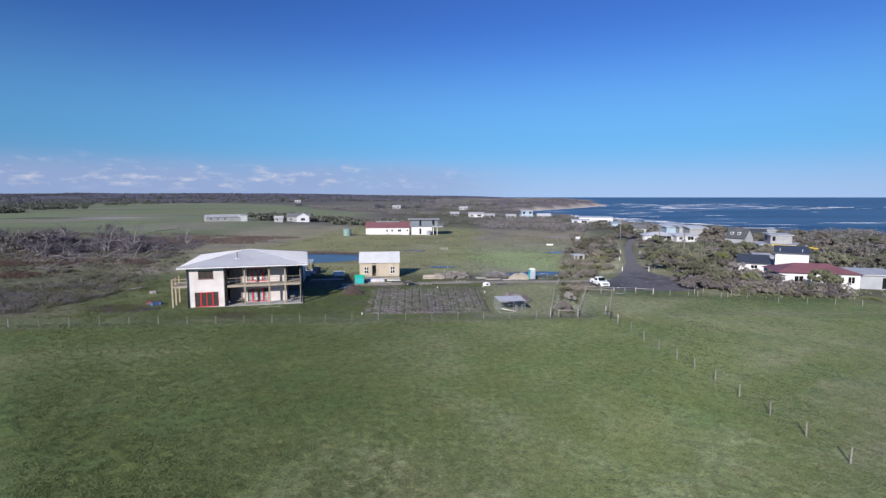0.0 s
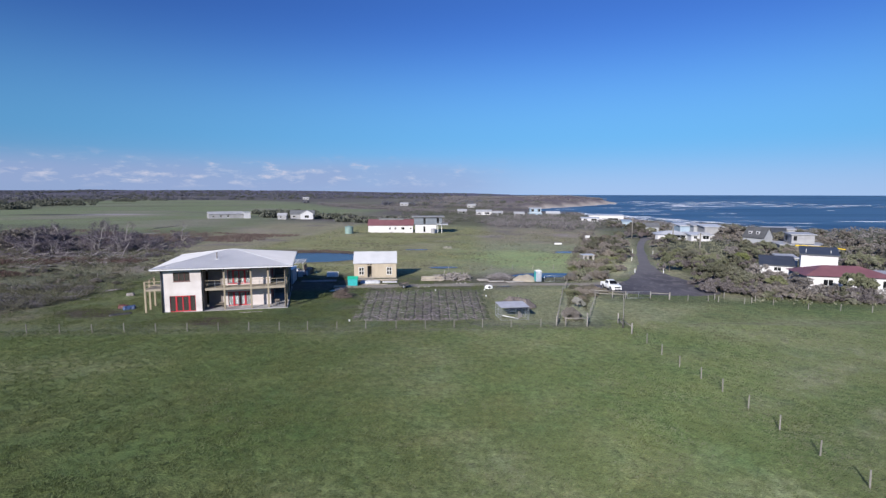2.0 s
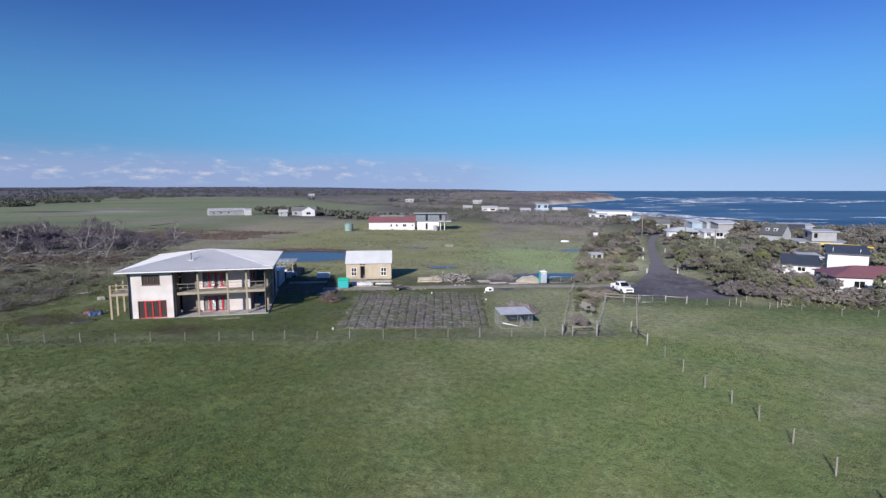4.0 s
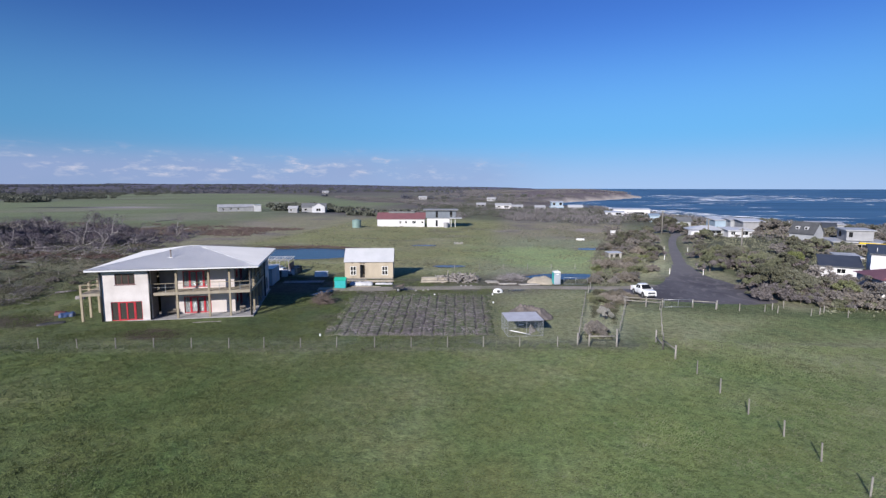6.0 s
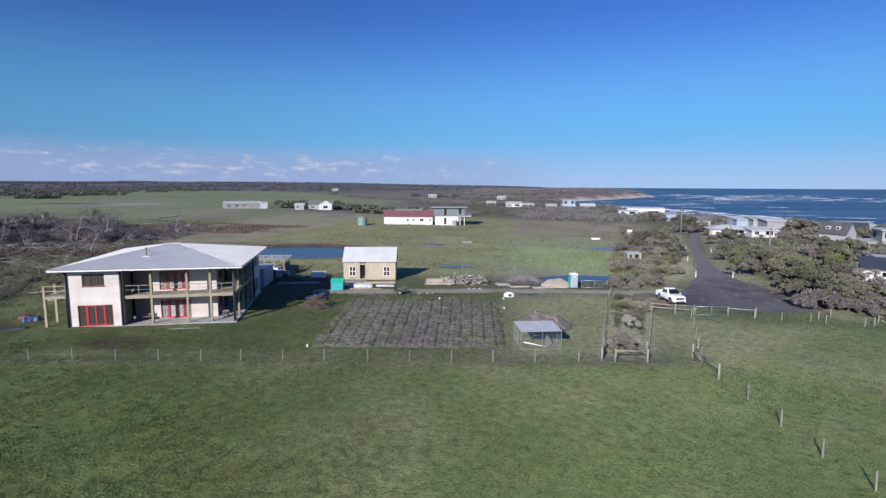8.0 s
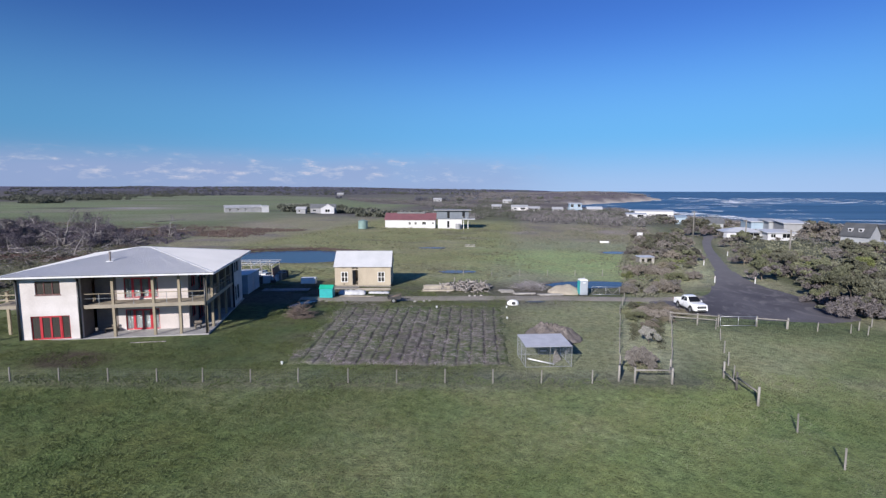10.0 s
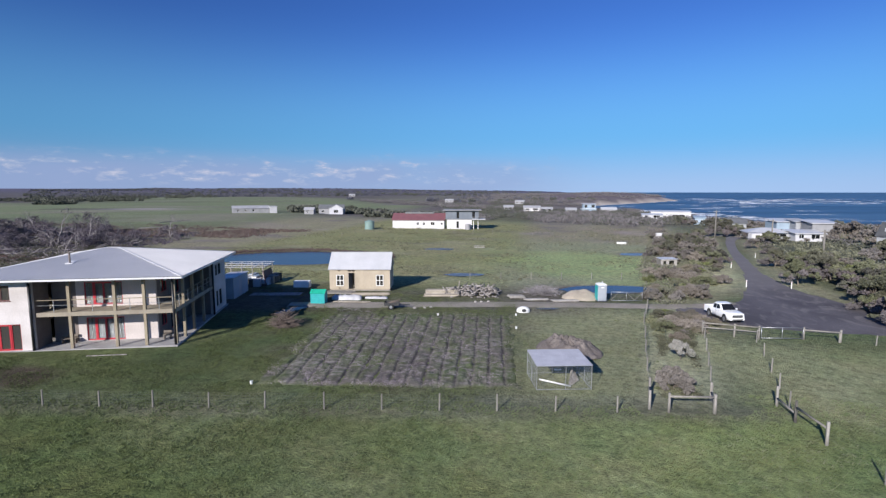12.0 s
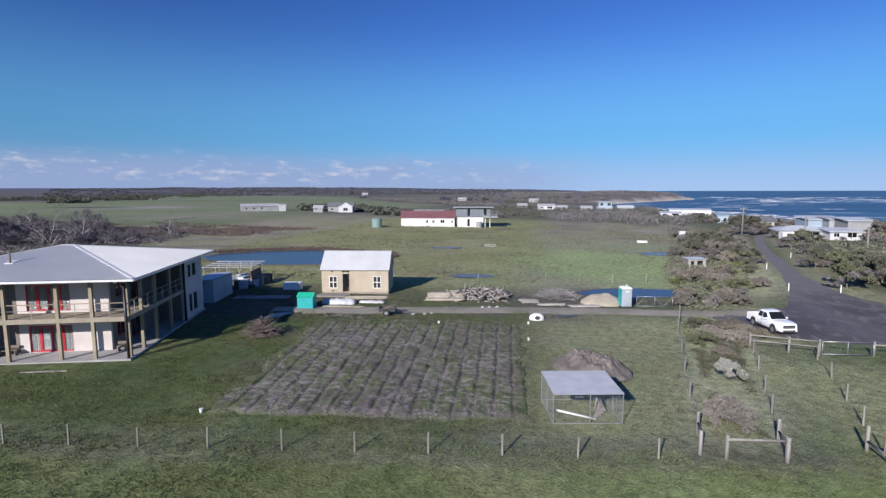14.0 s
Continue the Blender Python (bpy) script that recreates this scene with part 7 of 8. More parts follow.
for i in range(46):
    x, y = -88 - k.uniform(0, 52), 108 + k.uniform(0, 34)
    if x > -86 - 0.35 * (y - 108):
        continue
    fallen(x, y, k.uniform(2.5, 6.0), k.uniform(0.08, 0.15), k.uniform(-80, 80), k.uniform(0.3, 2.2), i)
for x, y, l, turn in ((-98.6, 95.8, 11.0, -26), (-95.5, 98.5, 3.5, -48), (-92.8, 110.0, 4.6, 12), (-88.0, 104.5, 3.4, -30), (-144, 208, 15.0, 82), (-128, 176, 6.0, 20), (-112, 172, 4.0, -10), (-104, 113, 6.0, 14), (-99, 121, 6.5, -12), (-112, 117, 7.0, 25), (-118, 110, 5.0, -15), (-66, 71.5, 4.0, 38), (-63.5, 77, 2.6, 20), (-96, 118, 7.5, 20), (-108, 124, 8, -25)):
    fallen(x, y, l, 0.15, turn, 0.2, int(l * 10))
solid("fallen_log", tube(tube(bmesh.new(), (0, 0, 0.0), (0.9, 0.2, 2.2), 0.11, 0.09, 7), (0.9, 0.2, 2.2), (2.3, 0.3, 4.2), 0.09, 0.04, 7), "dead", "pale leaning dead trunk", "log", pose(-89.1, 111, gz(-89.1, 111)), "fallen trunks")


def scatter(name, n, area, per, size, radius, material, label, category, seed, rise=0.25):
    """Low growth: many small clumps of leaves over an area, one mass."""
    rs, kk = np.random.RandomState(seed), random.Random(seed)
    pts = []
    while len(pts) < n:
        x, y = kk.uniform(area[0], area[1]), kk.uniform(area[2], area[3])
        if area[4](x, y, kk):
            pts.append((x, y))
    p = np.array(pts)
    z = height(p[:, 0], p[:, 1])
    r = rs.uniform(0.5, 1.3, n) * radius
    c = np.column_stack([p, z + r * rise])
    v, f = leaf_cloud(c, r, per, size, rs, 0.6)
    return tagged(new(name, leaf_mesh(name, v, f, material)), label, category, kind="stuff")


def in_rust(x, y, kk):
    band = abs(y - 105 - 0.35 * (x + 99)) < 4.5 + 5 * noise.noise((x * 0.09, y * 0.09, 8)) or math.hypot((x + 97) / 6, (y - 87) / 3.5) < 1
    return band and noise.noise((x * 0.07, y * 0.10, 21)) > -0.22 + 0.25 * kk.random()


scatter("heath_growth", 380, (-84, -56, 58, 84, lambda x, y, q: x < -65.0 + 0.25 * (y - 60) - 0.022 * (y - 60) ** 2 + 3 * noise.noise((x * 0.1, y * 0.1, 3)) and y < 80 + 0.2 * (x + 70) and noise.noise((x * 0.2, y * 0.2, 9)) > -0.05), 84, 0.068, 0.80, "leaf_grey_low", "grey heath covering the ground", "heath", 41, 0.45)
scatter("heath_growth", 420, (-84, -56, 58, 84, lambda x, y, q: x < -65.0 + 0.25 * (y - 60) - 0.022 * (y - 60) ** 2 + 3 * noise.noise((x * 0.1, y * 0.1, 3)) and y < 80 + 0.2 * (x + 70) and noise.noise((x * 0.2, y * 0.2, 19)) > -0.15), 84, 0.068, 0.80, "leaf_heath", "olive heath tussocks among the grey growth", "heath", 48, 0.45)
scatter("brush_floor", 1900, (-175, -84, 100, 165, lambda x, y, q: x < -84 - 0.28 * (y - 118) + 3 * noise.noise((x * 0.1, y * 0.1, 5)) and y > 110 + 0.1 * (x + 120) and noise.noise((x * 0.06, y * 0.09, 1)) > -0.3), 30, 0.15, 0.75, "twigs", "purple-grey dead brush under the dead trees", "dead brush", 40)
scatter("bracken", 1300, (-190, -86, 88, 190, lambda x, y, q: x < -86 - 0.28 * (y - 108) and noise.noise((x * 0.05, y * 0.08, 11)) > 0.12), 30, 0.15, 0.7, "leaf_bracken", "rusty brown bracken among the dead trees", "bracken", 42)
scatter("bracken", 1300, (-150, -72, 140, 205, lambda x, y, q: abs(y - (168 + 0.10 * (x + 110))) < 17 + 6 * noise.noise((x * 0.08, y * 0.08, 6)) and noise.noise((x * 0.05, y * 0.08, 14)) > -0.05 + 0.3 * q.random()), 24, 0.16, 0.6, "leaf_bracken", "brown growth along the field bank", "bracken", 44)
scatter("bracken", 1500, (-140, -82, 82, 122, in_rust), 26, 0.12, 0.62, "leaf_rust", "dark rusty bracken before the dead trees", "bracken", 52)
scatter("undergrowth", 3000, (-150, -62, 70, 130, lambda x, y, q: x < -62 - 0.45 * (y - 78) + 5 * noise.noise((x * 0.1, y * 0.1, 3)) and noise.noise((x * 0.11, y * 0.11, 19)) > -0.40 + 0.3 * q.random()), 40, 0.085, 0.62, "leaf_heath", "olive tussocks between dead branches", "undergrowth", 43, 0.5)
scatter("paddock_tussocks", 3400, (-70, 30, 104, 235, lambda x, y, q: y - 0.15 * x > 104 and x < 14 + 0.16 * (y - 100) and all(float(pond_d(x, y, p)) > 1.15 for p in PONDS) and not (-36 < x < -18 and y < 101) and noise.noise((x * 0.07, y * 0.10, 61)) > -0.1 + 0.25 * q.random()), 14, 0.10, 0.36, "leaf_tussock", "rough tussocks in the wet paddock", "tussock grass", 82, 0.3)
scatter("pond_bank", 900, (-72, -30, 112, 142, lambda x, y, q: 1.03 < float(pond_d(x, y, PONDS[0])) < 1.22 and y > 126), 22, 0.10, 0.42, "leaf_bracken", "rusty growth along the far bank of the pond", "bank growth", 83, 0.35)
scatter("strip_heath", 620, (6, 26, 68, 92, lambda x, y, q: (6.7 + 0.2 * (y - 67) < x < 9.1 + 0.235 * (y - 66)) and noise.noise((x * 0.35, y * 0.22, 31)) > -0.22 and q.random() < 0.35 + (y - 68) / 26), 40, 0.05, 0.36, "leaf_heath", "low olive heath filling the fenced strip", "heath", 46, 0.4)
scatter("strip_growth", 500, (6, 26, 67, 112, lambda x, y, q: (6.3 + 0.2 * (y - 67) < x < 9.4 + 0.235 * (y - 66)) and (q.random() < 0.25 + (y - 67) / 30)), 12, 0.035, 0.28, "blade_dry", "dry grass and heath in the fenced strip", "heath", 45)
scatter("scrub_floor", 2200, (13, 60, 98, 206, lambda x, y, q: float(np.interp(y, (98, 126, 140, 180, 206), (12.5, 15.5, 19, 28, 32))) < x < float(np.interp(y, (98, 106, 116, 130, 167, 206), (15.5, 20.5, 24.5, 29, 38.5, 49)))),
        16, 0.17, 0.6, "leaf_olive", "low olive scrub beside the lane", "scrub", 46)
scatter("scrub_floor", 2600, (39, 120, 85, 260, lambda x, y, q: x > float(np.interp(y, (85, 104, 120, 133, 167, 204, 260), (39, 40, 41, 44, 51, 62, 62))) and clear(x, y, 5)), 16, 0.2, 0.85, "leaf_olive", "low coastal scrub among the houses", "scrub", 47)

# far woods and hedges: many crowns in one mass
def woods(name, n, seed, area, label, size=(1.6, 3.4), per=18, leaf=0.8, material="woods"):
    kk, rs = random.Random(seed), np.random.RandomState(seed)
    c, r = [], []
    while len(c) < n:
        x, y = kk.uniform(area[0], area[1]), kk.uniform(area[2], area[3])
        if area[4](x, y, kk):
            s = kk.uniform(*size)
            c.append((x, y, gz(x, y) + 0.4 * s)), r.append(s)
    v, f = leaf_cloud(c, r, per, leaf, rs, 0.55, 1.3)
    return tagged(new(name, leaf_mesh(name, v, f, material)), label, "woodland", kind="stuff")


def inland(x, y, d):
    return float(np.interp(y, COAST_Y, COAST_X)) - x > d


def open_field(x, y):
    return x < -105 - 0.05 * (y - 200) and y - 0.1 * x > 200 and y < float(np.interp(x / y, (-1.3, -1.05, -0.95, -0.78, -0.45, -0.3), (420, 450, 640, 1000, 950, 620)))


def far_field(x, y):
    return y > 380 and float(wob(x, y, 140.0, 5.0)) > 0.3


def in_woods(x, y, q):
    if far_field(x, y):
        return False
    if x < -90 and y < 345 and x > -175:
        return False
    if not inland(x, y, 30) or open_field(x, y) or abs(x - 10) > 0.72 * y or not clear(x, y, 14):
        return False
    if y < 262 and -80 < x < -15:
        return False
    if y < 420 and x > -90 and noise.noise((x * 0.03, y * 0.03, 91)) < 0.02:
        return False
    return noise.noise((x * 0.011, y * 0.011, 4)) + 0.5 * noise.noise((x * 0.035, y * 0.035, 14)) > -0.06 + 0.25 * q.random()


def green_part(x, y, q):
    return in_woods(x, y, q) and noise.noise((x * 0.02, y * 0.02, 24)) > 0.05


woods("coastal_woods", 3000, 51, (-560, 200, 240, 900, in_woods), "grey-brown coastal woodland behind the paddocks", (1.8, 3.8), 84, 0.46)
woods("coastal_woods", 1000, 56, (-560, 200, 250, 900, green_part), "dark green trees in the coastal woodland", (2.0, 4.0), 90, 0.42, "woodsgreen")
woods("bay_trees", 90, 72, (-90, 95, 370, 540, lambda x, y, q: inland(x, y, 18) and clear(x, y, 12) and noise.noise((x * 0.03, y * 0.03, 33)) > -0.2), "grey-green trees among the houses by the bay", (1.6, 3.2), 46, 0.5)
woods("bay_trees", 520, 73, (-90, 95, 370, 540, lambda x, y, q: inland(x, y, 18) and clear(x, y, 12) and noise.noise((x * 0.03, y * 0.03, 43)) > 0.0), "dark green trees among the houses by the bay", (1.8, 3.4), 46, 0.5, "woodsgreen")
woods("far_woods", 1500, 52, (-2600, 420, 800, 3000, lambda x, y, q: inland(x, y, 40) and not far_field(x, y) and not open_field(x, y) and not (x > -120 and y > 1100) and abs(x) < 1.2 * y and noise.noise((x * 0.004, y * 0.006, 8)) + 0.4 * noise.noise((x * 0.015, y * 0.02, 9)) > 0.02), "distant woodland on the low hills", (3.0, 8.5), 80, 1.5, "woods_hazed")
woods("far_woods", 900, 57, (-2600, 420, 800, 3000, lambda x, y, q: inland(x, y, 40) and not far_field(x, y) and not open_field(x, y) and not (x > -120 and y > 1100) and abs(x) < 1.2 * y and noise.noise((x * 0.005, y * 0.007, 18)) > 0.1), "distant dark green woodland", (3.0, 6.5), 80, 1.5, "woodsgreen")
for n, seed, x0, x1, y0, y1, size in ((30, 53, -448, -404, 380, 420, (2.6, 5.2)), (130, 58, -620, -470, 450, 560, (2.4, 4.8)), (120, 74, -780, -560, 640, 860, (3.0, 6.0)), (110, 54, -150, -92, 312, 365, (2.2, 4.4)), (90, 69, -88, -40, 268, 320, (1.8, 3.6)), (60, 65, -215, -170, 400, 470, (2.2, 4.5))):
    woods("field_trees", n, seed, (x0, x1, y0, y1, lambda x, y, q: noise.noise((x * 0.03, y * 0.03, 3)) > -0.3 + 0.4 * q.random()), "dark group of trees at the edge of the far field", size, 80, 1.0, "woodsgreen")
woods("headland_scrub", 2200, 81, (-160, 400, 880, 2050, lambda x, y, q: inland(x, y, 45) and noise.noise((x * 0.012, y * 0.008, 6)) > -0.25 + 0.3 * q.random()), "low brown scrub over the headland", (2.0, 4.2), 34, 1.0)
woods("seaside_scrub", 1500, 55, (60, 330, 110, 520, lambda x, y, q: inland(x, y, 14) and clear(x, y, 9) and x > 72 + 0.02 * y and noise.noise((x * 0.02, y * 0.02, 6)) > -0.3), "grey-green scrub on the low coastal dunes", (1.0, 2.4), 30, 0.42)
woods("seaside_scrub", 420, 67, (60, 180, 110, 330, lambda x, y, q: inland(x, y, 14) and clear(x, y, 7) and x > 60 + 0.02 * y and noise.noise((x * 0.05, y * 0.05, 16)) > -0.05), "dark scrub among the seaside houses", (1.2, 2.4), 60, 0.32, "woodsgreen")


# ---- grass in the pasture ----
def tufts(name, n, seed, where, hgt, material, label, per=4, spread=0.5, wide=0.19):
    rs, kk = np.random.RandomState(seed), random.Random(seed)
    pts = []
    while len(pts) < n:
        p = where(kk)
        if p:
            pts.append(p)
    p = np.array(pts)
    c = np.column_stack([p, height(p[:, 0], p[:, 1])]).repeat(per, 0)
    m = len(c)
    a = rs.uniform(0, 6.283, m)
    s = np.repeat(rs.uniform(0.6, 1.5, n), per) * hgt
    off = np.column_stack([np.cos(a), np.sin(a), np.zeros(m)])
    side = np.column_stack([-np.sin(a), np.cos(a), np.zeros(m)])
    root = c + off * spread * s[:, None] * rs.uniform(0, 1, (m, 1))
    w = s[:, None] * wide
    tip = root + (off * rs.uniform(0.2, 0.8, (m, 1)) + np.array([0.75, -0.45, 0])) * s[:, None] + np.array([0, 0, 1]) * s[:, None]
    v = np.stack([root - side * w, root + side * w, tip], 1).reshape(-1, 3)
    v[0::3, 2] -= 0.02
    v[1::3, 2] -= 0.02
    return tagged(new(name, leaf_mesh(name, v, np.arange(3 * m).reshape(-1, 3), material)), label, "grass", kind="stuff")


def pasture(kk):
    y = 4 + 66 * kk.random() ** 1.1
    x = kk.uniform(-1.0, 0.95) * (y + 8) - 2
    if kk.random() > min(1, (y - 3) / 16) * min(1, 8 * (1 - abs(x + 2) / (y + 9))):
        return None
    if y > FENCE(x) - 0.2 and x < 12:
        return None
    u, v = 0.86 * x - 0.51 * y, 0.51 * x + 0.86 * y
    return (x, y) if 0.6 * noise.noise((x * 0.22, y * 0.22, 3)) + 0.75 * noise.noise((u * 0.9, v * 2.1, 1)) > -0.2 + 0.3 * kk.random() else None


def side_pasture(kk):
    x, y = kk.uniform(12, 75), kk.uniform(64, 88)
    return (x, y) if noise.noise((x * 0.7, y * 1.5, 1)) > -0.8 + 0.7 * kk.random() else None


def pasture_dry(kk):
    y = 4 + 66 * kk.random() ** 1.1
    x = kk.uniform(-0.8, 0.95) * (y + 8) - 2
    if kk.random() > min(1, (y - 3) / 16) * min(1, 8 * (1 - abs(x + 2) / (y + 9))):
        return None
    if (y > FENCE(x) - 0.2 and x < 12) or (y > 42 and x < 6 and kk.random() < 0.8):
        return None
    return (x, y) if noise.noise((x * 0.18 + 5, y * 0.18, 3)) + 0.7 * noise.noise((x * 0.8, y * 0.8, 6)) > 0.05 - 0.012 * min(x, 25) + 0.4 * kk.random() else None


def yard_grass(kk):
    x, y = kk.uniform(-66, 14), kk.uniform(54, 96)
    if y < FENCE(x) or (-22 < x < -3 and 68 < y < 88 and kk.random() < 0.5):
        return None
    if (-50 < x < -30 and 66 + 0.35 * (x + 40) < y < 90) or (x > -4 and kk.random() < 0.85):
        return None
    return (x, y) if noise.noise((x * 0.3, y * 0.3, 3)) > -0.2 + 0.4 * kk.random() else None


def fence_grass(kk):
    x = kk.uniform(-80, 5)
    return x, FENCE(x) + kk.gauss(0.3, 0.45)


tufts("grass", 140000, 61, pasture, 0.085, "blade", "short green pasture grass")
tufts("dry_grass", 34000, 62, pasture_dry, 0.065, "blade_dry", "pale dry tufts in the pasture")
tufts("tussock_grass", 7500, 84, pasture, 0.10, "blade", "raised clumps of coarse green pasture grass", 44, 2.0, 0.055)
tufts("tussock_grass", 2200, 85, pasture_dry, 0.09, "blade_dry", "raised clumps of bleached pasture grass", 32, 1.8, 0.055)
tufts("yard_tussocks", 2600, 86, yard_grass, 0.10, "blade_yard", "coarse clumps of grass round the house", 40, 2.0, 0.055)
tufts("side_grass", 30000, 68, side_pasture, 0.045, "blade_side", "short sunlit green pasture grass")
tufts("garden_grass", 14000, 71, lambda kk: (lambda x, y: (x, y) if y > FENCE(x) + 0.3 and x < 5 + 0.2 * (y - 67) else None)(kk.uniform(-4, 12), kk.uniform(65, 94)), 0.05, "blade_dry", "short grass round the bird run")
tufts("yard_grass", 50000, 63, yard_grass, 0.065, "blade_yard", "rough grass round the house and beds")
tufts("fence_grass", 4000, 64, fence_grass, 0.10, "blade", "longer grass under the front fence")


def bed_straw(kk):
    s, t = kk.random(), kk.random() ** 1.3
    q = A.lerp(B, s).lerp(D.lerp(C, s), t)
    return (q.x, q.y) if noise.noise((q.x * 0.5, q.y * 0.5, 5)) > -0.2 + 0.5 * kk.random() else None


rs, kk, pts = np.random.RandomState(70), random.Random(70), []
while len(pts) < 2600:
    p = bed_straw(kk)
    if p:
        pts.append(p)
pts = np.array(pts)
cz = np.column_stack([pts, height(pts[:, 0], pts[:, 1]) + 0.13])
v, f = leaf_cloud(cz, np.full(len(cz), 0.25), 3, 0.014, rs, 0.05, 14)
v[:, 1] = np.repeat(v.reshape(-1, 4, 3)[:, :, 1].mean(1), 4) + (v[:, 1] - np.repeat(v.reshape(-1, 4, 3)[:, :, 1].mean(1), 4)) * 0.35
tagged(new("straw", leaf_mesh("straw", v, f, "straw")), "bleached straw and stalks lying on the beds", "straw", kind="stuff")

# ---- buildings further off ----
def gable_roof(x0, x1, y0, y1, z, rise, over=0.35, along="x"):
    bm = bmesh.new()
    if along == "x":
        ym = (y0 + y1) / 2
        pts = [[(x, y0 - over, z - over * rise / (ym - y0)), (x, ym, z + rise), (x, y1 + over, z - over * rise / (ym - y0))] for x in (x0 - over, x1 + over)]
    else:
        xm = (x0 + x1) / 2
        pts = [[(x0 - over, y, z - over * rise / (xm - x0)), (xm, y, z + rise), (x1 + over, y, z - over * rise / (xm - x0))] for y in (y0 - over, y1 + over)]
    lo = [[bm.verts.new(p) for p in row] for row in pts]
    hi = [[bm.verts.new((p[0], p[1], p[2] + 0.12)) for p in row] for row in pts]
    for i in (0, 1):
        bm.faces.new((lo[0][i], lo[0][i + 1], lo[1][i + 1], lo[1][i]))
        bm.faces.new((hi[0][i], hi[1][i], hi[1][i + 1], hi[0][i + 1]))
        for r in (0, 1):
            bm.faces.new((lo[r][i], hi[r][i], hi[r][i + 1], lo[r][i + 1]))
    bm.faces.new((lo[0][0], lo[1][0], hi[1][0], hi[0][0])), bm.faces.new((lo[0][2], hi[0][2], hi[1][2], lo[1][2]))
    return bm


def flat_roof(x0, x1, y0, y1, z, over=0.5, tilt=0.0, th=0.2):
    bm = cube(x0 - over, x1 + over, y0 - over, y1 + over, z, z + th)
    for v in bm.verts:
        v.co.z += tilt * (v.co.y - y0) / max(0.1, y1 - y0)
    return bm


def hip_roof(x0, x1, y0, y1, z, rise, over=0.4):
    bm = bmesh.new()
    x0, x1, y0, y1 = x0 - over, x1 + over, y0 - over, y1 + over
    m = min(x1 - x0, y1 - y0) / 2
    long_x = x1 - x0 >= y1 - y0
    r = [((x0 + m, (y0 + y1) / 2), (x1 - m, (y0 + y1) / 2)) if long_x else (((x0 + x1) / 2, y0 + m), ((x0 + x1) / 2, y1 - m))][0]
    c = [bm.verts.new((*p, z)) for p in ((x0, y0), (x1, y0), (x1, y1), (x0, y1))]
    a, b = bm.verts.new((*r[0], z + rise)), bm.verts.new((r[1][0] + 0.01, r[1][1], z + rise))
    bm.faces.new(c[::-1])
    if long_x:
        for f in ((c[0], c[1], b, a), (c[1], c[2], b), (c[2], c[3], a, b), (c[3], c[0], a)):
            bm.faces.new(f)
    else:
        for f in ((c[0], c[1], a), (c[1], c[2], b, a), (c[2], c[3], b), (c[3], c[0], a, b)):
            bm.faces.new(f)
    return bm


def block(parent, x0, x1, y0, y1, z0, z1, wall, roof, rise=0.0, kind="gable", wins=(), side=(), along="x", roof_label="", tilt=0.0, over=0.35):
    """One volume of a building: four walls with openings in the front (and the side to the left), a roof, its windows."""
    part("wall", wall_with(bmesh.new(), x1 - x0, z1, 0.2, [(a, b, c, d) for a, b, c, d, *_ in wins], z0), wall, parent).matrix_local = pose(x0, y0, 0)
    part("wall", wall_with(bmesh.new(), y1 - y0 - 0.4, z1, 0.2, [], z0), wall, parent).matrix_local = pose(x1, y0 + 0.2, 0, 0, 0, 90)
    part("wall", wall_with(bmesh.new(), x1 - x0, z1, 0.2, [], z0), wall, parent).matrix_local = pose(x1, y1, 0, 0, 0, 180)
    part("wall", wall_with(bmesh.new(), y1 - y0 - 0.4, z1, 0.2, side, z0), wall, parent).matrix_local = pose(x0, y1 - 0.2, 0, 0, 0, -90)
    if kind == "gable":
        part("roof", gable_roof(x0, x1, y0, y1, z1, rise, over, along), roof, parent, roof_label)
        if along != "x":
            for y in (y0, y1 - 0.2):
                bm = bmesh.new()
                v = [bm.verts.new(p) for p in ((x0, y, z1), (x1, y, z1), ((x0 + x1) / 2, y, z1 + rise - 0.02), (x0, y + 0.2, z1), (x1, y + 0.2, z1), ((x0 + x1) / 2, y + 0.2, z1 + rise - 0.02))]
                bm.faces.new(v[:3]), bm.faces.new(v[:2:-1])
                for i in range(3):
                    bm.faces.new((v[i], v[(i + 1) % 3], v[3 + (i + 1) % 3], v[3 + i]))
                part("gable", bm, wall, parent)
        else:
            for x in (x0, x1 - 0.2):
                bm = bmesh.new()
                v = [bm.verts.new(p) for p in ((x, y0, z1), (x, y1, z1), (x, (y0 + y1) / 2, z1 + rise - 0.02), (x + 0.2, y0, z1), (x + 0.2, y1, z1), (x + 0.2, (y0 + y1) / 2, z1 + rise - 0.02))]
                bm.faces.new(v[:3]), bm.faces.new(v[:2:-1])
                for i in range(3):
                    bm.faces.new((v[i], v[(i + 1) % 3], v[3 + (i + 1) % 3], v[3 + i]))
                part("gable", bm, wall, parent)
    elif kind == "hip":
        part("roof", hip_roof(x0, x1, y0, y1, z1, rise, over), roof, parent, roof_label)
    else:
        part("roof", flat_roof(x0, x1, y0, y1, z1, over, tilt), roof, parent, roof_label)
    for a, b, c, d, *fm in wins:
        w = part("window", cube(x0 + a, x0 + b, y0 + 0.10, y0 + 0.14, c, d), "carglass", parent)
        bm = bmesh.new()
        for q in ((x0 + a, x0 + a + 0.06, c, d), (x0 + b - 0.06, x0 + b, c, d), (x0 + a, x0 + b, d - 0.06, d), (x0 + a, x0 + b, c, c + 0.06), ((2 * x0 + a + b) / 2 - 0.03, (2 * x0 + a + b) / 2 + 0.03, c, d)):
            box(bm, q[0], q[1], y0 + 0.04, y0 + 0.098, q[2], q[3])
        part("frame", bm, fm[0] if fm else "white", w)


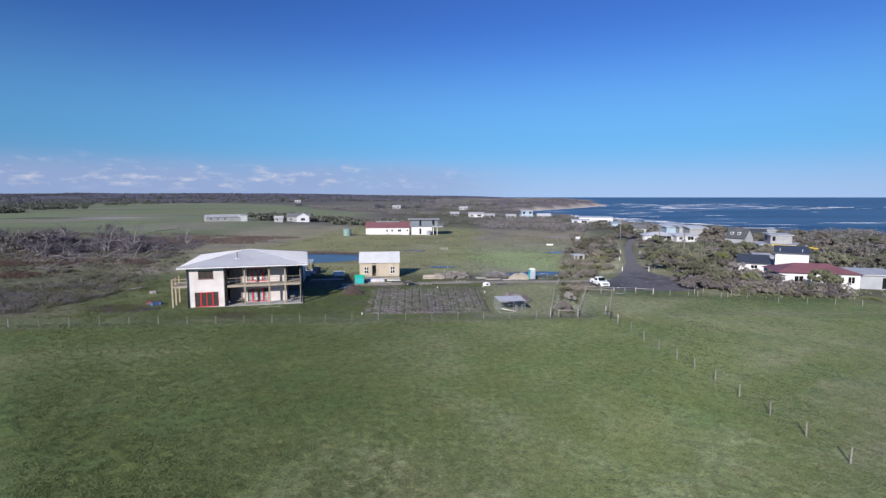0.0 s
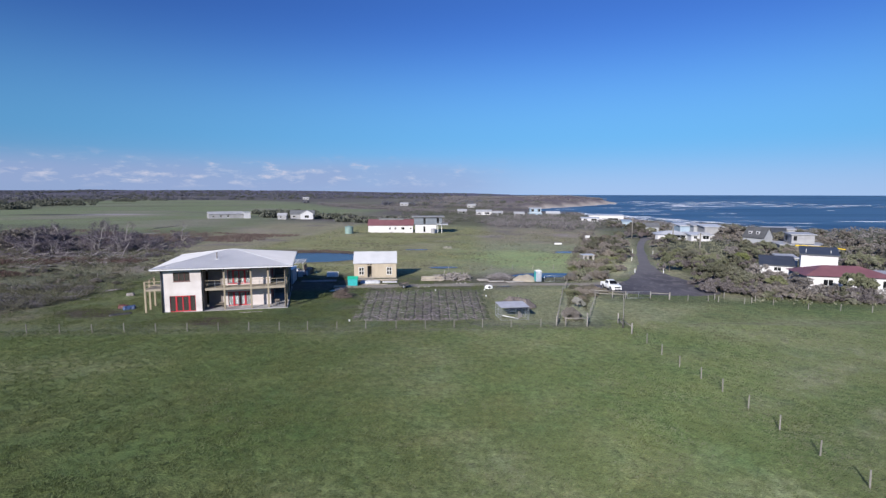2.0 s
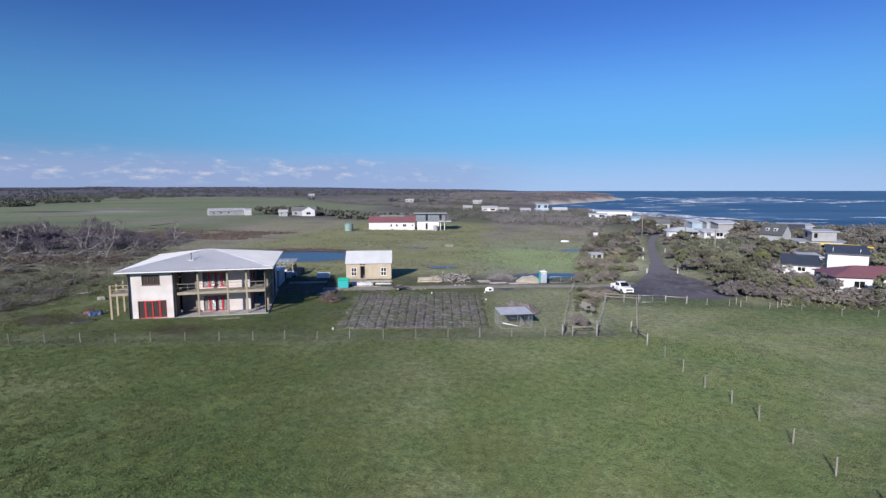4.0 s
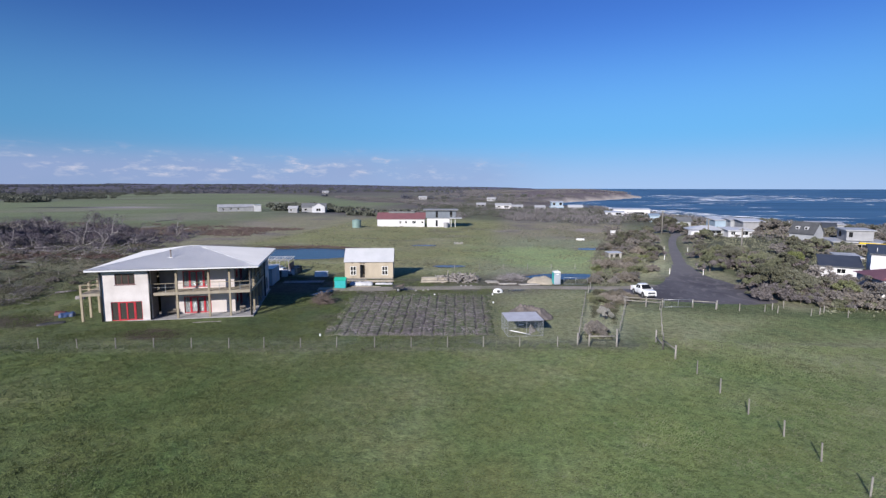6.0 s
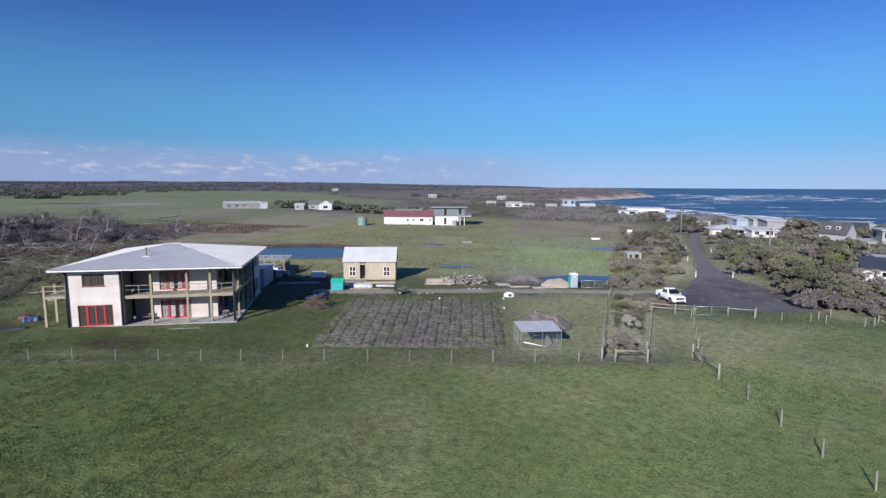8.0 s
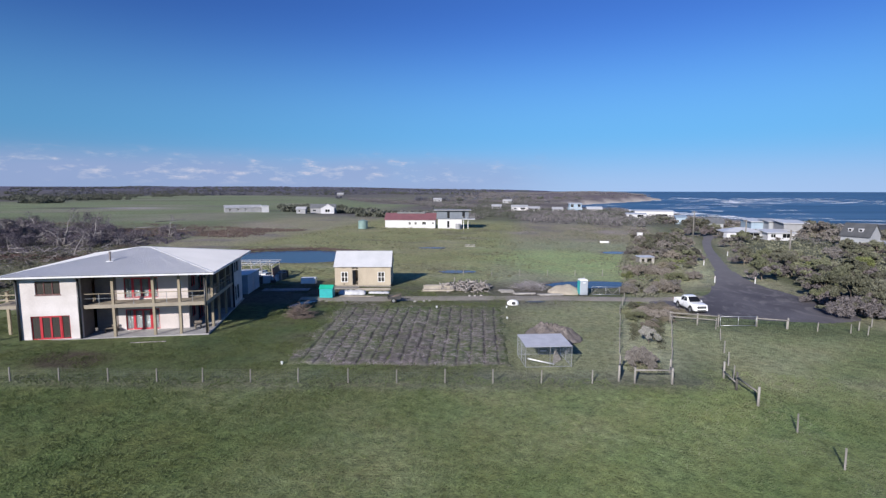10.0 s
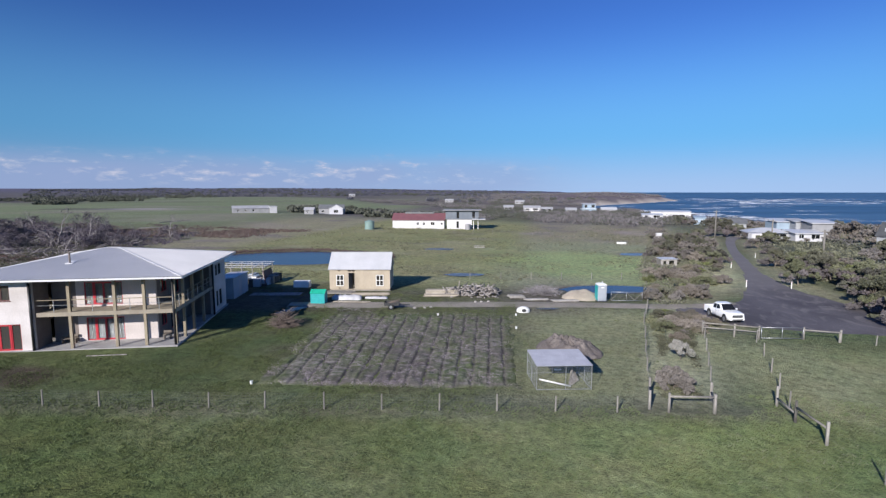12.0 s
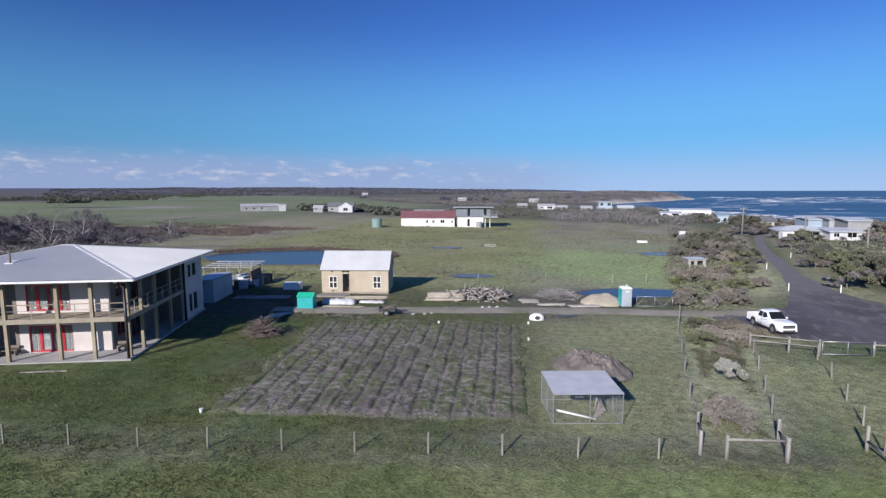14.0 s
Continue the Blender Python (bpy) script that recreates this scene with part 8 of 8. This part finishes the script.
def house_at(x, y, turn, label, name="house", category="house", group=""):
    return thing(name, pose(x, y, gz(x, y), 0, 0, turn), label, category, group)


# farm building and villa across the paddock
h = house_at(-53.4, 205.0, 8, "long white farm building with a maroon roof", "farm_building", "farm building")
block(h, 0, 18.4, 0, 9, -0.4, 3.0, "whitewall", "maroon", 2.1, "gable", ((8.6, 9.4, 1.1, 2.1), (10.8, 11.6, 1.1, 2.1), (13.6, 15.0, 1.1, 2.2), (17.2, 17.9, 1.2, 2.0)), roof_label="maroon sheet roof")
part("ridge_vent", cube(4, 14.5, 3.9, 5.4, 5.0, 5.6), "greyroof", h)
h = house_at(-34.2, 207.6, 8, "modern two-storey house with white base and grey upper floor", "villa", "house")
block(h, 0, 8.8, 0, 9, -0.4, 3.3, "whitewall", "greyroof", 0, "flat", ((3.4, 4.2, 0.3, 2.7, "dark"),), over=0.05)
part("rain_tank", tube(bmesh.new(), (7.4, -1.2, -0.2), (7.4, -1.2, 1.8), 0.95, n=20), "midgrey", h, "round grey rain tank")
block(h, -0.5, 11.2, 0.35, 9, 3.52, 6.5, "slateblue", "midgrey", 0, "flat", ((3.9, 4.8, 3.7, 6.1, "dark"), (9.4, 10.4, 3.9, 6.1, "dark")), over=1.0)
for x in (9.4, 11.0):
    part("column", cube(x - 0.1, x + 0.1, 0.5, 0.7, -0.4, 3.5), "white", h)
part("balcony", cube(8.85, 13.6, -0.6, 8.0, 3.3, 3.5), "palegrey", h)
for z in (3.95, 4.4):
    part("rail", beam(bmesh.new(), (8.9, -0.55, z), (13.5, -0.55, z), 0.06, 0.06), "midgrey", h)
for x in (8.95, 10.5, 12.0, 13.45):
    part("rail_post", cube(x - 0.04, x + 0.04, -0.6, -0.5, 3.5, 4.45), "midgrey", h)
tank = thing("water_tank", pose(-59.4, 197.6, gz(-59.4, 197.6)), "round green plastic rainwater tank", "water tank")
part("body", tube(bmesh.new(), (0, 0, -0.1), (0, 0, 2.8), 1.65, n=32), "tank", tank, smooth=False)
part("lid", tube(tube(bmesh.new(), (0, 0, 2.8), (0, 0, 3.1), 1.65, 0.5, 32), (0, 0, 3.1), (0, 0, 3.2), 0.4, n=20), "tank", tank)
# farmstead inland
h = house_at(-167, 280, 38, "long pale farm shed in the far field", "farm_shed", "farm shed")
block(h, 0, 19, 0, 8, -0.3, 2.6, "midgrey", "agedroof", 1.3, "gable", ((2, 3, 0.8, 2), (6, 7, 0.8, 2), (10, 11, 0.8, 2)), roof_label="grey sheet roof")
block(h, 19.2, 23, -1, 6, -0.3, 3.4, "palegrey", "whiteroof", 0, "flat", ())
h = house_at(-128.5, 287, 15, "small white farm outbuilding", "outbuilding", "farm shed")
block(h, 0, 5.0, 0, 5, -0.3, 2.4, "midgrey", "agedroof", 1.2, "gable", ((1.2, 2.2, 0.8, 2),))
h = house_at(-124.5, 296, 18, "pale gabled farmhouse in the field", "farmhouse", "house")
block(h, 0, 14, 2, 10, -0.3, 3.0, "midgrey", "greyroof", 2.0, "gable", ((1.5, 3, 0.8, 2),))
block(h, 6, 13.5, 0, 1.9, -0.3, 3.1, "palegrey", "agedroof", 2.2, "gable", ((2.5, 5, 0.6, 2.2),), along="y")

# maroon-roofed house and its neighbours by the scrub
h = house_at(54.7, 97.6, -9, "long low white house with a maroon sheet roof", "house", "house", "seaside houses")
block(h, -0.6, 13.0, 0, 8, -0.5, 2.7, "whitewall", "maroon", 1.5, "hip", ((2.6, 4.2, 0.9, 2.1), (5.6, 7.2, 0.9, 2.1), (10.2, 11.0, 0.9, 2.1), (11.6, 12.8, 0.9, 2.2)), roof_label="maroon sheet roof", over=0.5)
h = house_at(67.6, 96.4, -6, "pale grey flat-roofed garage wing", "garage", "garage", "seaside houses")
block(h, 0, 8, 0, 7, -0.5, 2.6, "greyclad", "agedroof", 0, "flat", ((4.2, 6.4, 0.0, 2.2, "grey_panel"),), tilt=0.3)
h = house_at(76.2, 95.2, -6, "grey timber seaside house", "house", "house", "seaside houses")
block(h, 0, 9, 0, 8, -0.5, 2.9, "greyclad", "greyroof", 1.4, "gable", ((1.0, 2.6, 0.6, 2.2),))
h = house_at(59.2, 108.6, -28, "tall white rendered house with a dark flat roof", "house", "house", "seaside houses")
block(h, 0, 5.9, 0, 7, -0.5, 5.3, "whitewall", "darkroof", 0, "flat", (), tilt=0.9, over=0.3)
part("vent", tube(bmesh.new(), (0.8, 1.5, 5.4), (0.8, 1.5, 6.3), 0.045, n=8), "white", h)
part("vent", tube(bmesh.new(), (4.8, 1.5, 5.4), (4.8, 1.5, 6.2), 0.045, n=8), "white", h)
h = house_at(53.4, 112.2, -25, "white single-storey house with a charcoal roof", "house", "house", "seaside houses")
block(h, 0, 5.9, 0, 6.5, -0.5, 2.55, "whitewall", "darkroof", 0, "flat", ((2.4, 3.7, 1.45, 2.3),), tilt=1.2, over=0.25)
h = house_at(63.5, 124.0, -15, "grey house with a charcoal roof deck", "house", "house", "seaside houses")
block(h, 0, 3.6, 0, 5, -0.5, 2.7, "greyclad", "agedroof", 0, "flat", (), tilt=0.3)
h = house_at(88.2, 163.4, -12, "grey two-storey seaside house with terraces", "house", "house", "seaside houses")
block(h, 0, 6.0, 0.4, 7, 2.7, 5.4, "midgrey", "agedroof", 0, "flat", ((0.5, 1.4, 3.6, 5.0, "dark"),), side=((1.0, 2.6, 3.4, 5.0),), tilt=0.2, over=0.45)
block(h, -3.2, 9.0, -1.2, 8.0, -0.8, 2.3, "greyclad", "agedroof", 0, "flat", ((0.5, 2.0, 0.6, 2.0, "dark"), (4.2, 6.2, 0.2, 2.1, "dark"), (8.0, 10.0, 0.6, 2.1, "dark")), tilt=0.25, over=0.5)
bm = bmesh.new()
for i in range(6):
    box(bm, 1.0 + i * 1.2, 1.12 + i * 1.2, -3.2, -3.08, -0.8, 2.0)
part("pergola", box(bm, 0.6, 7.6, -3.4, -1.8, 2.0, 2.1), "pale", h, "sawn timber veranda frame")
boom = thing("lift_boom", pose(72.0, 125.0, gz(72, 125)), "yellow boom lift beside the houses", "boom lift")
part("boom", beam(bmesh.new(), (-5.0, -0.6, 5.75), (3.6, 0.0, 5.2), 0.32, 0.30), "yellow", boom, "yellow boom")
part("boom_tip", beam(bmesh.new(), (3.6, 0, 5.2), (6.3, 0.2, 4.8), 0.26, 0.22), "yellow", boom)
part("mast", beam(bmesh.new(), (-0.4, -0.3, 5.4), (0.0, 0, 0.6), 0.3, 0.3), "yellow", boom)
part("base", cube(-1.2, 1.2, -1.1, 1.1, -0.1, 0.9), "dark", boom, bevel=0.05)
h = house_at(79.0, 173.6, -57, "dark grey gabled house with dormer windows", "house", "house", "seaside houses")
block(h, 0, 6.4, 0, 4.8, -0.8, 4.0, "greyclad", "slate", 2.9, "gable", ((1, 2.4, 0.8, 2.4), (4, 5.6, 0.8, 2.4)), roof_label="grey tiled roof")
for x in (1.2, 3.6):
    d = part("dormer", cube(x, x + 1.0, 0.6, 2.2, 4.8, 5.7), "palegrey", h)
    part("dormer_window", cube(x + 0.2, x + 0.8, 0.56, 0.598, 5.0, 5.5), "carglass", d)
h = house_at(94, 196, -25, "dark seaside house behind bushes", "house", "house", "seaside houses")
block(h, 0, 9, 0, 7, -1, 3.6, "greyclad", "darkroof", 1.8, "gable", ((1, 3, 1, 2.4),))
# houses near the shore, low among the trees
NEAR_SHORE = (
    (71.3, 196, 2, 7.6, 6, 2.2, 0, "whiteroof", "palegrey", "low pale beach house with a flat roof"),
    (74.0, 215, 2, 6.4, 8, 4.6, 0, "whiteroof", "bluegrey", "blue-grey beach house with a pale skillion roof"),
    (77.8, 211, 0, 3.6, 7, 4.9, 0, "agedroof", "greyclad", "narrow grey beach house"),
    (79.0, 203.5, 0, 6.6, 7, 4.9, 0, "whiteroof", "midgrey", "grey beach house with a pale skillion roof"),
    (60.5, 201, -6, 12.0, 9, 1.9, 1.3, "whiteroof", "greyclad", "low grey beach house with a broad hipped roof"),
    (64.5, 229, -4, 5.5, 7, 3.2, 1.4, "greyroof", "greyclad", "small dark house among trees"),
    (112, 226, -20, 11, 8, 3.2, 0, "agedroof", "midgrey", "low grey beach house near the shore"),
    (70.5, 292, -10, 4.5, 7, 3.4, 0, "bluegrey", "bluegrey", "light blue steel shed among the trees"),
)
BY_BAY = (
    (80, 440, -6, 28, 11, 4.4, 0, "whiteroof", "whitewall", "long white beach house with a bright roof"),
    (71, 424, -6, 14, 9, 2.6, 0, "whiteroof", "palegrey", "low pale beach house"),
    (33, 488, 4, 12, 9, 7.0, 0, "whiteroof", "bluegrey", "two-storey blue and white beach house"),
    (50, 496, 0, 13, 9, 3.2, 1.8, "whiteroof", "midgrey", "grey gabled beach house"),
    (19, 482, 5, 9, 8, 2.8, 1.6, "agedroof", "midgrey", "small grey beach house"),
    (-18, 505, 5, 15, 9, 3.0, 1.8, "agedroof", "whitewall", "white gabled beach house far along the bay"),
    (-2, 498, 5, 10, 8, 2.4, 1.5, "agedroof", "midgrey", "grey beach house far along the bay"),
    (-38, 525, 5, 9, 8, 2.8, 1.6, "agedroof", "midgrey", "grey house at the edge of the woods"),
)
for x, y, turn, w, d, z, rise, roof, wall, label in NEAR_SHORE + BY_BAY:
    h = house_at(x, y, turn, label, "beach_house", "house", "seaside houses")
    if z > 5:
        block(h, 0, w, 0, d, -1.0, z / 2, wall, "white", 0, "flat", ((1, 3, 0.8, 2.2, "white"), (w - 4, w - 1.2, 0.8, 2.2)), over=0.6)
        block(h, 1, w - 0.5, 0.8, d, z / 2 + 0.21, z + 0.6, wall, roof, 0, "flat", ((1, 3.5, z / 2 + 1, z), (w - 5, w - 2.4, z / 2 + 1, z)), tilt=0.4, over=0.7)
    else:
        block(h, 0, w, 0, d, -1.2, z, wall, roof, rise, ("hip" if label.count("hipped") else "gable") if rise else "flat", ((0.12 * w, 0.3 * w, 0.8, min(2.2, z - 0.3)), (0.55 * w, 0.85 * w, 0.7, min(2.3, z - 0.2))), tilt=0.6, over=0.5)
for x, y, turn in ((-150, 800, 10), (-40, 760, -8), (-420, 1080, 14)):
    h = house_at(x, y, turn, "tiny pale house far off among woodland", "far_house", "house", "far houses")
    block(h, 0, 13, 0, 8, -0.5, 3.4, "midgrey", "agedroof", 1.8, "gable", ((2, 4, 1, 2.5), (8, 10, 1, 2.5)))

# small things by the lane
h = thing("animal_hut", pose(20.6, 131.6, gz(21, 132), 0, 0, 14) @ Matrix.Scale(0.78, 4), "weathered timber hut with a flat roof in the scrub", "hut")
bm = wall_with(bmesh.new(), 3.9, 1.7, 0.08, [(0.6, 1.3, 0.3, 1.3), (2.0, 3.2, 0.2, 1.4)], -0.2)
part("wall", bm, "rubble", h)
part("wall", cube(0, 3.9, 2.2, 2.28, -0.2, 1.7), "timber", h)
for x in (0, 3.82):
    part("wall", cube(x, x + 0.08, 0.081, 2.199, -0.2, 1.7), "timber", h)
part("roof_sheet", flat_roof(0, 3.9, 0, 2.3, 1.71, 0.2, 0.15, 0.05), "whiteroof", h)
h = thing("white_cabinet", pose(31.2, 183.6, gz(31.2, 183.6), 0, 0, 8), "white upright box at the paddock edge", "cabinet")
part("body", cube(-0.75, 0.75, -0.4, 0.4, -0.1, 2.2), "whitewall", h, bevel=0.03)
part("lid", cube(-0.8, 0.8, -0.45, 0.45, 2.2, 2.28), "white", h)
h = thing("trough", pose(19.5, 172, gz(19.5, 172), 0, 0, 5), "long white water trough in the paddock", "trough")
part("basin", cube(-1.2, 1.2, -0.4, 0.4, -0.05, 0.5), "white", h, bevel=0.05)
h = thing("caravan", pose(58.8, 188.4, gz(58.8, 188.4), 0, 0, 8), "white caravan parked by the lane", "caravan")
part("body", cube(-2.6, 2.6, -1.1, 1.1, 0.5, 2.6), "whitewall", h, bevel=0.2)
part("window", cube(-1.6, -0.4, -1.125, -1.102, 1.4, 2.1), "carglass", h)
part("window", cube(0.6, 1.6, -1.125, -1.102, 1.4, 2.1), "carglass", h)
for y in (-1.0, 1.0):
    part("wheel", tube(bmesh.new(), (0, y - 0.1, 0.33), (0, y + 0.1, 0.33), 0.34, n=18), "rubber", h)
for x, y in ((-16.2, 155.6), (-15.8, 152.4)):
    solid("feed_slab", cube(-1.3, 1.3, -0.25, 0.25, -0.02, 0.14), "rubble", "pale concrete slab lying in the paddock", "slab", pose(x, y, gz(x, y), 0, 0, 10), "paddock slabs", bevel=0.04)


def pole(x, y, h, lean=0.0):
    t = thing("utility_pole", pose(x, y, gz(x, y), 0, lean, 12), "weathered grey timber power pole", "utility pole", "utility poles")
    part("pole", tube(bmesh.new(), (0, 0, -0.5), (0, 0, h), 0.22, 0.17, 12), "timber", t, smooth=True)
    part("crossarm", cube(-0.9, 0.9, -0.06, 0.06, h - 0.5, h - 0.36), "timber", t)
    for x2 in (-0.8, 0, 0.8):
        part("insulator", tube(bmesh.new(), (x2, 0, h - 0.36), (x2, 0, h - 0.2), 0.05, 0.03, 8), "white", t)
    return t


for x, y, h in ((51.4, 201.5, 8.4), (62.6, 190.0, 6.5), (56.6, 151.0, 6.3)):
    pole(x, y, h)
sign = thing("street_sign", pose(52.3, 140.0, gz(52.3, 140), 0, 0, 10), "blank white board on a short post", "sign")
part("post", tube(bmesh.new(), (0, 0.05, -0.3), (0, 0.05, 2.6), 0.05, n=8), "timber", sign)
part("board", cube(-0.38, 0.38, -0.03, 0.0, 1.6, 2.5), "white", sign, bevel=0.01)

# ---- thin cloud bank low over the inland horizon: far backdrop ----
cm = bpy.data.materials.new("thin_cloud")
t, b = nodes_of(cm)
tc, mp = t.nodes.new("ShaderNodeTexCoord"), t.nodes.new("ShaderNodeMapping")
mp.inputs["Scale"].default_value = (0.0050, 0.0050, 0.016)
t.links.new(tc.outputs["Object"], mp.inputs["Vector"])
nz, puff = t.nodes.new("ShaderNodeTexNoise"), t.nodes.new("ShaderNodeTexNoise")
nz.inputs["Scale"].default_value, nz.inputs["Detail"].default_value, nz.inputs["Roughness"].default_value = 1.0, 7, 0.62
puff.inputs["Scale"].default_value, puff.inputs["Detail"].default_value = 0.22, 2
for n in (nz, puff):
    t.links.new(mp.outputs["Vector"], n.inputs["Vector"])
sep = t.nodes.new("ShaderNodeSeparateXYZ")
t.links.new(tc.outputs["Object"], sep.inputs["Vector"])
low, high, west = (t.nodes.new("ShaderNodeMapRange") for _ in range(3))
for n, sock, a, c in ((low, "Z", 12, 24), (high, "Z", 390, 170), (west, "X", 600, -900)):
    n.interpolation_type = "SMOOTHSTEP"
    n.inputs["From Min"].default_value, n.inputs["From Max"].default_value = (a, c) if a < c else (c, a)
    n.inputs["To Min"].default_value, n.inputs["To Max"].default_value = (0, 1) if a < c else (1, 0)
    t.links.new(sep.outputs[sock], n.inputs["Value"])


def times(a, b):
    n = t.nodes.new("ShaderNodeMath")
    n.operation = "MULTIPLY"
    t.links.new(a, n.inputs[0])
    t.links.new(b, n.inputs[1])
    return n.outputs["Value"]


mask = times(times(low.outputs["Result"], high.outputs["Result"]), west.outputs["Result"])
def ranged(value, a, c, lo, hi):
    n = t.nodes.new("ShaderNodeMapRange")
    n.inputs["From Min"].default_value, n.inputs["From Max"].default_value = a, c
    n.inputs["To Min"].default_value, n.inputs["To Max"].default_value = lo, hi
    t.links.new(value, n.inputs["Value"])
    return n.outputs["Result"]


# a soft lavender veil, with small flat heaps of brighter cloud in it
veil = times(mask, ranged(puff.outputs["Fac"], 0.3, 0.7, 0.50, 0.85))
heap = times(ranged(nz.outputs["Fac"], 0.51, 0.66, 0.0, 0.9), times(ranged(sep.outputs["Z"], 55, 120, 0, 1), times(ranged(sep.outputs["Z"], 240, 380, 1, 0), west.outputs["Result"])))
dens = t.nodes.new("ShaderNodeMath")
dens.operation = "MAXIMUM"
t.links.new(veil, dens.inputs[0])
t.links.new(heap, dens.inputs[1])
hue = t.nodes.new("ShaderNodeMix")
hue.data_type = "RGBA"
hue.inputs[6].default_value, hue.inputs[7].default_value = (0.235, 0.300, 0.49, 1), (0.44, 0.45, 0.56, 1)
t.links.new(heap, hue.inputs[0])
em, tr_, mx = t.nodes.new("ShaderNodeEmission"), t.nodes.new("ShaderNodeBsdfTransparent"), t.nodes.new("ShaderNodeMixShader")
t.links.new(hue.outputs[2], em.inputs["Color"])
t.links.new(dens.outputs["Value"], mx.inputs[0])
t.links.new(tr_.outputs["BSDF"], mx.inputs[1])
t.links.new(em.outputs["Emission"], mx.inputs[2])
t.links.new(mx.outputs["Shader"], t.nodes["Material Output"].inputs["Surface"])
M["cloud"] = cm
cv = [(4650 * math.sin(radians(a)), 4650 * math.cos(radians(a)), z) for z in (16, 520) for a in range(-64, 24, 2)]
nn = len(cv) // 2
sheet("cloud_backdrop", cv, [(i, i + 1, nn + i + 1, nn + i) for i in range(nn - 1)], "cloud", "thin pale cloud bank low over the inland horizon", "cloud", "structure", smooth=True)
